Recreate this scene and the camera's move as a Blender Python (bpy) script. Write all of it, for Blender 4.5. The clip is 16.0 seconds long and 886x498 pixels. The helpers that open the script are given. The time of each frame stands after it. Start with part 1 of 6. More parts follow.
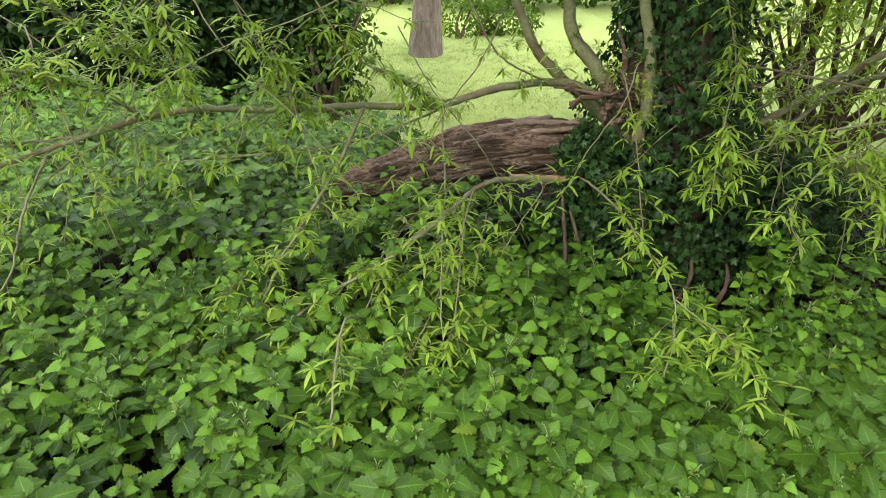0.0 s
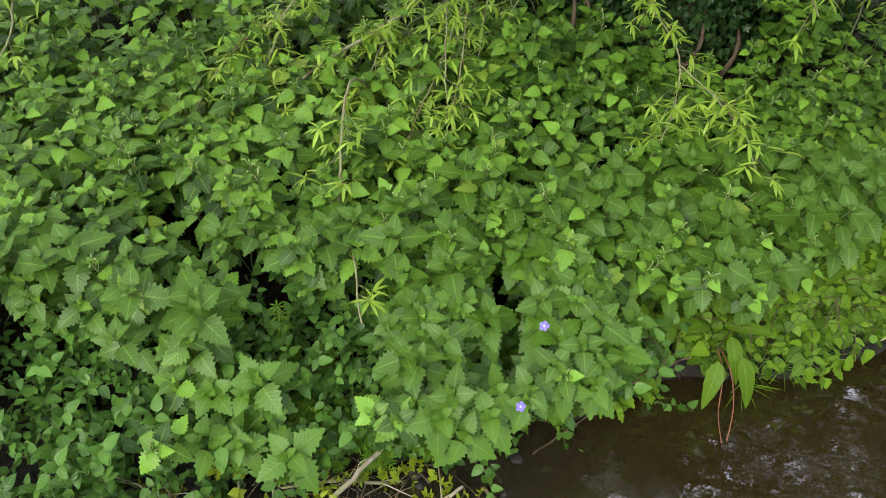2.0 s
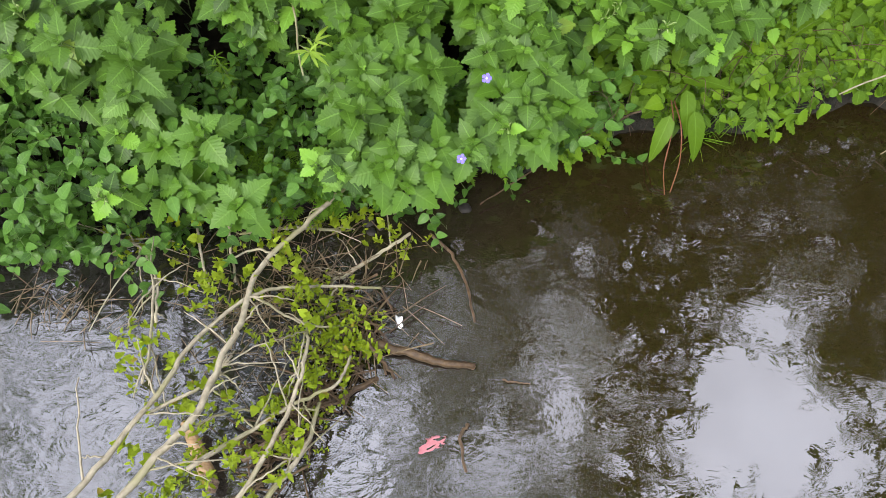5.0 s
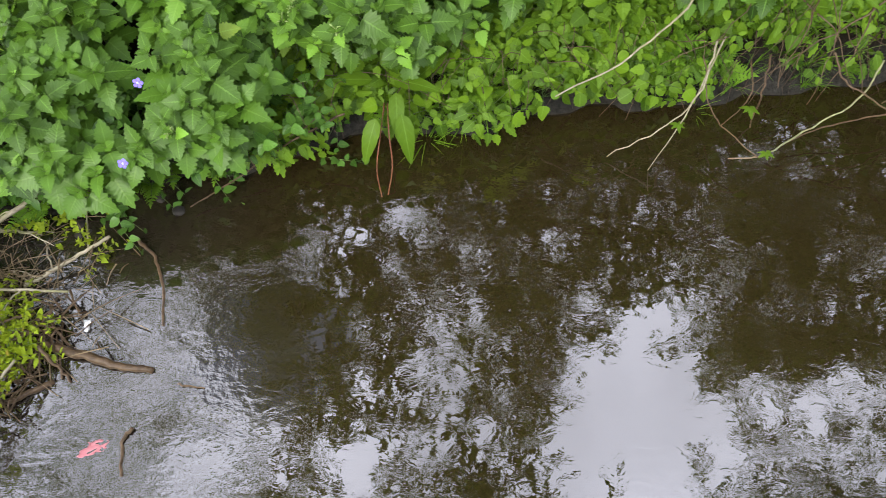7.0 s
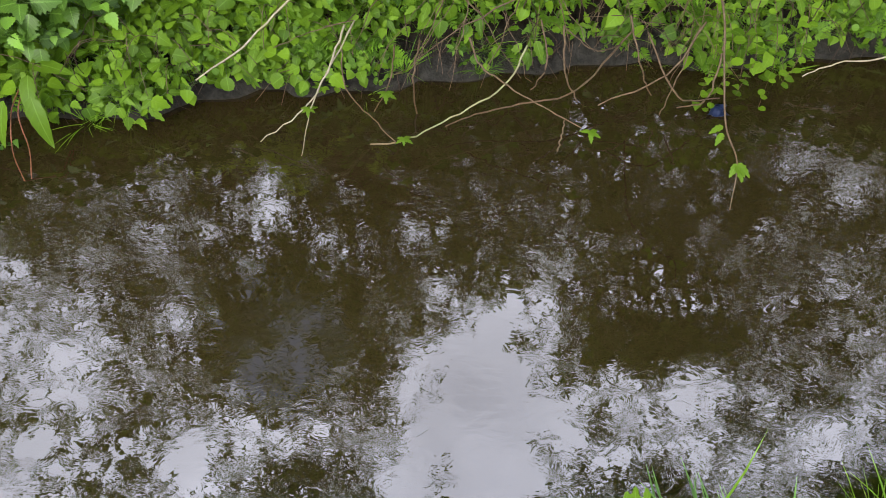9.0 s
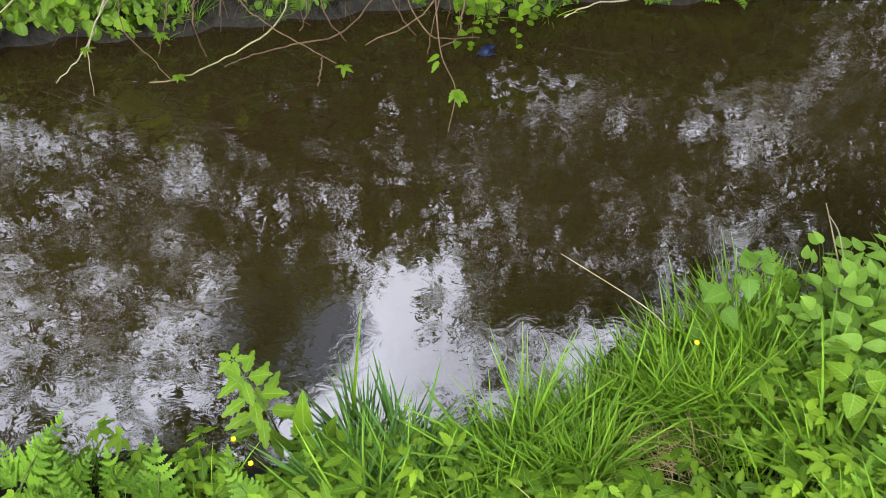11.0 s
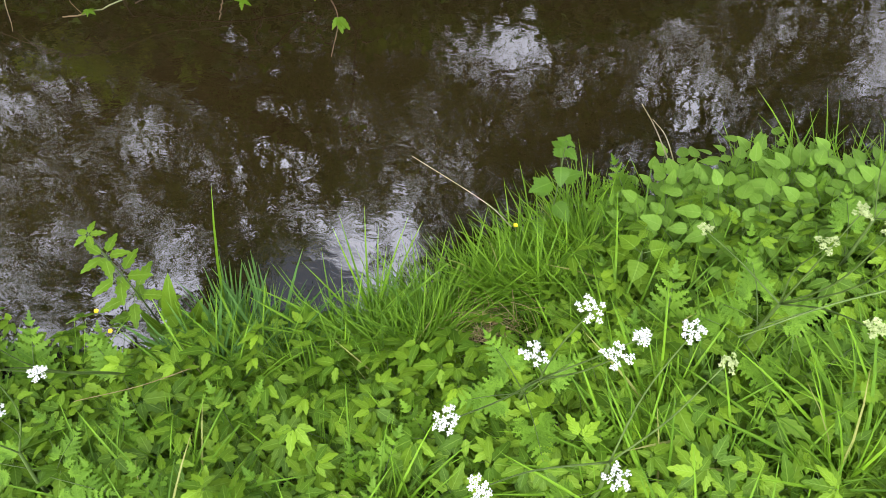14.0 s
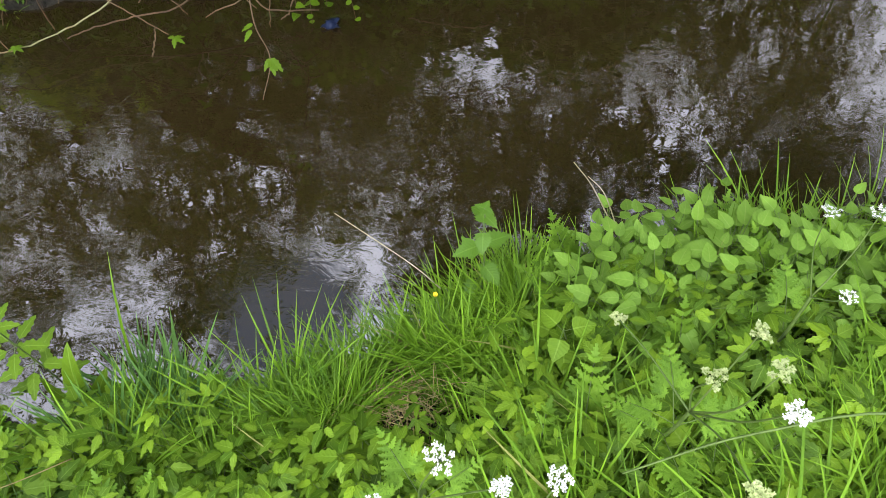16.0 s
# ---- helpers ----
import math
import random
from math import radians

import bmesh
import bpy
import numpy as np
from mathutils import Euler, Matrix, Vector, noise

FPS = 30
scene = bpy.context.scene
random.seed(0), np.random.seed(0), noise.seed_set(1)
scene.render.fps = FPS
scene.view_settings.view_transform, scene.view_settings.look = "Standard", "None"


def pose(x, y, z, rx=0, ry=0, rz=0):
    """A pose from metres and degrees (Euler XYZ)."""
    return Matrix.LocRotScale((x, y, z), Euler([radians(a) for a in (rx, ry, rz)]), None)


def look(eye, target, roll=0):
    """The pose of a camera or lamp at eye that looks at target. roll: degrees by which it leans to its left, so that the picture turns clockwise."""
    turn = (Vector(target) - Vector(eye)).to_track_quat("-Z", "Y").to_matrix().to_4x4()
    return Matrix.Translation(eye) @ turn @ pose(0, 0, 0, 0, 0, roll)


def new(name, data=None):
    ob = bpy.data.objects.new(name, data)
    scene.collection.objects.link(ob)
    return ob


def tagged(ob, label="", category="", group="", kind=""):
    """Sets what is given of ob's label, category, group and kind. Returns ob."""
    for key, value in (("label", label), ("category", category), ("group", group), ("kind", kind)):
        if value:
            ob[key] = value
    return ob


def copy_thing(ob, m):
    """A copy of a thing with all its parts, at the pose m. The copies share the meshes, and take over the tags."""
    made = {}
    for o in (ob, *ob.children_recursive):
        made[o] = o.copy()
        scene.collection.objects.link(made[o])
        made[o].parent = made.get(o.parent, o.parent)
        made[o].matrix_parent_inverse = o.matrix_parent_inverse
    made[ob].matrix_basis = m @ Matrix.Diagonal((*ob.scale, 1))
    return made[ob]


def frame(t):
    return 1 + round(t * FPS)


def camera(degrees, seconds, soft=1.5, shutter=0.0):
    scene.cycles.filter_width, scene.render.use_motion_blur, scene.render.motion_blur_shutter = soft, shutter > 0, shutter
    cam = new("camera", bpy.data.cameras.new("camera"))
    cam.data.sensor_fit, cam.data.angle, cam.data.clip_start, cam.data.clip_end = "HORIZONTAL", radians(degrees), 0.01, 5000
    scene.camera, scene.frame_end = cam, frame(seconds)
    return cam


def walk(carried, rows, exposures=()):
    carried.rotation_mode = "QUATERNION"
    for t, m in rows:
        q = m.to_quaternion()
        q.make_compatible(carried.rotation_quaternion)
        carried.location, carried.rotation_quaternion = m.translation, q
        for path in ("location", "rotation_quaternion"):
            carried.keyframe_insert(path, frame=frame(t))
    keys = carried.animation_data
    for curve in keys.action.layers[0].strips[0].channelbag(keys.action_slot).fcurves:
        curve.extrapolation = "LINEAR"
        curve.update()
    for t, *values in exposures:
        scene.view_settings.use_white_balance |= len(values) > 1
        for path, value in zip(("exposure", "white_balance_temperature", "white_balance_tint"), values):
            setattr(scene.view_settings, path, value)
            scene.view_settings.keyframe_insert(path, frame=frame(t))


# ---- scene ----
cam = camera(63.56, 16.0, soft=0.85, shutter=0.15)
PATH = [
    (0, pose(0.0000, 0.0000, 1.9965, 65.459, -0.528, -0.101)),
    (0.5, pose(-0.0030, -0.0135, 1.9920, 61.646, -0.619, 0.111)),
    (1, pose(-0.0005, -0.0401, 1.9877, 57.043, -0.706, 0.348)),
    (1.5, pose(0.0039, -0.0600, 1.9895, 52.371, -0.772, 0.466)),
    (2, pose(0.0046, -0.0802, 1.9939, 47.745, -0.821, 0.566)),
    (2.5, pose(0.0070, -0.0907, 1.9976, 43.122, -0.854, 0.698)),
    (3, pose(0.0084, -0.0935, 2.0034, 38.513, -0.888, 0.776)),
    (5.5, pose(0.3278, -0.0867, 2.0000, 27.830, -0.564, 0.913)),
    (6, pose(0.5413, -0.0765, 2.0056, 27.788, -0.576, 0.896)),
    (6.5, pose(0.8080, -0.0529, 2.0199, 27.539, -0.507, 1.032)),
    (7, pose(1.1295, -0.0366, 2.0260, 27.561, -0.350, 1.131)),
    (7.5, pose(1.5120, -0.0182, 2.0224, 27.445, -0.065, 1.543)),
    (8, pose(1.8914, -0.0007, 2.0043, 27.323, -0.337, 1.531)),
    (8.5, pose(2.1551, -0.0002, 1.9992, 27.268, -0.365, 1.598)),
    (9, pose(2.3066, -0.0330, 1.9941, 27.410, -0.471, 1.529)),
    (9.5, pose(2.5291, -0.0575, 1.9951, 27.448, -0.544, 1.466)),
    (9.7, pose(2.6301, -0.0627, 1.9989, 27.493, -0.523, 1.423)),
    (11.8, pose(3.2540, -0.4476, 2.1237, 25.571, 0.515, 1.102)),
    (12, pose(3.2665, -0.4706, 2.1280, 25.473, 0.511, 1.083)),
    (12.5, pose(3.3254, -0.5171, 2.1334, 25.304, 0.361, 1.168)),
    (13, pose(3.4080, -0.5476, 2.1362, 25.293, 0.192, 1.095)),
    (13.5, pose(3.4580, -0.5634, 2.1372, 25.235, 0.118, 1.035)),
    (14, pose(3.5073, -0.5679, 2.1336, 25.258, 0.075, 1.018)),
    (14.5, pose(3.5612, -0.5610, 2.1273, 25.363, -0.005, 1.044)),
    (15, pose(3.6185, -0.5238, 2.1115, 25.338, -0.148, 0.998)),
    (15.5, pose(3.6707, -0.4497, 2.0983, 25.516, 0.047, 0.984)),
    (16, pose(3.6933, -0.3800, 2.0936, 25.713, -0.172, 0.955)),
]
walk(cam, PATH, [(0, -0.2), (1.0, -0.25), (2.0, -0.2), (3.0, 0.0), (5.5, 0.0), (9.7, 0.05), (11.8, 0.2), (13.0, 0.08), (14.0, -0.05), (16.0, -0.05)])

# ---- world, sun, exposure ----
world = bpy.data.worlds.new("overcast_sky")
scene.world = world
world.use_nodes = True
wn, wl = world.node_tree.nodes, world.node_tree.links
wn.clear()
sky = wn.new("ShaderNodeTexSky")
sky.sky_type, sky.sun_disc = "NISHITA", False
sky.sun_elevation, sky.sun_rotation = radians(33), radians(214)
sky.air_density, sky.dust_density = 1.3, 0.7
cloud_tex = wn.new("ShaderNodeTexNoise")
cloud_tex.inputs["Scale"].default_value, cloud_tex.inputs["Detail"].default_value = 2.2, 6
cloud_ramp = wn.new("ShaderNodeValToRGB")
cloud_ramp.color_ramp.elements[0].position, cloud_ramp.color_ramp.elements[1].position = 0.25, 0.55
cloud_ramp.color_ramp.elements[0].color = (0.35, 0.35, 0.35, 1)
cloud_mix = wn.new("ShaderNodeMix")
cloud_mix.data_type = "RGBA"
sky_co, sky_xyz, sky_rise = wn.new("ShaderNodeTexCoord"), wn.new("ShaderNodeSeparateXYZ"), wn.new("ShaderNodeMapRange")
wl.new(sky_co.outputs["Generated"], sky_xyz.inputs[0])
wl.new(sky_xyz.outputs["Z"], sky_rise.inputs["Value"])
cloud_col = wn.new("ShaderNodeMix")
cloud_col.data_type = "RGBA"
cloud_col.inputs["A"].default_value, cloud_col.inputs["B"].default_value = (2.0, 2.1, 2.2, 1), (36.0, 36.8, 43.0, 1)
wl.new(sky_rise.outputs[0], cloud_col.inputs["Factor"])
wl.new(cloud_col.outputs["Result"], cloud_mix.inputs["B"])
background = wn.new("ShaderNodeBackground")
background.inputs["Strength"].default_value = 0.165
world_out = wn.new("ShaderNodeOutputWorld")
wl.new(cloud_tex.outputs["Fac"], cloud_ramp.inputs["Fac"])
# a break in the clouds with slate-blue sky
hole_dot, hole = wn.new("ShaderNodeVectorMath"), wn.new("ShaderNodeMapRange")
hole_dot.operation = "DOT_PRODUCT"
hole_dot.inputs[1].default_value = (-0.22, 0.335, 0.916)
wl.new(sky_co.outputs["Generated"], hole_dot.inputs[0])
hole.inputs["From Min"].default_value, hole.inputs["From Max"].default_value = 0.9945, 0.9985
hole.inputs["To Min"].default_value, hole.inputs["To Max"].default_value = 1.0, 0.07
hole_warp = wn.new("ShaderNodeMath")
hole_warp.operation = "MULTIPLY_ADD"
hole_warp.inputs[1].default_value = 0.004
fine_cloud = wn.new("ShaderNodeTexNoise")
fine_cloud.inputs["Scale"].default_value, fine_cloud.inputs["Detail"].default_value = 16.0, 4
wl.new(fine_cloud.outputs["Fac"], hole_warp.inputs[0])
wl.new(hole_dot.outputs["Value"], hole_warp.inputs[2])
wl.new(hole_warp.outputs[0], hole.inputs["Value"])
cloud_fac = wn.new("ShaderNodeMath")
cloud_fac.operation = "MULTIPLY"
wl.new(cloud_ramp.outputs["Color"], cloud_fac.inputs[0])
wl.new(hole.outputs[0], cloud_fac.inputs[1])
wl.new(cloud_fac.outputs[0], cloud_mix.inputs["Factor"])
wl.new(sky.outputs["Color"], cloud_mix.inputs["A"])
wl.new(cloud_mix.outputs["Result"], background.inputs["Color"])
wl.new(background.outputs["Background"], world_out.inputs["Surface"])

sun = new("sun", bpy.data.lights.new("sun", "SUN"))
sun.data.energy, sun.data.angle, sun.data.color = 3.8, radians(12), (1.0, 0.96, 0.86)
sun.matrix_world = look((-12, -18, 14), (0, 0, 0))

# ---- materials ----
LEAF_ATTR = "lf"


def material(name):
    m = bpy.data.materials.new(name)
    m.use_nodes = True
    n, l = m.node_tree.nodes, m.node_tree.links
    n.clear()
    out = n.new("ShaderNodeOutputMaterial")
    p = n.new("ShaderNodeBsdfPrincipled")
    l.new(p.outputs[0], out.inputs["Surface"])
    return m, n, l, p, out


def node(n, kind, **inputs):
    made = n.new(kind)
    for key, value in inputs.items():
        made.inputs[key.replace("_", " ")].default_value = value
    return made


def calc(n, l, op, a, b=0.0, c=None):
    made = n.new("ShaderNodeMath")
    made.operation = op
    for i, v in enumerate((a, b, c)):
        if v is None:
            continue
        if isinstance(v, (int, float)):
            made.inputs[i].default_value = v
        else:
            l.new(v, made.inputs[i])
    return made.outputs[0]


def mixed(n, l, fac, a, b, blend="MIX"):
    made = n.new("ShaderNodeMix")
    made.data_type, made.blend_type = "RGBA", blend
    for key, v in (("Factor", fac), ("A", a), ("B", b)):
        if isinstance(v, tuple):
            made.inputs[key].default_value = (*v, 1)
        elif isinstance(v, (int, float)):
            made.inputs[key].default_value = v
        else:
            l.new(v, made.inputs[key])
    return made.outputs["Result"]


def leaf_material(name, dark, light, vein, rough=0.45, through_light=0.35, veins=7.0, old=None, gloss=0.12, spread_by=1.0):
    """Leaf: each leaf its own tone, midrib and side veins paler, light passes through."""
    dark, light, vein = (tuple(k * c for c in col) for k, col in ((0.46, dark), (0.76, light), (0.68, vein)))
    old = old and tuple(0.68 * c for c in old)
    m, n, l, p, out = material(name)
    geo, attr = n.new("ShaderNodeNewGeometry"), n.new("ShaderNodeAttribute")
    attr.attribute_name = LEAF_ATTR
    xyz = n.new("ShaderNodeSeparateXYZ")
    l.new(attr.outputs["Vector"], xyz.inputs[0])
    co = n.new("ShaderNodeTexCoord")
    patch = node(n, "ShaderNodeTexNoise", Scale=2.3, Detail=2.0)
    fine = node(n, "ShaderNodeTexNoise", Scale=90.0, Detail=2.0)
    l.new(co.outputs["Object"], patch.inputs["Vector"])
    l.new(co.outputs["Object"], fine.inputs["Vector"])
    isl = geo.outputs["Random Per Island"]
    tone = calc(n, l, "ADD", calc(n, l, "MULTIPLY", isl, 0.62), calc(n, l, "MULTIPLY", patch.outputs["Fac"], 0.4))
    col = mixed(n, l, calc(n, l, "POWER", tone, spread_by), dark, light)
    if old:
        yellow = calc(n, l, "GREATER_THAN", isl, 0.982)
        col = mixed(n, l, calc(n, l, "MULTIPLY", yellow, 0.8), col, old)
    side = calc(n, l, "ABSOLUTE", xyz.outputs[1])
    rib = calc(n, l, "LESS_THAN", side, 0.07)
    ripple = calc(n, l, "SINE", calc(n, l, "MULTIPLY", calc(n, l, "SUBTRACT", xyz.outputs[0], calc(n, l, "MULTIPLY", side, 0.22)), veins * 6.283))
    lines = calc(n, l, "POWER", calc(n, l, "MAXIMUM", ripple, 0.0), 6.0)
    veined = calc(n, l, "MAXIMUM", calc(n, l, "MULTIPLY", rib, 0.45), calc(n, l, "MULTIPLY", lines, 0.1))
    col = mixed(n, l, veined, col, vein)
    col = mixed(n, l, calc(n, l, "MULTIPLY", fine.outputs["Fac"], 0.25), col, tuple(0.6 * c for c in dark))
    l.new(col, p.inputs["Base Color"])
    p.inputs["Roughness"].default_value = rough
    p.inputs["Specular IOR Level"].default_value = gloss
    bump = node(n, "ShaderNodeBump", Strength=0.22, Distance=0.0015)
    l.new(calc(n, l, "ADD", calc(n, l, "MULTIPLY", ripple, 0.5), fine.outputs["Fac"]), bump.inputs["Height"])
    l.new(bump.outputs[0], p.inputs["Normal"])
    tr = n.new("ShaderNodeBsdfTranslucent")
    warm = mixed(n, l, 0.5, col, (light[0] * 1.5, light[1] * 1.35, light[2] * 0.7))
    l.new(warm, tr.inputs["Color"])
    both = n.new("ShaderNodeMixShader")
    both.inputs[0].default_value = through_light
    l.new(p.outputs[0], both.inputs[1])
    l.new(tr.outputs[0], both.inputs[2])
    l.new(both.outputs[0], out.inputs["Surface"])
    return m


def plain_material(name, a, b, scale=20.0, rough=0.7, bump_by=0.004, stretch=(1, 1, 1), spots=None, lo=0.3, hi=0.7):
    """Grain at one scale, stains at another, relief from both."""
    m, n, l, p, out = material(name)
    co, mp = n.new("ShaderNodeTexCoord"), n.new("ShaderNodeMapping")
    mp.inputs["Scale"].default_value = stretch
    l.new(co.outputs["Object"], mp.inputs["Vector"])
    g1 = node(n, "ShaderNodeTexNoise", Scale=scale, Detail=6.0, Roughness=0.65)
    g2 = node(n, "ShaderNodeTexNoise", Scale=scale * 0.13, Detail=3.0)
    for g in (g1, g2):
        l.new(mp.outputs[0], g.inputs["Vector"])
    ramp = n.new("ShaderNodeMapRange")
    ramp.inputs["From Min"].default_value, ramp.inputs["From Max"].default_value = lo, hi
    l.new(g1.outputs["Fac"], ramp.inputs["Value"])
    col = mixed(n, l, ramp.outputs[0], a, b)
    if spots:
        m2 = n.new("ShaderNodeMapRange")
        m2.inputs["From Min"].default_value, m2.inputs["From Max"].default_value = 0.5, 0.62
        l.new(g2.outputs["Fac"], m2.inputs["Value"])
        col = mixed(n, l, m2.outputs[0], col, spots)
    geo = n.new("ShaderNodeNewGeometry")
    col = mixed(n, l, calc(n, l, "MULTIPLY", geo.outputs["Random Per Island"], 0.35), col, a)
    l.new(col, p.inputs["Base Color"])
    p.inputs["Specular IOR Level"].default_value = 0.2
    p.inputs["Roughness"].default_value = rough
    bump = node(n, "ShaderNodeBump", Strength=0.8, Distance=bump_by)
    l.new(g1.outputs["Fac"], bump.inputs["Height"])
    l.new(bump.outputs[0], p.inputs["Normal"])
    return m


NETTLE = leaf_material("nettle_leaf", (0.018, 0.055, 0.006), (0.25, 0.50, 0.045), (0.24, 0.46, 0.07), 0.4, 0.08, 8, (0.2, 0.28, 0.03), 0.17, 1.6)
NETTLE_YOUNG = leaf_material("bright_nettle_leaf", (0.04, 0.12, 0.01), (0.2, 0.40, 0.035), (0.22, 0.4, 0.06), 0.4, 0.2, 8, (0.3, 0.34, 0.04), 0.2)
PERIWINKLE = leaf_material("periwinkle_leaf", (0.024, 0.075, 0.012), (0.125, 0.27, 0.038), (0.17, 0.32, 0.05), 0.3, 0.12, 5)
HERB = leaf_material("herb_leaf", (0.024, 0.08, 0.005), (0.22, 0.39, 0.02), (0.24, 0.42, 0.06), 0.45, 0.24, 5)
PALE_HERB = leaf_material("pale_herb_leaf", (0.045, 0.14, 0.008), (0.30, 0.50, 0.028), (0.34, 0.52, 0.09), 0.45, 0.14, 6, None, 0.12, 1.15)
BALSAM = leaf_material("balsam_leaf", (0.055, 0.16, 0.016), (0.30, 0.53, 0.065), (0.32, 0.5, 0.11), 0.5, 0.14, 5)
FERNY = leaf_material("ferny_leaf", (0.06, 0.17, 0.012), (0.23, 0.43, 0.035), (0.26, 0.42, 0.06), 0.5, 0.25, 3)
BRAMBLE = leaf_material("bramble_leaf", (0.016, 0.055, 0.005), (0.16, 0.31, 0.026), (0.2, 0.34, 0.06), 0.45, 0.18, 6)
GRASS = leaf_material("grass_blade", (0.04, 0.14, 0.007), (0.27, 0.51, 0.025), (0.22, 0.4, 0.05), 0.42, 0.18, 0.5, (0.42, 0.36, 0.14))
BLUE_GRASS = leaf_material("broad_grass", (0.05, 0.15, 0.024), (0.17, 0.36, 0.07), (0.2, 0.38, 0.1), 0.45, 0.24, 0.5, None, 0.1)
TASSEL = plain_material("nettle_tassel", (0.13, 0.2, 0.05), (0.3, 0.38, 0.14), 120, 0.8, 0.001)
CATKIN = plain_material("catkin", (0.16, 0.24, 0.03), (0.36, 0.42, 0.08), 90, 0.8, 0.002)
WILLOW = leaf_material("willow_leaf", (0.22, 0.42, 0.03), (0.52, 0.74, 0.10), (0.5, 0.64, 0.16), 0.28, 0.36, 3, None, 0.25)
# the willow leaf darkened: shade on the crown's underside is in the colour
SHADED_WILLOW = leaf_material("shaded_willow_leaf", (0.08, 0.13, 0.025), (0.25, 0.34, 0.07), (0.25, 0.3, 0.08), 0.5, 0.2, 3)
IVY = leaf_material("ivy_leaf", (0.012, 0.034, 0.009), (0.065, 0.145, 0.036), (0.10, 0.17, 0.06), 0.32, 0.12, 4)
SHRUB = leaf_material("shrub_leaf", (0.018, 0.05, 0.012), (0.07, 0.145, 0.03), (0.06, 0.12, 0.03), 0.4, 0.2, 4)
HEDGE = leaf_material("hedge_leaf", (0.07, 0.15, 0.015), (0.17, 0.30, 0.04), (0.2, 0.3, 0.06), 0.5, 0.35, 4)
WEED = leaf_material("weed_leaf", (0.17, 0.25, 0.008), (0.38, 0.50, 0.025), (0.36, 0.46, 0.05), 0.5, 0.35, 3, (0.3, 0.16, 0.04))
STRAW = plain_material("dry_straw", (0.24, 0.17, 0.07), (0.5, 0.4, 0.2), 60, 0.8, 0.0005)
DEAD = plain_material("dead_stalk", (0.05, 0.034, 0.02), (0.155, 0.108, 0.064), 60, 0.8, 0.001)
BLEACHED = plain_material("bleached_bark", (0.17, 0.1445, 0.0935), (0.391, 0.3485, 0.2465), 45, 0.65, 0.002, (1, 1, 1), (0.22, 0.21, 0.10))
ROOT = plain_material("dark_root", (0.018, 0.011, 0.006), (0.065, 0.04, 0.024), 40, 0.6, 0.001)
DARKWOOD = plain_material("wet_wood", (0.035, 0.022, 0.012), (0.13, 0.085, 0.045), 40, 0.45, 0.003)
TWIG = plain_material("willow_bark", (0.14, 0.15, 0.07), (0.27, 0.27, 0.14), 60, 0.6, 0.001, (1, 1, 1), (0.17, 0.12, 0.07))
BARK = plain_material("rough_bark", (0.048, 0.0336, 0.0224), (0.192, 0.136, 0.088), 22, 0.9, 0.03, (1, 1, 0.3))
PALEBARK = plain_material("pale_bark", (0.13, 0.095, 0.075), (0.42, 0.33, 0.27), 22, 0.9, 0.03, (1, 1, 0.25))
LOGBARK = plain_material("split_bark", (0.055, 0.034, 0.022), (0.44, 0.31, 0.215), 60, 0.85, 0.03, (0.09, 1.4, 1.4), (0.11, 0.07, 0.045), 0.36, 0.66)
PEELED = plain_material("peeled_wood", (0.16, 0.11, 0.075), (0.42, 0.33, 0.25), 34, 0.8, 0.006, (0.3, 1.5, 1.5))
FRESHWOOD = plain_material("torn_wood", (0.26, 0.15, 0.07), (0.46, 0.32, 0.18), 40, 0.7, 0.004, (0.4, 2, 2))
STEM = plain_material("green_stem", (0.06, 0.10, 0.025), (0.13, 0.19, 0.05), 50, 0.5, 0.0005)
REDSTEM = plain_material("red_stem", (0.11, 0.04, 0.022), (0.24, 0.10, 0.05), 60, 0.5, 0.001)
SILT = plain_material("grey_silt", (0.015, 0.0135, 0.011), (0.05, 0.045, 0.0375), 30, 0.6, 0.01)
WHITE_PETAL = plain_material("white_petal", (0.4675, 0.4845, 0.442), (0.629, 0.6375, 0.6035), 80, 0.6, 0.0003)
BUD = plain_material("cream_bud", (0.2, 0.26, 0.08), (0.38, 0.43, 0.2), 80, 0.6, 0.0003)
BLUE_PETAL = plain_material("violet_petal", (0.13, 0.09, 0.50), (0.24, 0.19, 0.68), 80, 0.6, 0.0003)

# ---- geometry helpers ----
rng = np.random.default_rng(11)


class Shape:
    """Triangles with a leaf coordinate (along, across) on each vertex and a material number on each face."""

    def __init__(self, v, f, a=None, m=None):
        self.v, self.f = np.asarray(v, float).reshape(-1, 3), np.asarray(f, int).reshape(-1, 3)
        self.a = np.zeros_like(self.v) if a is None else np.asarray(a, float).reshape(-1, 3)
        self.m = np.zeros(len(self.f), int) if m is None else np.asarray(m, int)

    def use(self, number):
        return Shape(self.v, self.f, self.a, np.full(len(self.f), number))


def merged(shapes):
    vs, fs, a, m, at = [], [], [], [], 0
    for s in shapes:
        vs.append(s.v), fs.append(s.f + at), a.append(s.a), m.append(s.m)
        at += len(s.v)
    return Shape(np.concatenate(vs), np.concatenate(fs), np.concatenate(a), np.concatenate(m))


def placed(s, mats):
    """The shape once for each 4 x 4 matrix."""
    mats = np.asarray(mats, float).reshape(-1, 4, 4)
    k, n = len(mats), len(s.v)
    v = np.einsum("kij,nj->kni", mats[:, :3, :3], s.v) + mats[:, None, :3, 3]
    f = s.f[None] + (np.arange(k) * n)[:, None, None]
    return Shape(v.reshape(-1, 3), f.reshape(-1, 3), np.tile(s.a, (k, 1)), np.tile(s.m, k))


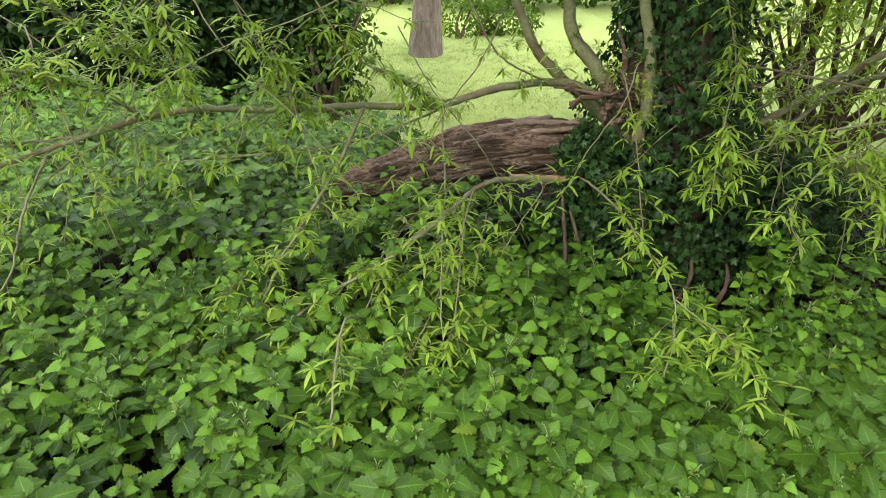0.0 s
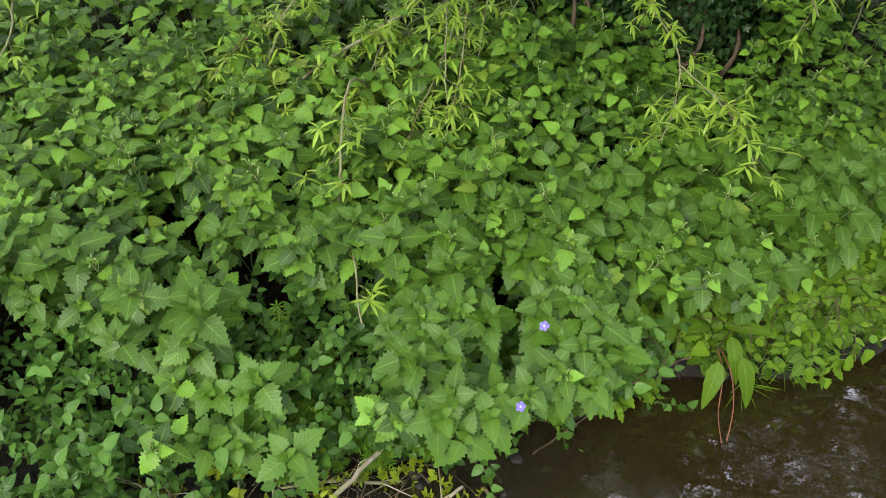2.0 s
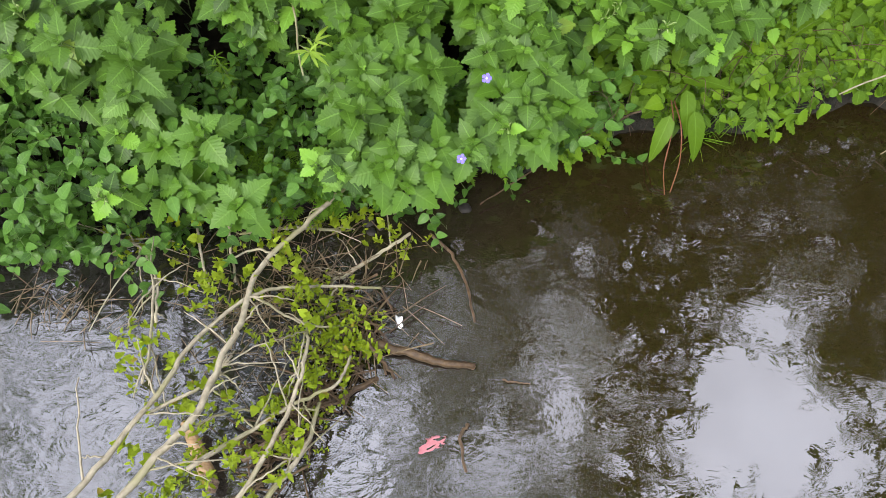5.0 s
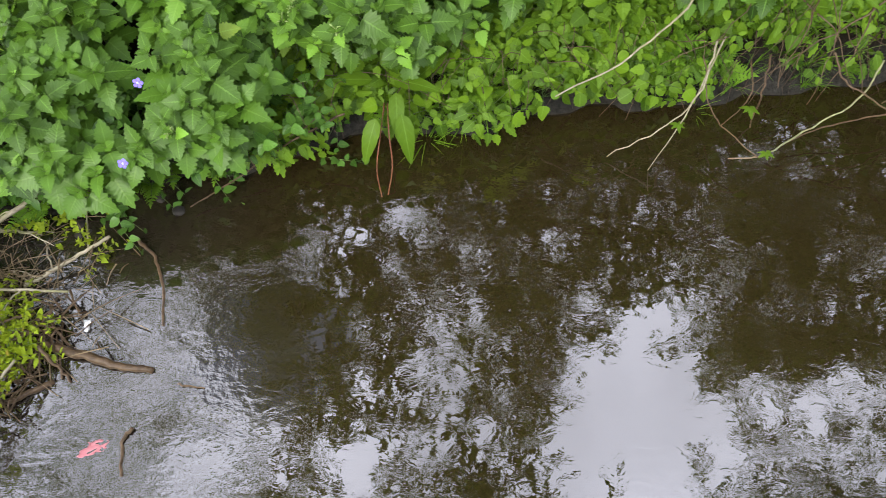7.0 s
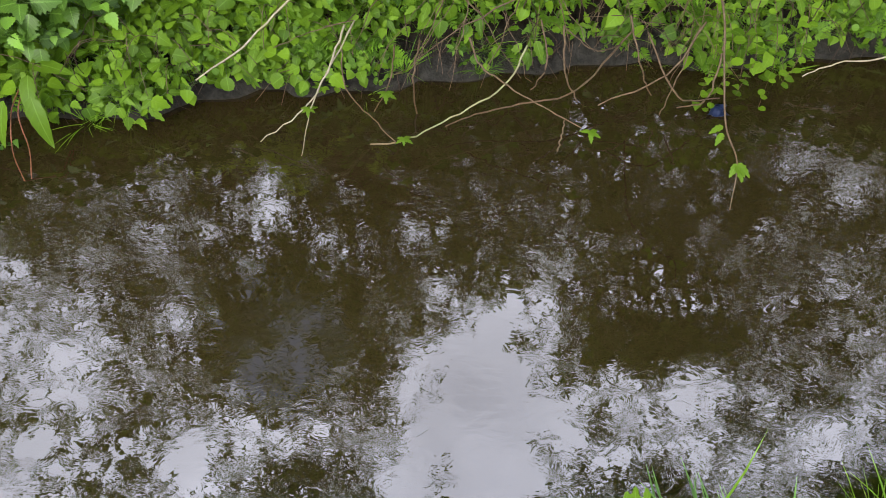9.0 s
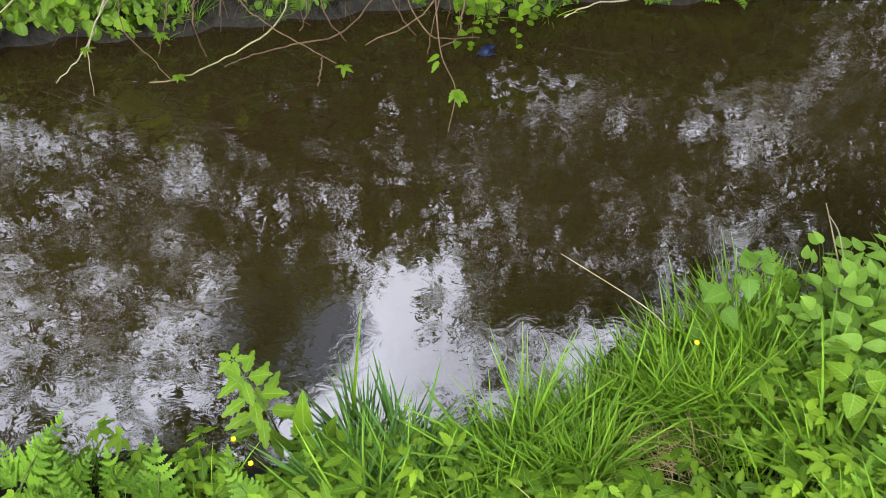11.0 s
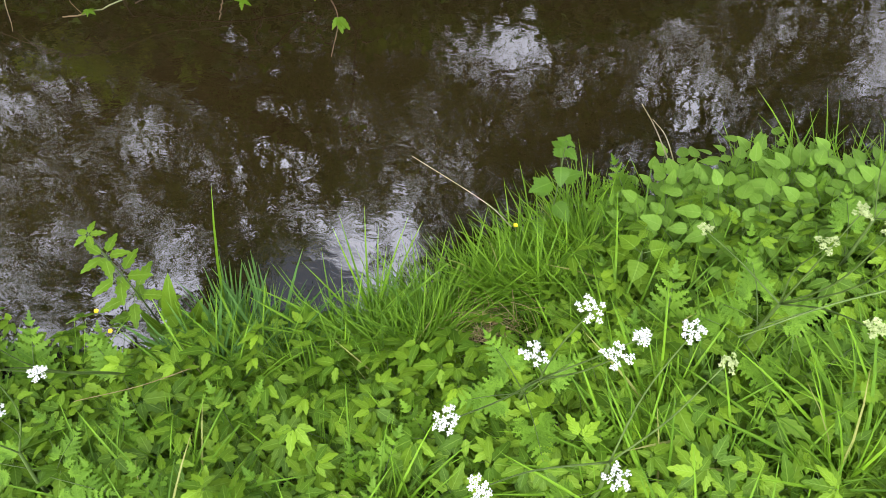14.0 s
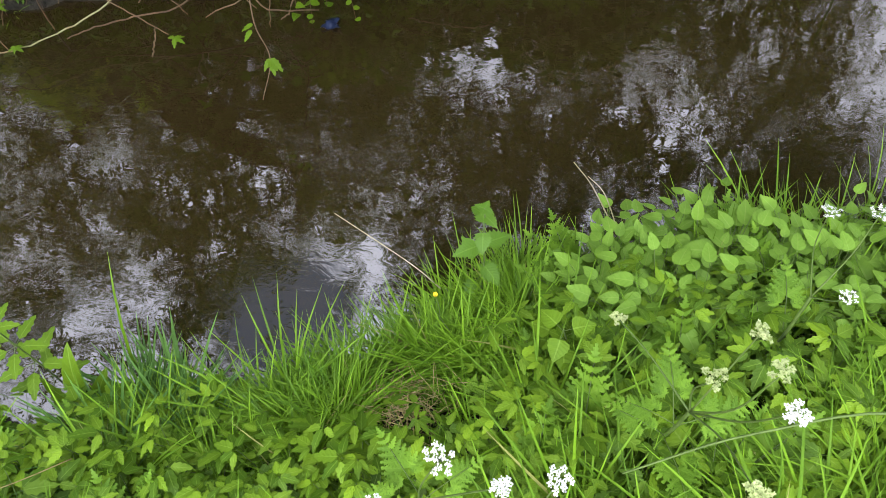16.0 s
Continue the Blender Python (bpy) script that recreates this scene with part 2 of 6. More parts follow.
def unit(v):
    v = np.asarray(v, float)
    return v / np.maximum(np.linalg.norm(v, axis=-1, keepdims=True), 1e-9)


def frames(pos, along, up, size):
    """Matrices whose y axis runs along and whose z axis leans to up."""
    pos, along = np.atleast_2d(pos), unit(np.atleast_2d(along))
    up = np.broadcast_to(np.asarray(up, float), along.shape)
    side = unit(np.cross(along, up) + 1e-6)
    top = np.cross(side, along)
    size = np.broadcast_to(np.asarray(size, float), (len(along),))
    out = np.zeros((len(along), 4, 4))
    out[:, :3, 0], out[:, :3, 1], out[:, :3, 2] = side * size[:, None], along * size[:, None], top * size[:, None]
    out[:, :3, 3], out[:, 3, 3] = pos, 1
    return out


def upright(pos, turn, size, lean=None):
    """Matrices for plants that grow up z, turned about it and leaning by the vector lean."""
    pos = np.atleast_2d(pos)
    n = len(pos)
    z = np.tile([0.0, 0, 1], (n, 1)) if lean is None else unit(np.array([0, 0, 1.0]) + lean)
    x0 = np.stack([np.cos(turn), np.sin(turn), np.zeros(n)], 1)
    y = unit(np.cross(z, x0))
    x = np.cross(y, z)
    size = np.broadcast_to(np.asarray(size, float), (n,))[:, None]
    out = np.zeros((n, 4, 4))
    out[:, :3, 0], out[:, :3, 1], out[:, :3, 2], out[:, :3, 3], out[:, 3, 3] = x * size, y * size, z * size, pos, 1
    return out


def link(name, s, materials, parent=None):
    me = bpy.data.meshes.new(name)
    nv, nf = len(s.v), len(s.f)
    me.vertices.add(nv), me.loops.add(3 * nf), me.polygons.add(nf)
    me.vertices.foreach_set("co", s.v.astype(np.float32).ravel())
    me.loops.foreach_set("vertex_index", s.f.astype(np.int32).ravel())
    me.polygons.foreach_set("loop_start", (3 * np.arange(nf)).astype(np.int32))
    me.polygons.foreach_set("material_index", s.m.astype(np.int32))
    me.polygons.foreach_set("use_smooth", np.ones(nf, bool))
    me.attributes.new(LEAF_ATTR, "FLOAT_VECTOR", "POINT").data.foreach_set("vector", s.a.astype(np.float32).ravel())
    for m in materials if isinstance(materials, (list, tuple)) else [materials]:
        me.materials.append(m)
    me.update()
    ob = new(name, me)
    if parent is not None:
        ob.parent = parent
        ob.matrix_parent_inverse = parent.matrix_world.inverted()
    return ob


def part(name, s, materials, parent, label=""):
    return tagged(link(name, s, materials, parent), label)


def thing(name, place, label, category, group=""):
    ob = new(name)
    ob.empty_display_size = 0.1
    ob.matrix_world = Matrix.Translation(place)
    return tagged(ob, label, category, group)


def smooth_line(points, steps=6):
    """A rounded line through the points (Catmull-Rom)."""
    p = np.asarray(points, float)
    if len(p) == 2:
        p = np.stack([p[0], p[0] * 0.5 + p[1] * 0.5, p[1]])
    q = np.concatenate([[2 * p[0] - p[1]], p, [2 * p[-1] - p[-2]]])
    t = np.linspace(0, 1, steps, endpoint=False)[:, None]
    out = []
    for i in range(len(p) - 1):
        a, b, c, d = q[i : i + 4]
        out.append(0.5 * (2 * b + (c - a) * t + (2 * a - 5 * b + 4 * c - d) * t**2 + (3 * b - a - 3 * c + d) * t**3))
    return np.concatenate(out + [p[-1:]])


def tube(points, r0, r1, sides=6, steps=6, rough=0.0, knots=0.0):
    """A tapered, slightly crooked stem with rounded ends."""
    line = smooth_line(points, steps)
    n = len(line)
    if knots:
        line = line + rng.normal(0, knots, line.shape) * np.minimum(1, np.arange(n) / 2)[:, None]
    tang = unit(np.gradient(line, axis=0))
    side = unit(np.cross(tang, [0.31, 0.17, 0.93]))
    other = np.cross(tang, side)
    rad = np.linspace(r0, r1, n)
    ang = np.linspace(0, 2 * np.pi, sides, endpoint=False)
    ring = side[:, None] * np.cos(ang)[None, :, None] + other[:, None] * np.sin(ang)[None, :, None]
    wob = 1 + rough * rng.normal(0, 1, (n, sides, 1))
    v = (line[:, None] + ring * rad[:, None, None] * wob).reshape(-1, 3)
    i, j = np.meshgrid(np.arange(n - 1), np.arange(sides), indexing="ij")
    a, b = i * sides + j, i * sides + (j + 1) % sides
    f = np.concatenate([np.stack([a, b, b + sides], -1).reshape(-1, 3), np.stack([a, b + sides, a + sides], -1).reshape(-1, 3)])
    v = np.concatenate([v, line[:1] - tang[:1] * r0 * 0.4, line[-1:] + tang[-1:] * r1 * 0.6])
    k = np.arange(sides)
    f = np.concatenate([f, np.stack([(k + 1) % sides, k, np.full(sides, n * sides)], 1), np.stack([(n - 1) * sides + k, (n - 1) * sides + (k + 1) % sides, np.full(sides, n * sides + 1)], 1)])
    return Shape(v, f)


def blade(length, width, profile, stations=6, fold=0.25, droop=0.15, teeth=0.0, twist=0.0):
    """A leaf that runs along y from the origin and faces z: folded at the midrib, drooping to its tip, its edge toothed."""
    u = np.linspace(0, 1, stations + 1)
    w = width * 0.5 * np.array([profile(x) for x in u])
    shift = np.zeros(stations + 1)
    if teeth:
        odd = np.arange(stations + 1) % 2
        w = w * (1 + teeth * (odd * 2 - 1))
        shift = odd * teeth * length / stations * 1.3
    w[-1] = 0.0
    y = u * length
    z = -droop * length * u**2
    cols = []
    for s in (-1, 0, 1):
        c = np.stack([s * w, y + abs(s) * shift, z + abs(s) * w * fold], 1)
        if twist:
            ang = twist * u
            c[:, 0], c[:, 2] = c[:, 0] * np.cos(ang), c[:, 2] + c[:, 0] * np.sin(ang)
        cols.append(c)
    v = np.stack(cols, 1).reshape(-1, 3)
    a = np.stack([np.repeat(u, 3), np.tile([-1.0, 0, 1], stations + 1), np.zeros(3 * stations + 3)], 1)
    i = np.arange(stations) * 3
    f = np.concatenate([np.stack([i + k, i + k + 1, i + k + 4], 1) for k in (0, 1)] + [np.stack([i + k, i + k + 4, i + k + 3], 1) for k in (0, 1)])
    return Shape(v, f, a)


def ovate(u):
    return max(0.0, math.sin(math.pi * u**0.62)) ** 0.8 + 0.02


def lance(u):
    return max(0.0, math.sin(math.pi * u**0.85)) ** 0.75 + 0.03


def heart(u):
    return max(0.0, math.sin(math.pi * min(1.0, 0.16 + 0.84 * u) ** 0.72)) ** 0.9 * (1 - 0.25 * u * u) * (0.6 if u < 0.03 else 1.05) + 0.01


def roundish(u):
    return math.sqrt(max(0.0, 1 - (2 * u - 1) ** 2)) + 0.02


NETTLE_LEAF = blade(1.0, 0.76, heart, 12, 0.12, 0.2, 0.16)
NETTLE_LEAF_FAR = blade(1.0, 0.74, heart, 8, 0.12, 0.2, 0.14)
WILLOW_LEAF = blade(1.0, 0.19, lance, 5, 0.22, 0.3)
OVATE_LEAF = blade(1.0, 0.62, ovate, 6, 0.22, 0.2)
ROUND_LEAF = blade(1.0, 0.95, roundish, 8, 0.2, 0.12, 0.05)
HEART_LEAF = blade(1.0, 0.9, heart, 12, 0.2, 0.25, 0.05)
LEAFLET = blade(1.0, 0.44, ovate, 8, 0.16, 0.2, 0.17)
SMOOTH_LEAF = blade(1.0, 0.66, lambda u: math.sin(math.pi * min(1.0, 0.04 + 0.96 * u) ** 0.66) ** 0.85 * (1 - 0.18 * u), 10, 0.13, 0.2, 0.03)
PINNA = blade(1.0, 0.56, lambda u: (1.05 - u) ** 0.8 * min(1.0, 0.35 + 5 * u), 10, 0.1, 0.12, 0.42)
CHIP = blade(1.0, 0.55, ovate, 2, 0.2, 0.1)
LONG_LEAF = blade(1.0, 0.34, ovate, 10, 0.2, 0.35, 0.03)
WILLOW_CHIP = blade(1.0, 0.2, lance, 2, 0.3, 0.25)
GRASS_BLADE = blade(1.0, 0.028, lambda u: (1 - u) ** 0.5, 5, 0.5, 0.55)
SHORT_BLADE = blade(1.0, 0.03, lambda u: (1 - u) ** 0.5, 2, 0.4, 0.4)
GRASS_UPRIGHT = blade(1.0, 0.022, lambda u: (1 - u) ** 0.5, 4, 0.5, 0.22)


def ivy_leaf():
    ang = np.radians([90, 62, 38, 12, -18, -60, -90, -120, -162, 168, 142, 118])
    rad = np.array([1.0, 0.52, 0.78, 0.42, 0.62, 0.42, 0.22, 0.42, 0.62, 0.42, 0.78, 0.52]) * 0.5
    v = np.stack([np.cos(ang) * rad, np.sin(ang) * rad + 0.3, -0.12 * rad], 1)
    v = np.concatenate([v, [[0, 0.3, 0.03]]])
    k = np.arange(12)
    a = np.stack([v[:, 1], v[:, 0] * 2, v[:, 0] * 0], 1)
    return Shape(v, np.stack([k, np.full(12, 12), (k + 1) % 12], 1), a)


IVY_LEAF = ivy_leaf()


def nettle_plant(height, pairs, size, leaf, pieces=False, tassels=False):
    """Square stem, crossed pairs of toothed leaves on short stalks, crowded to a star at the tip and wider apart below."""
    shapes = [tube([(0, 0, 0), (0.01, 0.01, height * 0.5), (0, 0, height)], 0.0022, 0.0012, 4, 2).use(1)]
    gaps = (0.0, 0.014, 0.026, 0.042, 0.055, 0.062, 0.066, 0.07)
    grown = (0.34, 0.66, 0.92, 1.02, 1.0, 0.94, 0.86, 0.8)
    rise = (0.9, 0.34, 0.06, -0.1, -0.2, -0.3, -0.36, -0.4)
    pos, along, ups, sizes, h = [], [], [], [], height
    for i in range(pairs):
        h -= gaps[min(i, 7)] * rng.uniform(0.8, 1.2)
        if h < 0.03:
            break
        for s in (0, math.pi):
            big = size * grown[min(i, 7)] * rng.uniform(0.86, 1.1)
            ang = i * math.pi / 2 + s + rng.normal(0, 0.16)
            d = np.array([math.cos(ang), math.sin(ang), rise[min(i, 7)] + rng.normal(0, 0.12)])
            at = np.array([0, 0, h]) + unit(d + [0, 0, 0.25]) * big * 0.26
            shapes.append(tube([(0, 0, h), at], 0.0009, 0.0007, 3, 1).use(1))
            pos.append(at), along.append(d), ups.append([rng.normal(0, 0.2), rng.normal(0, 0.2), 1]), sizes.append(big)
    for k in range(4):
        ang = k * math.pi / 2 + 0.6
        pos.append(np.array([0, 0, height])), along.append(np.array([math.cos(ang), math.sin(ang), rng.uniform(0.7, 1.5)])), ups.append([0, 0, 1]), sizes.append(size * rng.uniform(0.16, 0.28))
    m = frames(pos, along, ups, sizes)
    if tassels:
        for k in range(5):
            a, z = 2.4 * k, height - 0.012 * k
            tip = np.array([0.018 * math.cos(a), 0.018 * math.sin(a), z + 0.03])
            shapes.append(tube([(0, 0, z), tip * [0.6, 0.6, 1], tip], 0.0016, 0.0022, 4, 3, 0.35).use(2))
    if pieces:
        return [("stem", merged(shapes))] + [("leaf", placed(leaf, x)) for x in m]
    shapes.append(placed(leaf, m))
    return merged(shapes)


def shoot(line, leaf, count, size, spread=0.9, rise=0.2, r=0.0015, tip=True):
    """A thin stem with leaves along it in turn."""
    pts = smooth_line(line, 6)
    tang = unit(np.gradient(pts, axis=0))
    shapes = [tube(line, r, r * 0.5, 4, 4).use(1)]
    at = np.linspace(0.15, 1.0, count) * (len(pts) - 1)
    pos, along, sizes = [], [], []
    for i, x in enumerate(at):
        k = int(x)
        ang = i * 2.4 + rng.normal(0, 0.4)
        side = unit(np.cross(tang[k], [0.2, 0.3, 0.9]))
        other = np.cross(tang[k], side)
        d = side * math.cos(ang) + other * math.sin(ang)
        pos.append(pts[k]), along.append(unit(d * spread + tang[k] * (1.15 - spread) + np.array([0, 0, rise]) + rng.normal(0, 0.25, 3))), sizes.append(size * rng.uniform(0.6, 1.1))
    shapes.append(placed(leaf, frames(pos, along, [0, 0, 1], sizes)))
    return merged(shapes)


def fern_leaf(length, pairs=7):
    """A feathery leaf: toothed side leaflets in pairs, shorter towards the tip, the lowest ones divided again."""
    shapes = [tube([(0, 0, 0), (0, length * 0.5, length * 0.08), (0, length, -length * 0.05)], length * 0.009, length * 0.004, 3, 2).use(1)]
    pos, along, sizes = [], [], []
    for i in range(pairs):
        u = 0.3 + 0.66 * i / (pairs - 1)
        reach = length * 0.4 * (1.06 - u) ** 0.7
        base = np.array([0, u * length, length * 0.07 * (1 - u)])
        for s in (-1, 1):
            d = unit(np.array([s * 0.85, 0.6, rng.normal(0.03, 0.12)]))
            if i < 2:
                for q in (0.35, 0.6):
                    for w in (-1, 1):
                        pos.append(base + d * reach * q), along.append(unit(d * 0.7 + w * np.cross(d, [0, 0, 1]) * 0.8)), sizes.append(reach * (0.55 - 0.25 * q))
                pos.append(base + d * reach * 0.45), along.append(d), sizes.append(reach * 0.62)
            else:
                pos.append(base), along.append(d), sizes.append(reach)
    pos.append(np.array([0, 0.94 * length, 0])), along.append(np.array([0, 1.0, -0.1])), sizes.append(length * 0.16)
    shapes.append(placed(PINNA, frames(pos, along, [0, 0, 1], sizes)))
    return merged(shapes)


def palmate(size, leaflets=5, stalk=0.05):
    """A hand-shaped leaf on its stalk that grows up z; the middle leaflet is the longest."""
    shapes = [tube([(0, 0, 0), (0.004, 0, stalk * 0.6), (0, 0, stalk)], 0.0012, 0.0008, 3, 2).use(1)]
    wide = 1.5 if leaflets > 3 else 1.15
    ang = np.linspace(-wide, wide, leaflets) + rng.normal(0, 0.08, leaflets)
    d = np.stack([np.sin(ang), np.cos(ang), rng.normal(-0.05, 0.12, leaflets)], 1)
    base = np.array([0, 0, stalk]) + d * size * 0.12
    shapes.append(placed(LEAFLET, frames(base, d, [0, 0, 1], size * (1.08 - 0.32 * abs(ang) / wide))))
    return merged(shapes)


def rosette(leaf, count, size, height, tilt=0.25, pieces=False, loose=0.2):
    """Stalked leaves from one root, held out at their own heights."""
    shapes = []
    for i in range(count):
        ang = i * 2.4 + rng.normal(0, 0.3)
        h, out = height * rng.uniform(0.45, 1.0), height * rng.uniform(0.15, 0.6)
        end = np.array([math.cos(ang) * out, math.sin(ang) * out, h])
        shapes.append(tube([(0, 0, 0), end * [0.4, 0.4, 0.6], end], 0.0013, 0.0009, 3, 2).use(1))
        d = np.array([math.cos(ang), math.sin(ang), rng.normal(-tilt, loose)])
        shapes.append(placed(leaf, frames([end], [d], [[rng.normal(0, loose), rng.normal(0, loose), 1]], size * rng.uniform(0.9 - loose, 1.15))))
    if pieces:
        return [("leaf", merged(shapes[k : k + 2])) for k in range(0, len(shapes), 2)]
    return merged(shapes)


def tuft(blades, height, spread, shape):
    """A tuft of grass."""
    ang = rng.uniform(0, 2 * np.pi, blades)
    base = np.stack([np.cos(ang), np.sin(ang), 0 * ang], 1) * rng.uniform(0, spread, (blades, 1))
    ang = ang + rng.normal(0, 0.6, blades)
    lean = rng.uniform(0.15, 0.85, blades)
    d = np.stack([np.cos(ang) * lean, np.sin(ang) * lean, np.ones(blades)], 1)
    up = np.stack([-np.cos(ang), -np.sin(ang), 0.6 + 0 * ang], 1)
    return placed(shape, frames(base, d, up, height * rng.uniform(0.5, 1.1, blades)))


# ---- the lie of the land ----
FAR_X = (-9.0, -3.0, -1.06, -0.5, 0.0, 0.32, 0.75, 1.15, 1.9, 2.25, 2.6, 3.5, 3.9, 6.0, 12.0)
FAR_Y = (0.2, 0.65, 0.94, 1.06, 1.17, 1.27, 1.42, 1.48, 1.63, 1.63, 1.74, 1.78, 1.84, 1.98, 2.3)
NEAR_X = (-9.0, -2.0, 1.2, 2.3, 2.75, 3.1, 3.4, 3.65, 3.9, 4.2, 4.7, 5.4, 12.0)
NEAR_Y = (-0.9, -0.35, 0.0, 0.07, 0.06, 0.12, 0.2, 0.34, 0.47, 0.58, 0.64, 0.66, 0.8)


def far_edge(x):
    return np.interp(x, FAR_X, FAR_Y) + 0.025 * np.sin(9 * x) + 0.015 * np.sin(23 * x + 1)


def near_edge(x):
    return np.interp(x, NEAR_X, NEAR_Y) + 0.02 * np.sin(11 * x + 2)


def land(x, y):
    """Height of the ground: bed, the steep far bank, the near bank, the meadow."""
    x, y = np.asarray(x, float), np.asarray(y, float)
    d = y - far_edge(x)
    e = near_edge(x) - y
    far = np.interp(d, (-0.6, -0.1, 0, 0.02, 0.10, 0.25, 0.6, 1.2, 2.0, 40), (-0.3, -0.14, -0.02, 0.045, 0.075, 0.17, 0.30, 0.40, 0.47, 0.5))
    shelf = np.interp(d, (-0.6, -0.1, 0, 0.02, 0.08, 0.15, 0.6, 1.2, 2.0, 40), (-0.3, -0.14, -0.02, 0.03, 0.05, 0.20, 0.33, 0.41, 0.47, 0.5))
    w = np.clip((x - 1.95) * 4, 0, 1) * np.clip((3.75 - x) * 4, 0, 1)
    far = far * (1 - w) + shelf * w
    near = np.interp(e, (-0.5, -0.1, 0, 0.04, 0.15, 0.35, 0.6, 0.9, 3, 40), (-0.3, -0.15, -0.02, 0.10, 0.24, 0.38, 0.52, 0.62, 0.72, 0.75))
    z = np.maximum(far, near)
    bumps = 0.02 * np.sin(5.1 * x + 1.3 * y) * np.sin(4.3 * y - 0.7 * x) + 0.012 * np.sin(13 * x + 2) * np.sin(12 * y)
    return z + bumps * np.clip(np.maximum(d, e) * 8, 0, 1)


def growing(start, step, end):
    out, s = [start], step
    while abs(out[-1]) < abs(end):
        out.append(out[-1] + s)
        s *= 1.45
    return out


def grid(xs, ys, height):
    gx, gy = np.meshgrid(xs, ys, indexing="ij")
    v = np.stack([gx, gy, height(gx, gy)], -1).reshape(-1, 3)
    nx, ny = len(xs), len(ys)
    i, j = np.meshgrid(np.arange(nx - 1), np.arange(ny - 1), indexing="ij")
    a = i * ny + j
    f = np.concatenate([np.stack([a, a + ny, a + ny + 1], -1).reshape(-1, 3), np.stack([a, a + ny + 1, a + 1], -1).reshape(-1, 3)])
    return Shape(v, f)


def soil_material():
    m, n, l, p, out = material("soil_and_turf")
    co = n.new("ShaderNodeTexCoord")
    xyz = n.new("ShaderNodeSeparateXYZ")
    l.new(co.outputs["Object"], xyz.inputs[0])
    g1, g2 = node(n, "ShaderNodeTexNoise", Scale=28.0, Detail=8.0, Roughness=0.7), node(n, "ShaderNodeTexNoise", Scale=2.5, Detail=4.0)
    for g in (g1, g2):
        l.new(co.outputs["Object"], g.inputs["Vector"])
    ramp = n.new("ShaderNodeMapRange")
    ramp.inputs["From Min"].default_value, ramp.inputs["From Max"].default_value = 0.3, 0.7
    l.new(g1.outputs["Fac"], ramp.inputs["Value"])
    # near-black soil: the shade between and under the plants is in this colour
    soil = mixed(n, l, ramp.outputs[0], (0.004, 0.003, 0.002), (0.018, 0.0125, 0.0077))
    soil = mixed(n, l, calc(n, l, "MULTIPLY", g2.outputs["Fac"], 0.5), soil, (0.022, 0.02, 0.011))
    # turf painted pale as if sunlit, since the crown's shadow falls on it
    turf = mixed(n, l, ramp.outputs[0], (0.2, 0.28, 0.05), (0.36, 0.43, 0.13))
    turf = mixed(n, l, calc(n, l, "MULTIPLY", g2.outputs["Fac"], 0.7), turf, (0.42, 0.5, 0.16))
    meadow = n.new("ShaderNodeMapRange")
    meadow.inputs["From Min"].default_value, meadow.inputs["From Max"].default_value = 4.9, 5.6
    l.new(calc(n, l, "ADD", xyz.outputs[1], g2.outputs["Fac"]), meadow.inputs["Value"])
    back = n.new("ShaderNodeMapRange")
    back.inputs["From Min"].default_value, back.inputs["From Max"].default_value = -0.7, -1.6
    l.new(calc(n, l, "ADD", xyz.outputs[1], calc(n, l, "MULTIPLY", g2.outputs["Fac"], 0.6)), back.inputs["Value"])
    # rough grass up and down the banks, away from the trodden nettle bed
    along = n.new("ShaderNodeMapRange")
    along.inputs["From Min"].default_value, along.inputs["From Max"].default_value = 3.4, 4.2
    l.new(calc(n, l, "ADD", calc(n, l, "ABSOLUTE", calc(n, l, "SUBTRACT", xyz.outputs[0], 1.4)), calc(n, l, "MULTIPLY", g2.outputs["Fac"], 0.8)), along.inputs["Value"])
    dry = n.new("ShaderNodeMapRange")
    dry.inputs["From Min"].default_value, dry.inputs["From Max"].default_value = 0.12, 0.3
    l.new(xyz.outputs[2], dry.inputs["Value"])
    rough_grass = mixed(n, l, ramp.outputs[0], (0.03, 0.06, 0.01), (0.10, 0.17, 0.025))
    grey = n.new("ShaderNodeMapRange")
    grey.inputs["From Min"].default_value, grey.inputs["From Max"].default_value = 0.14, 0.05
    l.new(xyz.outputs[2], grey.inputs["Value"])
    silt = mixed(n, l, ramp.outputs[0], (0.01, 0.009, 0.0075), (0.048, 0.045, 0.037))
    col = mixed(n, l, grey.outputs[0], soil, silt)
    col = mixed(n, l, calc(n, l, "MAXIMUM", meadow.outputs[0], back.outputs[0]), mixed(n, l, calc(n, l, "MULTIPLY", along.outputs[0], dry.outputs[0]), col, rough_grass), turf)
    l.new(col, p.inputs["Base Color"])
    p.inputs["Roughness"].default_value = 0.95
    p.inputs["Specular IOR Level"].default_value = 0.12
    bump = node(n, "ShaderNodeBump", Strength=1.0, Distance=0.03)
    l.new(g1.outputs["Fac"], bump.inputs["Height"])
    l.new(bump.outputs[0], p.inputs["Normal"])
    return m


fine_x, fine_y = np.arange(-6, 9.01, 0.07), np.arange(-3, 8.01, 0.05)
xs = np.array(growing(-6.2, -0.4, -900)[::-1] + list(fine_x) + growing(9.2, 0.4, 900))
ys = np.array(growing(-3.2, -0.4, -900)[::-1] + list(fine_y) + growing(8.2, 0.4, 900))
tagged(link("ground", grid(xs, ys, land), soil_material()), "bank soil darkened for plant shade, grey silt edge, meadow turf painted sunlit", "ground", kind="structure")


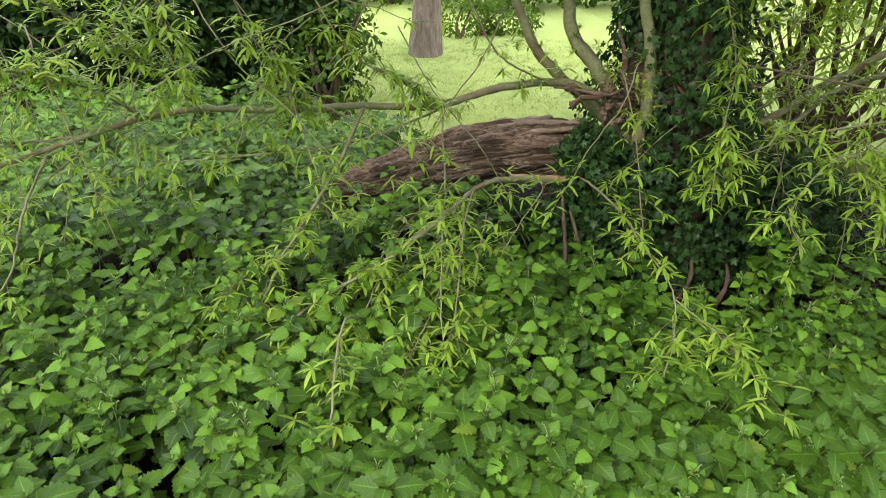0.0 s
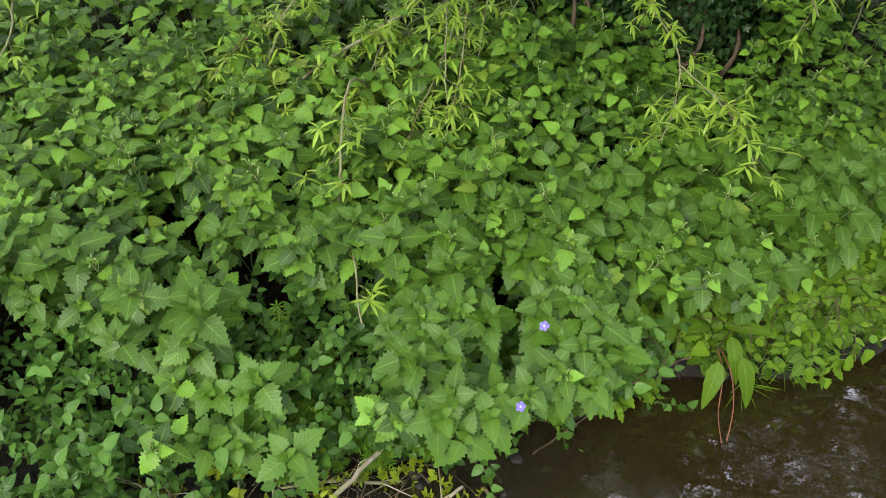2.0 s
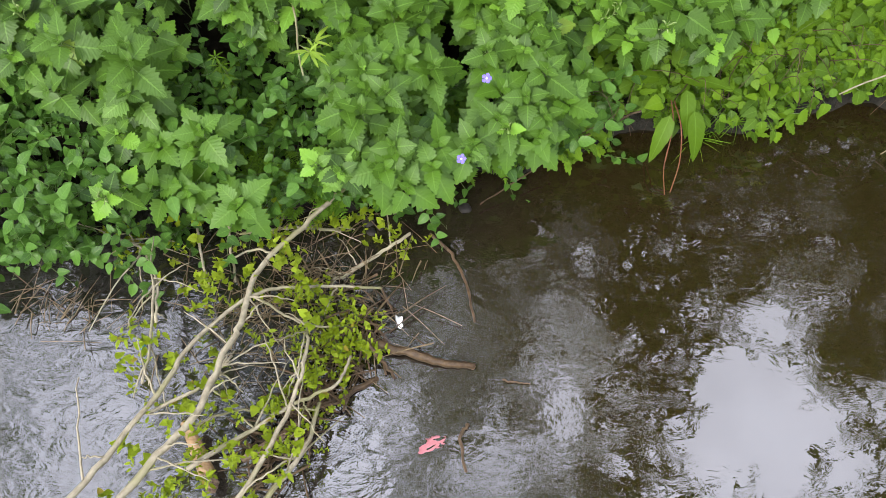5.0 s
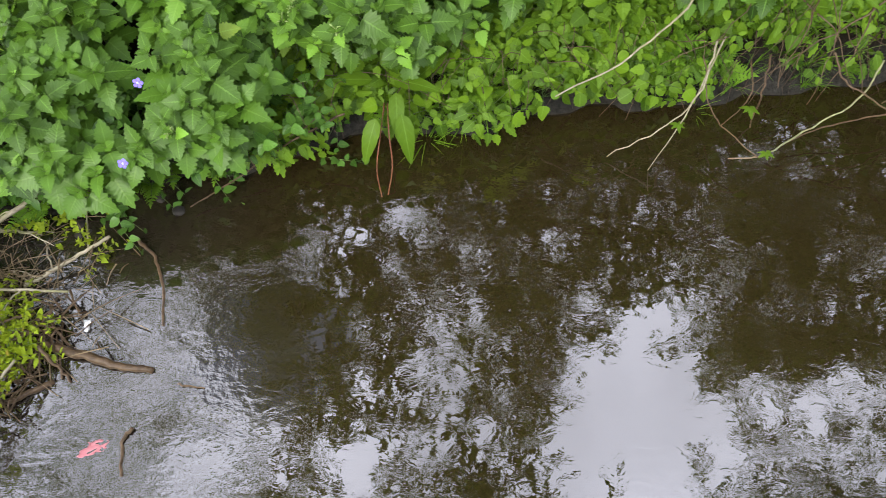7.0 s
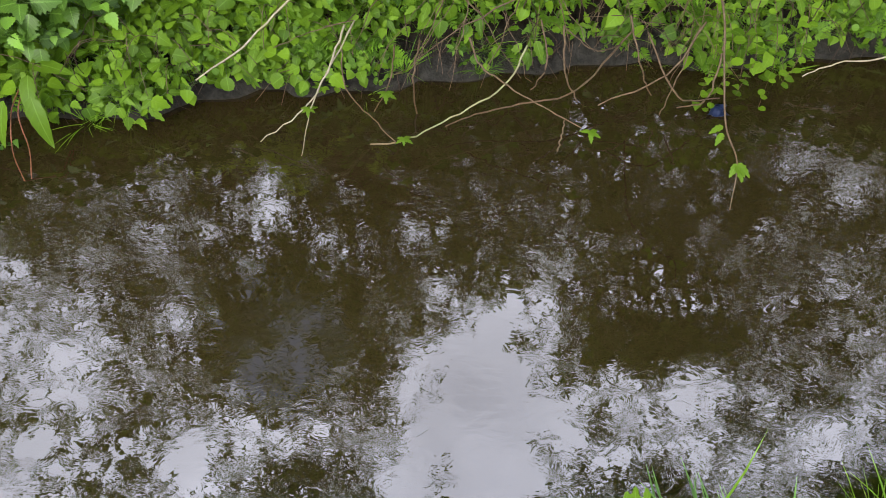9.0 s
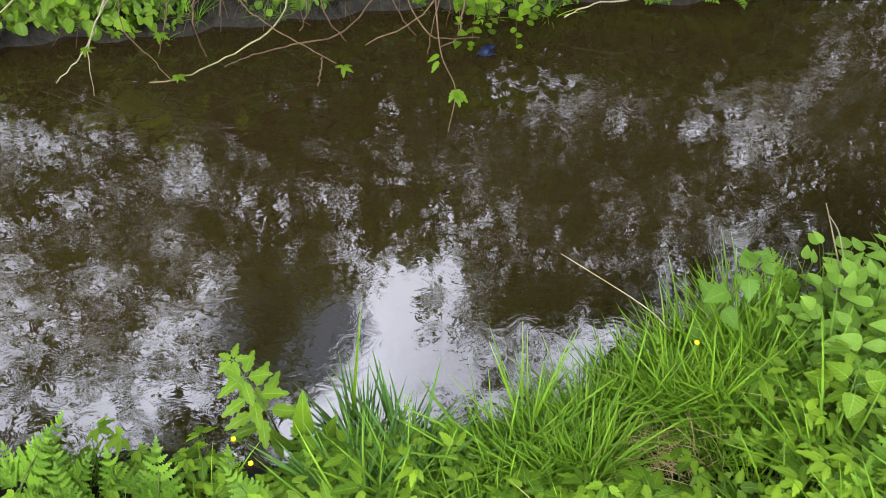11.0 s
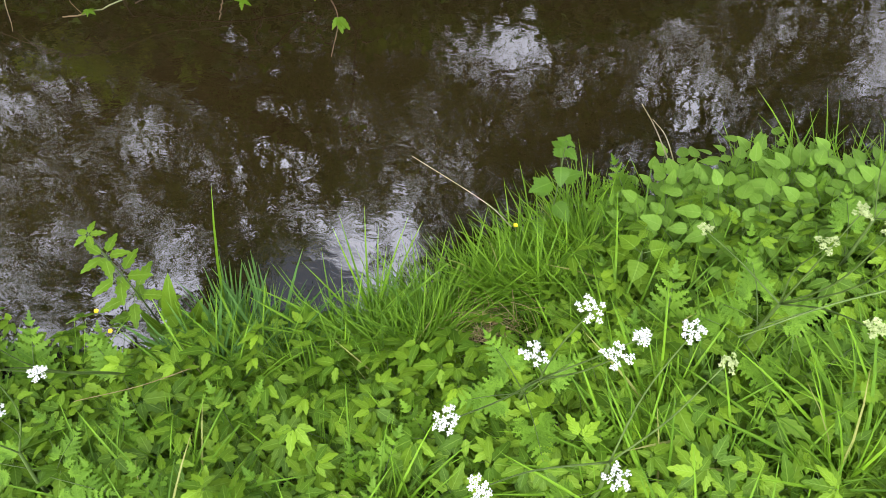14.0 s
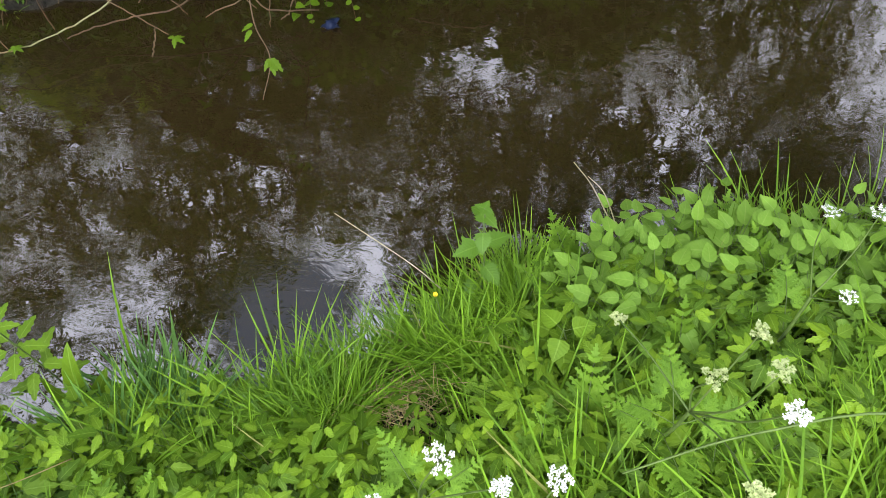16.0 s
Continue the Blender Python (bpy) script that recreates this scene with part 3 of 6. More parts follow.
def water_material():
    m, n, l, p, out = material("murky_stream_water")
    co = n.new("ShaderNodeTexCoord")
    xyz = n.new("ShaderNodeSeparateXYZ")
    l.new(co.outputs["Object"], xyz.inputs[0])
    big = node(n, "ShaderNodeTexNoise", Scale=1.6, Detail=3.0)
    silt = node(n, "ShaderNodeTexNoise", Scale=7.0, Detail=5.0, Roughness=0.6)
    for g in (big, silt):
        l.new(co.outputs["Object"], g.inputs["Vector"])
    col = mixed(n, l, big.outputs["Fac"], (0.0135, 0.0092, 0.0032), (0.0185, 0.0128, 0.0045))
    # the shallow riffle upstream shows its grey gravel
    riffle = n.new("ShaderNodeMapRange")
    riffle.inputs["From Min"].default_value, riffle.inputs["From Max"].default_value = 1.15, 0.05
    l.new(calc(n, l, "ADD", calc(n, l, "ADD", xyz.outputs[0], calc(n, l, "MULTIPLY", silt.outputs["Fac"], 0.5)), calc(n, l, "MULTIPLY", big.outputs["Fac"], 0.5)), riffle.inputs["Value"])
    bed = mixed(n, l, silt.outputs["Fac"], (0.007, 0.007, 0.007), (0.024, 0.024, 0.024))
    col = mixed(n, l, calc(n, l, "MULTIPLY", riffle.outputs[0], 0.7), col, bed)
    l.new(col, p.inputs["Base Color"])
    p.inputs["Roughness"].default_value = 0.012
    p.inputs["IOR"].default_value = 1.92
    # ripples: slow swell, current lines, fine chop, more of it in the riffle
    flow = n.new("ShaderNodeMapping")
    flow.inputs["Scale"].default_value, flow.inputs["Rotation"].default_value = (0.6, 1.0, 1.0), (0, 0, radians(-25))
    l.new(co.outputs["Object"], flow.inputs["Vector"])
    w1, w2, w3 = node(n, "ShaderNodeTexNoise", Scale=5.0, Detail=2.0, Distortion=0.6), node(n, "ShaderNodeTexNoise", Scale=21.0, Detail=3.0, Distortion=1.2), node(n, "ShaderNodeTexNoise", Scale=60.0, Detail=2.0, Distortion=0.8)
    for g in (w1, w2, w3):
        l.new(flow.outputs[0], g.inputs["Vector"])
    still = n.new("ShaderNodeMapRange")
    still.inputs["From Min"].default_value, still.inputs["From Max"].default_value = 0.35, 0.65
    still.inputs["To Min"].default_value = 0.25
    l.new(big.outputs["Fac"], still.inputs["Value"])
    chop = calc(n, l, "ADD", calc(n, l, "MULTIPLY", riffle.outputs[0], 2.3), still.outputs[0])
    h = calc(n, l, "ADD", calc(n, l, "MULTIPLY", calc(n, l, "MULTIPLY", w1.outputs["Fac"], 0.08), chop), calc(n, l, "MULTIPLY", calc(n, l, "MULTIPLY", w2.outputs["Fac"], 0.055), chop))
    h = calc(n, l, "ADD", h, calc(n, l, "MULTIPLY", calc(n, l, "MULTIPLY", w3.outputs["Fac"], 0.004), chop))
    w4 = node(n, "ShaderNodeTexNoise", Scale=11.0, Detail=3.0, Distortion=1.6)
    l.new(flow.outputs[0], w4.inputs["Vector"])
    h = calc(n, l, "ADD", h, calc(n, l, "MULTIPLY", calc(n, l, "MULTIPLY", w4.outputs["Fac"], 0.3), riffle.outputs[0]))
    bump = node(n, "ShaderNodeBump", Strength=1.0, Distance=0.012)
    l.new(h, bump.inputs["Height"])
    l.new(bump.outputs[0], p.inputs["Normal"])
    return m


tagged(link("water", grid(np.arange(-8.9, 12, 0.3), np.arange(-1.4, 2.6, 0.2), lambda x, y: 0 * x), water_material()), "murky brown slow stream reflecting sky and trees", "stream", kind="structure")

# ---- willow on the far bank ----
willow = thing("willow_tree", (0.95, 3.15, 0.45), "old ivy-clad willow with a snapped trunk and drooping young branches", "tree")


def trunk_shape(base, top, r0, r1, sides=28, rows=30, lumps=0.1):
    """A thick trunk with buttresses, ridges and hollows."""
    t = np.linspace(0, 1, rows)
    ang = np.linspace(0, 2 * np.pi, sides, endpoint=False)
    c = np.asarray(base, float) + t[:, None] * (np.asarray(top, float) - base)
    flare = r0 + (r1 - r0) * t + 0.35 * r0 * np.exp(-t * 7)
    tt, aa = np.meshgrid(t, ang, indexing="ij")
    ridge = 1 + lumps * (np.sin(5 * aa + 3 * tt) * 0.5 + np.sin(11 * aa - 4 * tt) * 0.3 + np.sin(3 * aa + 9 * tt) * 0.4) + rng.normal(0, 0.02, tt.shape)
    rad = flare[:, None] * ridge
    v = np.stack([c[:, None, 0] + np.cos(aa) * rad, c[:, None, 1] + np.sin(aa) * rad, c[:, None, 2] + 0 * aa], -1).reshape(-1, 3)
    i, j = np.meshgrid(np.arange(rows - 1), np.arange(sides), indexing="ij")
    a, b = i * sides + j, i * sides + (j + 1) % sides
    f = np.concatenate([np.stack([a, b, b + sides], -1).reshape(-1, 3), np.stack([a, b + sides, a + sides], -1).reshape(-1, 3)])
    v = np.concatenate([v, [np.asarray(top, float) + [0, 0, 0.03]]])
    k = np.arange(sides)
    f = np.concatenate([f, np.stack([(rows - 1) * sides + k, (rows - 1) * sides + (k + 1) % sides, np.full(sides, rows * sides)], 1)])
    return Shape(v, f)


part("trunk", trunk_shape((1.02, 3.2, 0.3), (1.08, 3.28, 2.6), 0.25, 0.14, lumps=0.14), BARK, willow, "broad ridged brown trunk under ivy")

# the snapped trunk that lies down to the bank, split along its length
log_axis = smooth_line([(0.8, 3.18, 0.98), (0.6, 3.22, 1.01), (0.28, 3.35, 0.97), (-0.05, 3.45, 0.86), (-0.36, 3.52, 0.75), (-0.56, 3.55, 0.70)], 14)


def log_shape():
    n, sides = len(log_axis), 110
    tang = unit(np.gradient(log_axis, axis=0))
    side = unit(np.cross(tang, [0, 0, 1.0]))
    up = np.cross(side, tang)
    ang = np.linspace(0, 2 * np.pi, sides, endpoint=False)
    t = np.linspace(0, 1, n)
    rad = np.interp(t, (0, 0.4, 0.65, 0.85, 0.95, 1), (0.14, 0.16, 0.145, 0.11, 0.075, 0.03))
    tt, aa = np.meshgrid(t, ang, indexing="ij")
    # long bark plates with deep splits that wander along the trunk
    drift = 0.35 * np.sin(5 * tt + 1) + 0.15 * np.sin(17 * tt)
    plates = np.abs(np.sin(8.5 * aa + 5 * drift)) ** 0.5 * 0.5 + np.abs(np.sin(17 * aa - 6 * drift + 3 * tt)) ** 0.6 * 0.3
    cross = np.array([[noise.noise(Vector((a * 4, b * 16, 2.0))) for a in ang] for b in t])
    ridge = 0.68 + 0.48 * plates + 0.2 * cross + rng.normal(0, 0.012, tt.shape)
    ridge = ridge * np.where(np.sin(aa) < -0.25, 0.72 + 0.1 * np.sin(9 * tt), 1.0)
    r = rad[:, None] * ridge
    v = log_axis[:, None] + side[:, None] * (np.cos(aa) * r)[..., None] + up[:, None] * (np.sin(aa) * r)[..., None]
    v = np.concatenate([v.reshape(-1, 3), log_axis[:1], log_axis[-1:] + tang[-1:] * 0.02])
    i, j = np.meshgrid(np.arange(n - 1), np.arange(sides), indexing="ij")
    a, b = i * sides + j, i * sides + (j + 1) % sides
    f = np.concatenate([np.stack([a, b, b + sides], -1).reshape(-1, 3), np.stack([a, b + sides, a + sides], -1).reshape(-1, 3)])
    k = np.arange(sides)
    f = np.concatenate([f, np.stack([(k + 1) % sides, k, np.full(sides, n * sides)], 1), np.stack([(n - 1) * sides + k, (n - 1) * sides + (k + 1) % sides, np.full(sides, n * sides + 1)], 1)])
    return Shape(v, f)


broken = part("broken_trunk", log_shape(), LOGBARK, willow, "fallen split trunk with flaking brown bark")
for k in range(40):
    at = rng.uniform(0.02, 0.9)
    c = log_axis[int(at * (len(log_axis) - 1))]
    s = rng.uniform(0.12, 0.3)
    d = np.array([-0.9, 0.2, -0.24]) * s
    off = np.array([rng.normal(0, 0.02), -0.11 - 0.05 * (1 - at), rng.uniform(-0.08, 0.15) * (1.1 - at)])
    part("bark_strip", tube([c + off, c + off + d * 0.5 + [0, -0.012, 0.006], c + off + d], rng.uniform(0.004, 0.012), 0.003, 5, 4, 0.25), LOGBARK, broken)
part("torn_splinter", tube([(0.70, 2.98, 0.96), (0.55, 2.96, 0.985), (0.42, 2.93, 1.0), (0.3, 2.9, 1.02)], 0.022, 0.007, 7, 5, 0.2), FRESHWOOD, willow, "freshly torn orange wood")
part("torn_root", merged([tube([(0.62 + rng.normal(0, 0.03), 3.02, 1.02), (0.66 + rng.normal(0, 0.03), 2.96, 0.99 + rng.normal(0, 0.04)), (0.74 + rng.normal(0, 0.05), 2.97, 0.95 + rng.normal(0, 0.06))], 0.006, 0.002, 4, 4) for k in range(40)]), DEAD, willow, "frayed brown wood fibres")
part("rotten_crown", merged([tube([(0.9 + rng.normal(0, 0.16), 3.02 + rng.normal(0, 0.06), 1.25 + rng.normal(0, 0.06)), (0.9 + rng.normal(0, 0.2), 2.98, 1.42 + rng.normal(0, 0.08))], rng.uniform(0.008, 0.025), 0.004, 5, 4, 0.2, 0.006) for k in range(34)]), LOGBARK, willow, "splintered brown break of the trunk")

BOUGHS = {
    "arching": ([(0.75, 3.12, 1.27), (0.56, 3.1, 1.37), (0.26, 3.01, 1.37), (-0.02, 2.92, 1.31), (-0.31, 2.83, 1.33), (-0.65, 2.74, 1.33), (-0.91, 2.66, 1.35), (-1.11, 2.57, 1.33), (-1.36, 2.39, 1.27), (-1.55, 2.25, 1.22)], 0.019, 0.008, 34),
    "a2": ([(-1.35, 2.4, 1.275), (-1.41, 2.27, 1.1), (-1.46, 2.19, 0.9), (-1.5, 2.1, 0.82)], 0.006, 0.003, 8),
    "a3": ([(-1.08, 2.59, 1.335), (-1.2, 2.5, 1.45), (-1.28, 2.4, 1.51), (-1.42, 2.25, 1.58)], 0.006, 0.003, 26),
    "a4": ([(-1.25, 2.47, 1.30), (-1.39, 2.38, 1.3), (-1.55, 2.25, 1.3)], 0.005, 0.003, 14),
    "j": ([(-0.89, 2.66, 1.35), (-0.94, 2.5, 1.48), (-0.97, 2.4, 1.57), (-1.07, 2.3, 1.67), (-1.2, 2.15, 1.82)], 0.005, 0.003, 34),
    "b": ([(0.51, 2.95, 0.98), (0.29, 2.82, 1.03), (0.16, 2.7, 1.04), (0.03, 2.58, 0.97), (-0.16, 2.45, 0.86), (-0.37, 2.33, 0.77), (-0.53, 2.2, 0.7), (-0.66, 2.02, 0.58)], 0.013, 0.004, 60),
    "b2": ([(0.03, 2.58, 0.97), (-0.17, 2.47, 0.85), (-0.24, 2.33, 0.76), (-0.29, 2.18, 0.66)], 0.005, 0.002, 26),
    "c": ([(-0.3, 2.83, 1.33), (-0.39, 2.64, 1.15), (-0.51, 2.54, 0.96), (-0.59, 2.43, 0.86), (-0.73, 2.32, 0.8), (-0.82, 2.21, 0.72), (-0.93, 2.0, 0.55)], 0.008, 0.003, 50),
    "c2": ([(-0.58, 2.43, 0.87), (-0.63, 2.3, 0.76), (-0.67, 2.2, 0.72), (-0.8, 2.08, 0.64)], 0.004, 0.002, 26),
    "d": ([(0.01, 2.9, 1.31), (0.01, 2.7, 1.24), (0.02, 2.5, 1.11), (0.01, 2.3, 0.98), (0.01, 2.1, 0.79), (0.03, 1.9, 0.57)], 0.004, 0.002, 24),
    "e": ([(0.14, 2.7, 1.04), (0.09, 2.4, 1.0), (0.06, 2.17, 0.8), (0.03, 2.0, 0.67)], 0.005, 0.002, 30),
    "e2": ([(0.08, 2.38, 0.98), (-0.01, 2.23, 0.78), (-0.07, 2.07, 0.71), (-0.14, 1.9, 0.6)], 0.003, 0.002, 22),
    "f": ([(-0.28, 2.2, 0.72), (-0.29, 1.95, 0.86), (-0.31, 1.84, 0.80), (-0.31, 1.73, 0.70), (-0.31, 1.62, 0.62), (-0.26, 1.48, 0.56), (-0.22, 1.28, 0.47)], 0.005, 0.003, 16),
    "g": ([(0.59, 2.97, 1.0), (0.62, 2.7, 1.04), (0.7, 2.54, 0.99), (0.74, 2.38, 0.93), (0.82, 2.22, 0.83), (0.79, 2.06, 0.7), (0.7, 1.9, 0.62)], 0.006, 0.002, 34),
    "g2": ([(0.82, 2.2, 0.81), (0.92, 2.07, 0.76), (0.99, 1.93, 0.71), (1.0, 1.78, 0.67)], 0.003, 0.002, 18),
    "h": ([(0.72, 2.98, 1.46), (0.69, 2.7, 1.47), (0.71, 2.5, 1.27), (0.73, 2.3, 0.93)], 0.004, 0.002, 30),
    "k": ([(0.05, 2.93, 1.315), (-0.31, 2.8, 1.2), (-0.66, 2.7, 1.17), (-1.05, 2.55, 1.17)], 0.006, 0.003, 30),
    "l": ([(0.43, 2.93, 0.99), (0.41, 2.7, 1.02), (0.27, 2.57, 0.85), (0.2, 2.43, 0.72), (0.15, 2.3, 0.67)], 0.004, 0.002, 22),
    "r1": ([(1.1, 3.0, 1.5), (1.5, 2.2, 1.5), (1.26, 2.3, 1.38), (1.06, 2.47, 1.24), (0.97, 2.55, 1.12)], 0.005, 0.002, 24),
    "r2": ([(1.2, 3.15, 0.95), (1.47, 3.3, 1.12), (1.68, 3.4, 1.21), (1.85, 3.5, 1.28), (2.4, 3.6, 1.55)], 0.016, 0.02, 16),
    "r3": ([(1.25, 3.25, 0.9), (1.7, 3.4, 1.12), (1.91, 3.45, 1.28), (2.4, 3.5, 1.42)], 0.012, 0.016, 16),
    "r4": ([(1.7, 2.6, 1.6), (1.48, 2.3, 1.36), (1.25, 2.2, 1.3), (1.11, 2.1, 1.17), (1.13, 2.0, 1.08)], 0.004, 0.002, 18),
    "r5": ([(0.95, 2.75, 1.95), (0.99, 2.6, 1.76), (1.03, 2.53, 1.54), (1.0, 2.47, 1.34), (0.97, 2.4, 1.12)], 0.004, 0.002, 40),
    "r6": ([(1.2, 3.3, 1.1), (1.67, 3.6, 1.18), (1.83, 3.67, 1.35), (2.08, 3.73, 1.44), (2.5, 3.8, 1.7)], 0.009, 0.006, 26),
    "r7": ([(1.6, 2.6, 1.7), (1.43, 2.3, 1.52), (1.35, 2.23, 1.37), (1.38, 2.17, 1.24), (1.43, 2.08, 1.08)], 0.003, 0.002, 16),
    "u1": ([(0.05, 3.05, 1.85), (0.18, 2.97, 1.59), (0.27, 2.93, 1.49), (0.45, 3.02, 1.39)], 0.005, 0.004, 14),
    "u2": ([(-0.5, 2.65, 1.85), (-0.34, 2.73, 1.56), (-0.17, 2.77, 1.45), (0.0, 2.88, 1.33)], 0.004, 0.003, 30),
    "u4": ([(-0.84, 2.2, 1.9), (-0.86, 2.3, 1.77), (-0.89, 2.4, 1.61), (-0.88, 2.62, 1.35)], 0.004, 0.003, 24),
    "u5": ([(-0.72, 2.45, 1.88), (-0.64, 2.53, 1.63), (-0.56, 2.57, 1.52), (-0.55, 2.75, 1.34)], 0.004, 0.003, 30),
    "s1": ([(0.85, 3.12, 1.12), (0.62, 3.12, 1.31), (0.51, 3.15, 1.4), (0.39, 3.18, 1.54), (0.27, 3.2, 1.84), (0.1, 3.1, 2.4)], 0.03, 0.016, 22),
    "s2": ([(0.84, 3.02, 1.0), (0.87, 3.0, 1.27), (0.86, 3.0, 1.53), (0.79, 3.0, 1.85), (0.7, 2.9, 2.6)], 0.030, 0.02, 20),
    "s3": ([(0.9, 3.17, 1.1), (0.7, 3.2, 1.4), (0.58, 3.25, 1.56), (0.55, 3.3, 1.8), (0.5, 3.4, 2.5)], 0.036, 0.022, 14),
    "s4": ([(1.3, 3.25, 1.1), (1.29, 3.3, 1.51), (1.26, 3.3, 1.84), (1.4, 3.2, 2.6)], 0.03, 0.02, 16),
}


def willow_leaves(line, count, size=0.062, drop=0.1):
    """Side twigs along a bough, each ending in a star of narrow leaves."""
    pts = smooth_line(line, 8)
    tang = unit(np.gradient(pts, axis=0))
    twigs, pos, along, sizes = [], [], [], []
    for i in range(count):
        k = int(rng.uniform(0.12, 1.0) ** 0.8 * (len(pts) - 1))
        ang = rng.uniform(0, 2 * np.pi)
        d = unit(np.array([math.cos(ang), math.sin(ang), rng.normal(0.15, 0.4)]) + tang[k] * 0.7)
        length = rng.uniform(0.03, 0.13)
        mid = pts[k] + d * length * 0.5
        end = pts[k] + d * length + np.array([0, 0, -drop * length])
        twigs.append(tube([pts[k], mid, end], 0.0013, 0.0008, 3, 2))
        n = int(rng.integers(6, 10))
        for j in range(n):
            u = 1.0 if j < n - 2 else rng.uniform(0.3, 0.9)
            spin = 2.4 * j + ang
            e = unit(end - pts[k]) * rng.uniform(0.15, 0.8) + np.array([math.cos(spin), math.sin(spin), rng.normal(0.1, 0.4)]) * 0.85
            pos.append(pts[k] + (end - pts[k]) * u), along.append(e), sizes.append(size * rng.uniform(0.45, 1.15))
    return merged([placed(WILLOW_LEAF, frames(pos, along, [0, 0, 1], sizes))] + [t.use(1) for t in twigs])


for name, (line, r0, r1, leaves) in BOUGHS.items():
    big = r0 > 0.012
    bough = part("branch", tube(line, r0, r1, 8 if big else 5, 7, 0.05 if big else 0.03, 0.0015), TWIG, willow, "grey-green willow branch" if big else "")
    part("leaves", willow_leaves(line, int(leaves * (2.1 if name in ("a3", "j", "u2", "u4", "u5") else 1.6 if name[0] == "r" else 1.0))), [WILLOW, TWIG], bough, "narrow light green willow leaves")
# thin hanging twigs between the boughs
for k in range(28):
    if k % 4 < 3:
        x, y, z = rng.uniform(-1.9, 0.35), rng.uniform(2.35, 3.0), rng.uniform(1.15, 1.75)
        if x > -0.55:
            z = rng.uniform(0.75, 0.95)
    else:
        x, y, z = rng.uniform(0.9, 2.1), rng.uniform(2.3, 2.95), rng.uniform(1.1, 1.8)
    drop, dx = rng.uniform(0.3, 0.75), rng.normal(0, 0.18)
    line = [(x - dx * 0.6, y + 0.22, z + 0.08), (x, y, z), (x + dx * 0.6, y - 0.12, z - drop * 0.5), (x + dx, y - 0.18, z - drop)]
    bough = part("branch", tube(line, 0.0035, 0.0016, 5, 5, 0.04, 0.002), TWIG, willow)
    part("leaves", willow_leaves(line, int(rng.integers(7, 15))), [WILLOW, TWIG], bough, "narrow light green willow leaves")

# long bare twigs that cross one another
for k in range(15):
    x, y, z = rng.uniform(-1.6, 1.9), rng.uniform(2.3, 2.95), rng.uniform(1.1, 1.95)
    if -0.55 < x < 0.75:
        z = rng.uniform(1.3, 1.9)
    a, r = rng.normal(-2.2 if k % 3 else -0.8, 0.35), rng.uniform(0.35, 0.8)
    dx, dz = math.cos(a) * r, math.sin(a) * r * 0.75
    line = [(x - dx * 0.4, y + 0.15, z - dz * 0.45), (x, y, z), (x + dx * 0.55, y - 0.08, z + dz * 0.45), (x + dx, y - 0.14, z + dz)]
    bough = part("branch", tube(line, 0.0032, 0.0014, 5, 5, 0.04, 0.002), TWIG, willow)
    part("leaves", willow_leaves(line[2:], 4), [WILLOW, TWIG], bough, "narrow light green willow leaves")
# peeled pale edge along the top of the fallen trunk
for k, (lift, back) in enumerate(((0.19, -0.03), (0.17, -0.085), (0.2, 0.02))):
    line = [tuple(log_axis[i] + np.array([0, back, lift * (1.0 - 0.55 * i / len(log_axis))])) for i in range(10 + 4 * k, len(log_axis) - 14, 9)]
    part("bark_strip", tube(line, 0.014, 0.006, 6, 4, 0.3, 0.006), PEELED, broken, "pale peeled edge")

# upper crown: stems and hanging sprays over the stream, seen in the water
SPRAY = merged([placed(WILLOW_CHIP, frames(np.array([[0, 0, -0.05 * i] for i in range(12)]) * 1.0, [[math.cos(2.4 * i), math.sin(2.4 * i), -0.55] for i in range(12)], [0, 0, 1], 0.15)), tube([(0, 0, 0.1), (0.02, 0, -0.3), (0, 0.03, -0.6)], 0.003, 0.002, 3, 2).use(1)])
# openings of the crown: place, half widths and how far the sky shows through
GAPS = (
    (0.53, 1.98, 0.8, 0.5, 0.35), (-0.46, 3.2, 0.25, 0.35, 0.7), (2.54, 2.43, 0.9, 0.8, 0.3), (2.82, 1.95, 0.38, 0.35, 0.7), (3.92, 4.19, 0.5, 0.55, 0.92),
    (5.74, 3.65, 0.4, 0.5, 0.5), (6.8, 3.67, 0.5, 0.5, 0.4), (2.6, 1.4, 0.62, 0.62, 0.985), (2.5, 1.0, 0.45, 0.4, 0.985), (-0.66, 2.4, 0.75, 0.8, 0.4), (0.27, 1.18, 1.1, 0.5, 0.5),
    (4.25, 1.25, 1.0, 0.4, 0.72), (5.6, 3.1, 0.7, 1.0, 0.3), (3.3, 2.9, 0.5, 0.45, 0.15), (5.5, 1.6, 0.5, 0.7, 0.75), (0.78, 2.83, 0.2, 0.25, 0.35), (2.76, 3.39, 0.4, 0.33, 0.2), (1.18, 2.63, 0.35, 0.25, 0.4),
    (-1.86, 1.6, 1.2, 1.0, 0.75), (1.2, 1.75, 0.5, 0.25, 0.5),
)


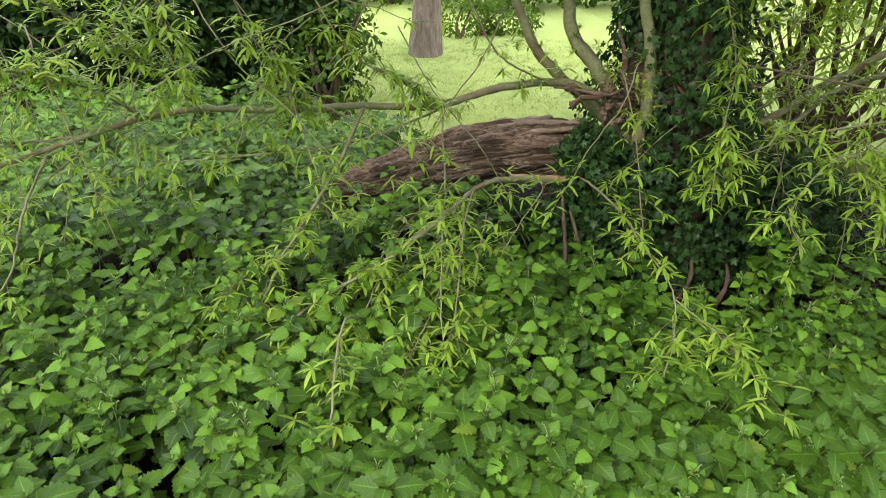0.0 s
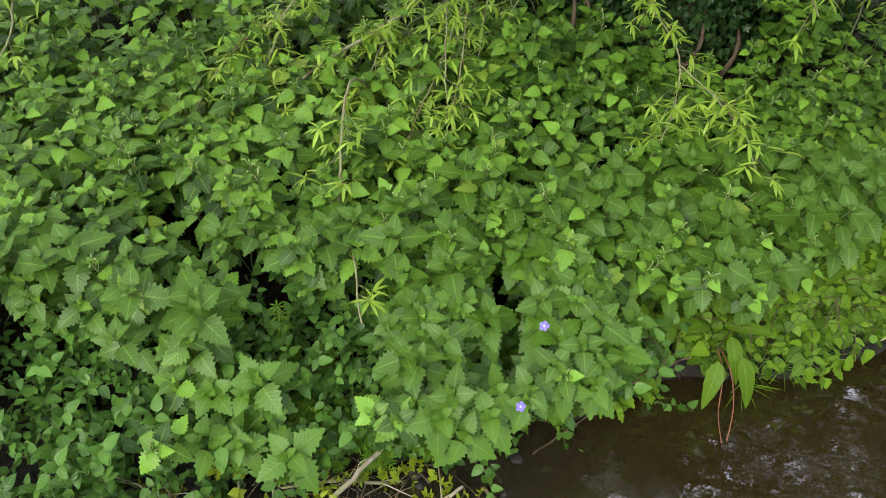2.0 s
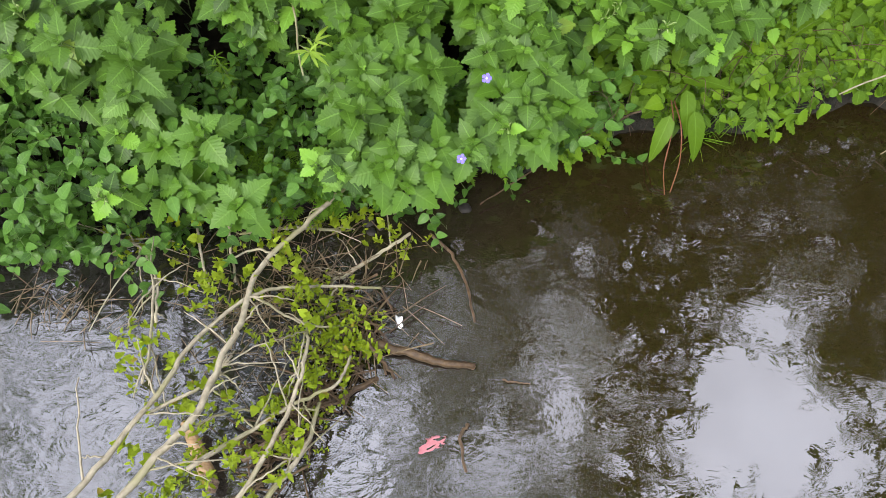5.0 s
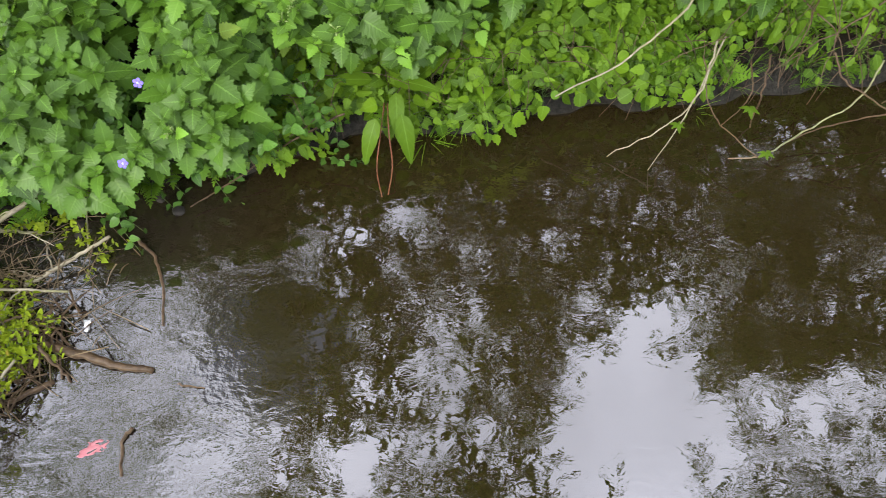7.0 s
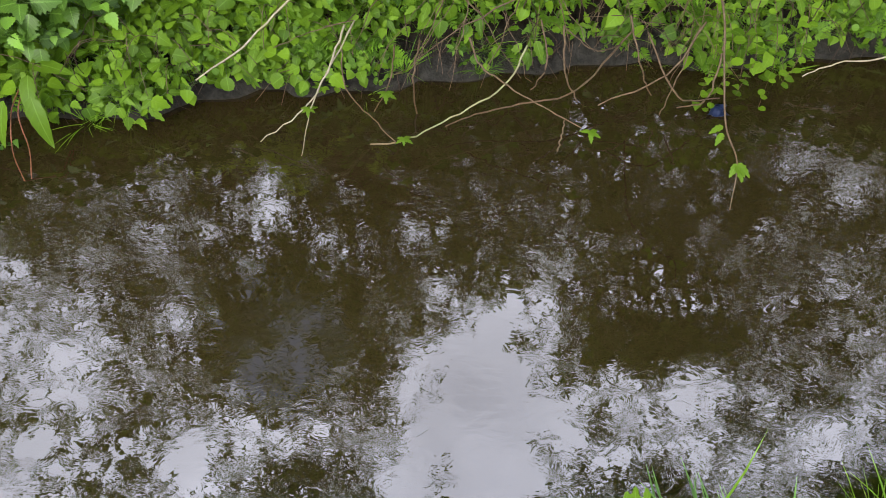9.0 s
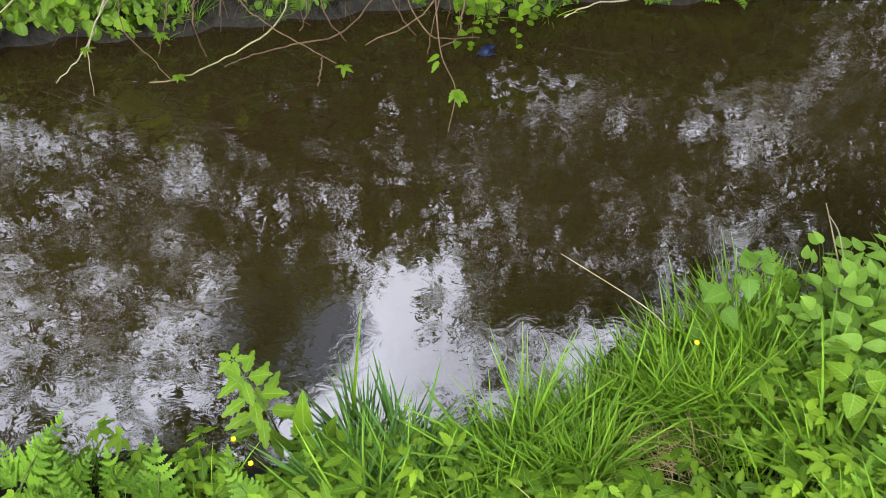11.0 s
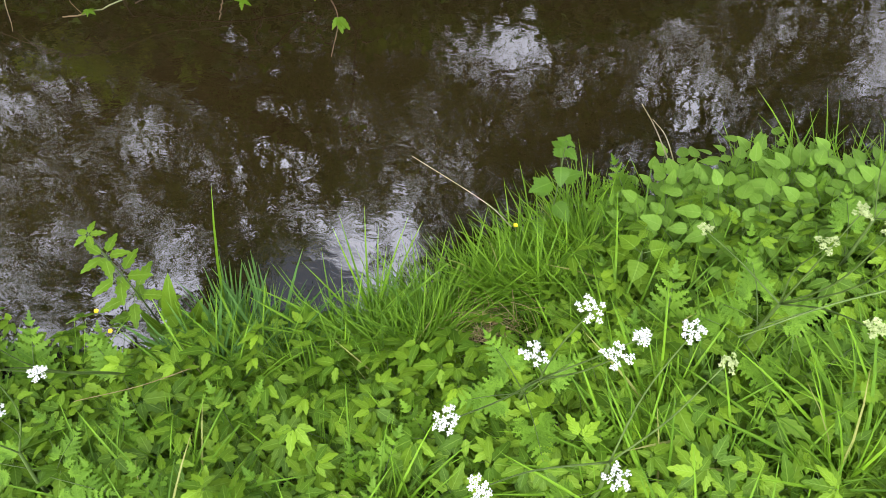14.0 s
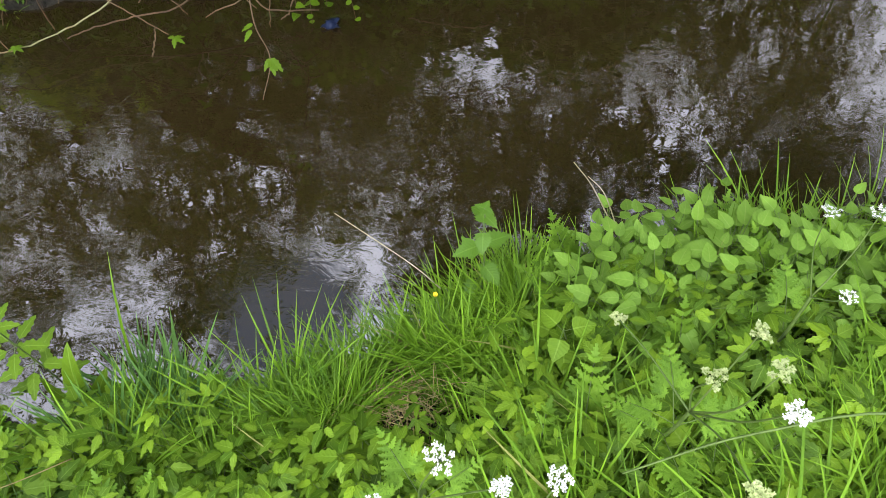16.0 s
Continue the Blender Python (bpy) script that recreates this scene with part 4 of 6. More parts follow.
def crown_at(count):
    out = []
    for k in range(count):
        x, y, z = rng.uniform(-3.5, 7.5), rng.uniform(0.25, 5.7), rng.uniform(3.0, 4.3)
        s = 1.0 + (z - 3.4) * 0.2
        wave = noise.noise(Vector((x * 1.1, y * 1.1, 3.1))) + 0.6 * noise.noise(Vector((x * 2.7, y * 2.7, 7.7)))
        stay = np.clip(0.88 + 0.85 * wave, 0.12, 1.0) * np.interp(y, (0.2, 0.9, 1.8), (0.35, 0.5, 1.0))
        for a, b, c, d, g in GAPS:
            r = ((x - a) / (c * s)) ** 2 + ((y - b * s) / (d * s)) ** 2
            r += 0.55 * noise.noise(Vector((x * 2.6, y * 2.6, 1.3))) + 0.35 * noise.noise(Vector((x * 6, y * 6, 4.3)))
            stay *= 1 - g * np.clip(1.5 - r, 0, 0.5) / 0.5
        if (x < -1.9 and rng.uniform() < 0.5) or (x < -0.8 and y > 3.5) or (x < 0.5 and y > 4.6):
            continue
        if rng.uniform() < stay:
            out.append((x, y, z))
    return out


crown_pos = np.array(crown_at(11500))
crown = part("crown", placed(SPRAY, upright(crown_pos, rng.uniform(0, 6.3, len(crown_pos)), rng.uniform(0.7, 1.3, len(crown_pos)), rng.normal(0, 0.3, (len(crown_pos), 3)))), [SHADED_WILLOW, TWIG], willow, "drooping leafy sprays over the stream")
for k in range(16):
    a = rng.uniform(-0.3, 3.4)
    reach = rng.uniform(2.0, 4.5)
    tip = np.array([1.05 + math.cos(a) * reach * 1.2, 3.2 + math.sin(a) * reach * (0.9 if math.sin(a) > 0 else 0.5), rng.uniform(3.4, 4.8)])
    part("limb", tube([(1.05, 3.25, 2.45), (1.05 + (tip[0] - 1.05) * 0.3, 3.25 + (tip[1] - 3.25) * 0.3, 3.5), tip], 0.06, 0.012, 7, 7, 0.04, 0.01), BARK, willow)

# catkins on the young twigs
for k in range(11):
    x, y, z = rng.uniform(-1.34, -1.08), rng.uniform(2.2, 2.34), rng.uniform(1.52, 1.8)
    a, r = rng.normal(0.0, 0.5) + (0 if k % 3 else 3.1), rng.uniform(0.06, 0.085)
    dx, dy = math.cos(a) * r, math.sin(a) * r * 0.5
    part("catkin", tube([(x, y, z), (x + dx * 0.4, y + dy * 0.4, z + 0.012), (x + dx * 0.75, y + dy * 0.75, z + 0.014), (x + dx, y + dy, z + 0.004)], 0.0052, 0.003, 9, 6, 0.28), CATKIN, willow, "curved yellow-green catkin")

# ivy on the trunk
ivy_n = 9500
ang, h = rng.uniform(0, 2 * np.pi, ivy_n), rng.uniform(0.35, 2.3, ivy_n) ** 1.0
rad = np.interp(h, (0.3, 0.6, 1.1, 1.6, 2.4), (0.50, 0.43, 0.35, 0.24, 0.18)) * rng.uniform(0.78, 1.2, ivy_n) * (1 + 0.13 * np.sin(3 * ang + 4 * h) + 0.1 * np.sin(7 * ang - 9 * h))
outw = np.stack([np.cos(ang), np.sin(ang), 0 * ang], 1)
ivy_pos = np.stack([1.04 + rad * np.cos(ang), 3.2 + rad * np.sin(ang), h], 1)
ivy_dir = np.stack([-np.sin(ang), np.cos(ang), 0 * ang], 1) * rng.normal(0, 0.5, (ivy_n, 1)) + np.array([0, 0, -1.0]) + outw * rng.uniform(0, 0.6, (ivy_n, 1))
keep = ~((h > 1.0) & (h < 1.5) & (np.cos(ang) < -0.6) & (np.sin(ang) < 0.2))
tagged(link("ivy", placed(IVY_LEAF, frames(ivy_pos[keep], ivy_dir[keep] + rng.normal(0, 0.35, (keep.sum(), 3)), outw[keep] + rng.normal(0, 0.4, (keep.sum(), 3)), rng.uniform(0.035, 0.075, keep.sum()))), IVY), "dark green ivy covering the willow trunk", "ivy", kind="stuff")

# ---- plants of the far bank ----


def scatter(n, x0, x1, y0, y1, ok):
    """n random points of the plan that suit ok."""
    out = np.zeros((0, 2))
    while len(out) < n:
        p = np.stack([rng.uniform(x0, x1, 4 * n), rng.uniform(y0, y1, 4 * n)], 1)
        out = np.concatenate([out, p[ok(p[:, 0], p[:, 1])]])
    p = out[:n]
    return np.concatenate([p, land(p[:, 0], p[:, 1])[:, None]], 1)


def lean_out(p, amount, all_over=0.0):
    """Plants turn to the light over the stream, those by the edge most."""
    d = p[:, 1] - far_edge(p[:, 0])
    w = np.clip(0.5 - d, 0, 0.5) * amount
    return np.stack([rng.normal(0, 0.14, len(p)), -w - all_over + rng.normal(0, 0.14, len(p)), 0 * w], 1)


def spread(name, kinds, p, sizes, mats, label, category, lean=None):
    # each kind grows in patches of its own
    own = 0.5 + 0.3 * (np.sin(4.1 * p[:, 0] + 2.3 * p[:, 1]) + np.sin(6.7 * p[:, 1] - 3.1 * p[:, 0])) + rng.normal(0, 0.22, len(p))
    pick = (np.floor(own * len(kinds)) % len(kinds)).astype(int)
    turn = rng.uniform(0, 2 * np.pi, len(p))
    lean = rng.normal(0, 0.12, (len(p), 3)) * [1, 1, 0] if lean is None else lean
    m = upright(p, turn, sizes, lean)
    s = merged([placed(k, m[pick == i]) for i, k in enumerate(kinds) if (pick == i).any()])
    return tagged(link(name, s, mats), label, category, kind="stuff")


def plants(name, kinds, p, sizes, mats, label, category, group, lean=None):
    """Plants that stand apart: each one a thing, its stem and leaves parts; those of one kind share their meshes."""
    pick = np.arange(len(p)) % len(kinds)
    lean = rng.normal(0, 0.12, (len(p), 3)) * [1, 1, 0] if lean is None else lean
    m = upright(p, rng.uniform(0, 2 * np.pi, len(p)), sizes, lean)
    for i, pieces in enumerate(kinds):
        first = thing(name, (0, 0, 0), label, category, group)
        for part_name, s in pieces:
            part(part_name, s, mats, first)
        rows = [Matrix(x.tolist()) for x in m[pick == i]]
        for x in rows[1:]:
            copy_thing(first, x)
        first.matrix_world = rows[0]


def off_wood(x, y):
    log_y = np.interp(x, (-0.6, 0.7), (3.55, 3.22))
    return (np.hypot(x - 1.03, y - 3.2) > 0.48) & ~((abs(y - log_y) < np.where(x < 0.3, 0.12, 0.2)) & (x > -0.6) & (x < 0.8))


near_kinds = [nettle_plant(rng.uniform(0.26, 0.44), int(rng.integers(5, 8)), rng.uniform(0.056, 0.073), NETTLE_LEAF, False, k % 4 == 0) for k in range(8)]
far_kinds = [nettle_plant(rng.uniform(0.28, 0.44), int(rng.integers(5, 7)), rng.uniform(0.052, 0.07), NETTLE_LEAF_FAR, False, k == 3) for k in range(6)]


def nettle_near(x, y):
    d = y - far_edge(x)
    low = (x > 0.5) & (d < np.where(x < 1.6, 0.27, 0.3) + 0.1 * np.sin(5 * x))
    peri = (x < -0.12) & (d < 0.44) & (np.sin(7 * x + 5 * y) < 0.8)
    hollow = np.hypot(x - 0.2, (y - 1.46) * 0.6) < 0.1
    return (d > 0.06) & ~low & ~peri & ~hollow & off_wood(x, y)


edge_kinds = [nettle_plant(rng.uniform(0.3, 0.42), 5, rng.uniform(0.07, 0.09), NETTLE_LEAF, True) for k in range(6)]
p = scatter(140, -1.3, 1.9, 1.1, 2.1, lambda x, y: nettle_near(x, y) & (y - far_edge(x) < 0.6))
plants("nettle", edge_kinds, p, rng.uniform(0.85, 1.2, len(p)), [NETTLE, STEM, TASSEL], "mid-green stinging nettle in the bank's nettle bed", "nettle", "nettles on the bank", lean_out(p, 0.7, 0.3))
p = scatter(1180, -2.0, 3.6, 1.0, 2.55, nettle_near)
spread("nettle_bed", near_kinds, p, rng.uniform(0.75, 1.15, len(p)) * np.where(p[:, 0] > 0.9, 0.85, 1.0), [NETTLE, STEM, TASSEL], "dense mid-green stinging nettles on the stream bank", "nettles", lean_out(p, 0.6, 0.35))
p = scatter(1350, -3.6, 3.4, 2.4, 5.6, lambda x, y: (abs(x) < 0.75 * y) & off_wood(x, y) & ((x < 0.3) | (y < 3.6)) & (y < 5.6 - 0.9 * (x + 1.5) * (x > -1.5)))
spread("nettle_bed", far_kinds, p, rng.uniform(0.8, 1.25, len(p)), [NETTLE, STEM, TASSEL], "tall nettles behind the bank below the willow", "nettles", lean_out(p, 0.0, 0.4))
p = scatter(150, 1.25, 2.6, 2.35, 3.3, off_wood)
spread("nettle_bed", far_kinds, p, rng.uniform(0.7, 1.0, len(p)), [NETTLE, STEM, TASSEL], "lower nettles beside the ivy-clad trunk", "nettles", lean_out(p, 0.0, 0.35))
# added above the view, tall enough to block the sky's reflection by the bank
p = scatter(240, 1.8, 4.8, 2.0, 2.5, lambda x, y: y > 1.98 + 0.02 * np.sin(7 * x))
spread("nettle_bed", far_kinds, p, rng.uniform(1.15, 1.5, len(p)), [NETTLE, STEM, TASSEL], "tall nettles out of direct view, added to block reflected sky", "nettles", lean_out(p, 0.0, 0.3))
bright_kinds = [nettle_plant(rng.uniform(0.28, 0.4), 5, rng.uniform(0.078, 0.1), NETTLE_LEAF, True) for k in range(6)]
p = scatter(54, -0.1, 0.5, 1.2, 1.75, lambda x, y: (y > far_edge(x) + 0.02) & (y < far_edge(x) + 0.42) & (np.hypot(x - 0.2, (y - 1.46) * 0.6) > 0.1))
p = np.concatenate([p, scatter(9, -0.75, -0.4, 1.1, 1.4, lambda x, y: (y > far_edge(x) + 0.02) & (y < far_edge(x) + 0.2))])
plants("nettle", bright_kinds, p, rng.uniform(0.8, 1.1, len(p)), [NETTLE_YOUNG, STEM], "bright large-leaved stinging nettle leaning over the water", "nettle", "nettles at the water's edge", lean_out(p, 0.8, 0.25))

PERI = [shoot([(0, 0, 0), (0.05, 0, 0.14), (0.16, 0, 0.2), (0.26, 0.02, 0.14)], OVATE_LEAF, 15, 0.048, 0.9, 0.3), shoot([(0, 0, 0), (0.03, 0, 0.16), (0.08, 0.02, 0.26)], OVATE_LEAF, 13, 0.046, 0.9, 0.3), shoot([(0, 0, 0), (0.08, 0, 0.06), (0.2, 0, 0.02), (0.3, 0, -0.08)], OVATE_LEAF, 14, 0.044, 0.9, 0.3)]
p = scatter(330, -1.6, 0.75, 0.9, 2.0, lambda x, y: (y > far_edge(x) + 0.0) & (y < far_edge(x) + np.where(x < -0.1, 0.42, 0.2)))
spread("periwinkle_patch", PERI, p, rng.uniform(0.7, 1.15, len(p)), [PERIWINKLE, STEM], "glossy dark green periwinkle trailing at the water's edge", "periwinkle", lean_out(p, 0.9, 0.1))

def leafy_clump(h, n):
    return merged([placed(palmate(rng.uniform(0.036, 0.056), 5 if i % 2 else 3, h * rng.uniform(0.5, 1.0)), upright([[0, 0, 0]], np.array([rng.uniform(0, 6.3)]), 1.0, rng.normal(0, 0.45, (1, 3)))) for i in range(n)])


LOW = [rosette(ROUND_LEAF, 8, 0.044, 0.12), leafy_clump(0.13, 6), rosette(HEART_LEAF, 8, 0.054, 0.14), leafy_clump(0.15, 7), rosette(LEAFLET, 11, 0.064, 0.13), rosette(ROUND_LEAF, 9, 0.03, 0.08), rosette(NETTLE_LEAF_FAR, 8, 0.045, 0.14), leafy_clump(0.1, 6)]


def low_zone(x, y):
    d = y - far_edge(x)
    return (d > np.where((x > 2.1) & (x < 3.1), 0.07, 0.03)) & (d < np.where(x < 1.6, 0.4, 0.62)) & ((x < 1.9) | (rng.uniform(0, 1, np.shape(x)) < np.where(d < 0.22, 0.2, 0.42)))


p = scatter(760, 0.4, 4.6, 1.3, 2.7, low_zone)
spread("bank_herbs", LOW, p, rng.uniform(0.7, 1.25, len(p)), [HERB, STEM], "bright round-leaved herbs along the low bank", "herbs", lean_out(p, 0.5, 0.2))
FERN = [merged([placed(fern_leaf(0.2, 8), frames([[0, 0, 0.0]], [[math.cos(a), math.sin(a), 0.9]], [[-math.cos(a), -math.sin(a), 1]], rng.uniform(0.7, 1.1))) for a in rng.uniform(0, 6.3, 4)]) for k in range(4)]
p = scatter(170, -0.8, 4.2, 0.9, 2.4, lambda x, y: (y > far_edge(x) + 0.02) & (y < far_edge(x) + 0.4))
spread("chervil_leaves", FERN, p, rng.uniform(0.5, 0.95, len(p)), [FERNY, STEM], "ferny wild chervil leaves on the bank", "chervil", lean_out(p, 0.5, 0.3))
TUFTS = [tuft(26, 0.22, 0.03, GRASS_BLADE), tuft(20, 0.3, 0.03, GRASS_BLADE), tuft(30, 0.16, 0.04, GRASS_BLADE)]
p = scatter(150, 0.5, 4.2, 1.3, 2.3, lambda x, y: (y > far_edge(x) - 0.01) & (y < far_edge(x) + 0.45) & (np.sin(6 * x + 1) > -0.2))
spread("bank_grass", TUFTS, p, rng.uniform(0.3, 0.6, len(p)), GRASS, "fresh green grass tufts on the bank", "grass", lean_out(p, 0.3))
IVY_TRAIL = [shoot([(0, 0, 0), (0.02, -0.05, 0.03), (0.02, -0.1, -0.08), (0.03, -0.11, -0.2)], ROUND_LEAF, 15, 0.027, 0.9, 0.4), leafy_clump(0.09, 7), rosette(ROUND_LEAF, 9, 0.026, 0.1), leafy_clump(0.07, 6)]
p = scatter(270, 1.2, 4.8, 1.5, 2.3, lambda x, y: (y > far_edge(x) + np.where((x > 2.15) & (x < 3.05), 0.08, 0.05)) & (y < far_edge(x) + 0.5))
p[:, 2] += 0.03
spread("bramble_patch", IVY_TRAIL, p, rng.uniform(0.65, 1.05, len(p)), [BRAMBLE, STEM], "bramble and ivy leaves hanging over the undercut bank", "brambles", lean_out(p, np.where(p[:, 0] > 2.0, 1.0, 0.6), 0.15))

# ---- plants of the near bank ----


def near_in(x, y, a, b):
    e = near_edge(x) - y
    return (e > a) & (e < b)


def open_ground(x, y):
    """Not on the flattened straw nor in the hollow beside the broad-leaved plants."""
    return (np.hypot(x - 3.6, y - 0.02) > 0.1) & (np.hypot(x - 4.03, y - 0.33) > 0.1)


NEAR_TUFTS = [tuft(40, 0.32, 0.05, GRASS_BLADE), tuft(36, 0.26, 0.05, GRASS_UPRIGHT), tuft(44, 0.22, 0.06, GRASS_BLADE)]
p = scatter(820, 1.2, 6.0, -1.1, 0.75, lambda x, y: near_in(x, y, 0.03, 1.6) & ((x > 2.9) | (near_edge(x) - y > 0.13)) & open_ground(x, y))
spread("bank_grass", NEAR_TUFTS, p, rng.uniform(0.5, 0.95, len(p)) * np.where(p[:, 0] < 2.9, 0.75, 1.0), GRASS, "long fresh green grass on the stream bank", "grass")
p = scatter(240, 2.9, 4.0, -0.2, 0.6, lambda x, y: near_in(x, y, 0.03, 0.3) & open_ground(x, y))
spread("bank_grass", NEAR_TUFTS[:2], p, rng.uniform(0.45, 0.8, len(p)) * np.interp(p[:, 0], (3.2, 3.5), (0.6, 1.0)), GRASS, "dense upright grass fringe over the water", "grass")
PALM = [merged([placed(palmate(0.054, 5, h), upright([[ox, oy, 0]], np.array([t]), 1.0, np.array([[lx, ly, 0]]))) for h, ox, oy, t, lx, ly in zip(rng.uniform(0.13, 0.25, 7), rng.normal(0, 0.03, 7), rng.normal(0, 0.03, 7), rng.uniform(0, 6.3, 7), rng.normal(0, 0.35, 7), rng.normal(0, 0.35, 7))]) for k in range(4)]
p = scatter(430, 1.6, 5.2, -1.0, 0.6, lambda x, y: near_in(x, y, 0.04, 1.3) & (np.sin(9 * x + 5 * y) + np.sin(11 * y - 6 * x) > -0.6) & ~((x > 3.2) & (near_edge(x) - y < 0.3)) & open_ground(x, y))
spread("cinquefoil_patch", PALM, p, rng.uniform(0.5, 0.95, len(p)), [PALE_HERB, STEM], "pale green hand-shaped leaves of low bank herbs", "herbs")
PALM_PLANT = [[("leaf", placed(palmate(rng.uniform(0.05, 0.064), 5 if k % 3 else 3, h), upright([[ox, oy, 0]], np.array([t]), 1.0, np.array([[lx, ly, 0]])))) for h, ox, oy, t, lx, ly in zip(rng.uniform(0.12, 0.24, 8), rng.normal(0, 0.02, 8), rng.normal(0, 0.02, 8), rng.uniform(0, 6.3, 8), rng.normal(0, 0.4, 8), rng.normal(0, 0.4, 8))] for k in range(5)]
p = scatter(120, 2.5, 4.6, -0.75, 0.35, lambda x, y: near_in(x, y, 0.1, 1.1) & ~((x > 3.2) & (near_edge(x) - y < 0.3)) & open_ground(x, y))
plants("cinquefoil", PALM_PLANT, p, rng.uniform(0.7, 1.05, len(p)), [PALE_HERB, STEM], "yellow-green herb with lobed hand-shaped leaves", "herb", "hand-leaved herbs on the bank")
p = scatter(190, 2.0, 5.4, -1.0, 0.55, lambda x, y: near_in(x, y, 0.12, 1.5) & (np.sin(5 * x - 2 * y) + np.sin(6 * y + 3 * x + 1) > -0.7))
spread("chervil_leaves", FERN, p, rng.uniform(0.75, 1.3, len(p)), [FERNY, STEM], "feathery wild chervil leaves in the grass", "chervil")
BIG = [rosette(SMOOTH_LEAF, 12, size, high, tilt, True, 0.38) for size, high, tilt in ((0.078, 0.25, 0.12), (0.07, 0.24, 0.0), (0.082, 0.23, 0.2), (0.062, 0.26, -0.25))]
TOOTHED = [rosette(NETTLE_LEAF, 11, 0.052, 0.22, 0.2, True), rosette(LEAFLET, 12, 0.056, 0.22, 0.2, True)]
p = scatter(120, 4.06, 5.2, 0.05, 0.62, lambda x, y: near_in(x, y, 0.05, 0.4))
plants("balsam_plant", BIG, p, rng.uniform(0.72, 0.95, len(p)), [BALSAM, STEM], "broad-leaved pale green young plant by the water", "herb", "broad-leaved plants by the water")
p = scatter(16, 3.6, 5.0, -0.8, 0.1, lambda x, y: near_in(x, y, 0.4, 1.4))
plants("garlic_mustard", TOOTHED, p, rng.uniform(0.7, 1.1, len(p)), [PALE_HERB, STEM], "pale green plant with broad leaves in the grass", "herb", "broad-leaved plants in the grass")

p = scatter(60, 3.75, 5.2, -1.0, -0.1, lambda x, y: near_in(x, y, 0.45, 1.6))
spread("bank_grass", NEAR_TUFTS, p, rng.uniform(0.55, 0.85, len(p)), GRASS, "tall lush grass on top of the bank", "grass")

p = scatter(26, 2.84, 3.12, -0.2, 0.12, lambda x, y: near_in(x, y, 0.02, 0.4))
spread("bank_grass", [tuft(26, 0.32, 0.04, blade(1.0, 0.05, lambda u: (1 - u) ** 0.5, 6, 0.4, 0.5))], p, rng.uniform(0.55, 0.85, len(p)), BLUE_GRASS, "clump of broad blue-green grass blades", "grass")
p = scatter(28, 3.9, 4.6, -0.9, -0.35, lambda x, y: near_in(x, y, 0.4, 1.5))
spread("bank_grass", [tuft(24, 0.4, 0.05, blade(1.0, 0.03, lambda u: (1 - u) ** 0.5, 6, 0.4, 0.6))], p, rng.uniform(0.6, 0.95, len(p)), GRASS, "arching green grass on top of the bank", "grass")

# rough grass up and down the stream
p = scatter(1500, -6.0, 9.0, -3.2, 5.0, lambda x, y: (land(x, y) > 0.12) & ((x < -1.7) | (x > 5.1) | (y < -1.0) | ((x > 2.4) & (y > 2.5))) & off_wood(x, y) & ~((x > -2.4) & (x < 2.3) & (y > 2)))
spread("rough_grass", [tuft(9, 0.25, 0.06, SHORT_BLADE), tuft(8, 0.3, 0.06, SHORT_BLADE), tuft(10, 0.18, 0.08, SHORT_BLADE)], p, rng.uniform(0.7, 1.5, len(p)), GRASS, "rough grass up and down the stream", "grass")

p = scatter(330, -2.6, 1.6, -1.9, 0.0, lambda x, y: near_in(x, y, 0.12, 1.6))
spread("rough_grass", [tuft(22, 0.22, 0.08, SHORT_BLADE), tuft(26, 0.17, 0.1, SHORT_BLADE)], p, rng.uniform(0.7, 1.3, len(p)), GRASS, "grass on the near bank where the walk begins", "grass")

# ---- background: shrub, meadow tree, bushes ----


def leafy_mass(lumps, per, leaf, size, rough=0.35):
    """Leaves on and in rounded lumps, with an uneven outline."""
    pos, out = [], []
    for c, r in lumps:
        d = unit(rng.normal(0, 1, (per, 3)))
        wob = 1 + 0.22 * np.sin(5 * d[:, 0] + 3 * d[:, 2]) * np.sin(4 * d[:, 1] + 1) + 0.1 * np.sin(13 * d[:, 0]) * np.sin(11 * d[:, 2])
        pos.append(np.asarray(c) + d * np.asarray(r) * (wob * rng.uniform(1 - rough, 1.05, per))[:, None])
        out.append(d)
    pos, out = np.concatenate(pos), np.concatenate(out)
    ok = pos[:, 2] > land(pos[:, 0], pos[:, 1])
    pos, out = pos[ok], out[ok]
    along = out * 0.5 + rng.normal(0, 0.6, pos.shape) + [0, 0, -0.35]
    return placed(leaf, frames(pos, along, out + rng.normal(0, 0.3, out.shape), size * rng.uniform(0.6, 1.3, len(pos))))


def bush(name, place, lumps, per, size, mat, label, stems=6, leaf=CHIP, category="shrub", group=""):
    t = thing(name, place, label, category, group)
    for k in range(stems):
        c, r = lumps[k % len(lumps)]
        part("stem", tube([(place[0] + rng.normal(0, 0.12), place[1] + rng.normal(0, 0.12), land(place[0], place[1]) - 0.03), (place[0] * 0.5 + c[0] * 0.5 + rng.normal(0, 0.08), place[1] * 0.5 + c[1] * 0.5, place[2] * 0.5 + c[2] * 0.5), (c[0] + rng.normal(0, 0.15), c[1], c[2] + r[2] * 0.6)], 0.035, 0.01, 6, 5, 0.05), BARK, t)
    part("crown", leafy_mass(lumps, per, leaf, size), mat, t)
    return t


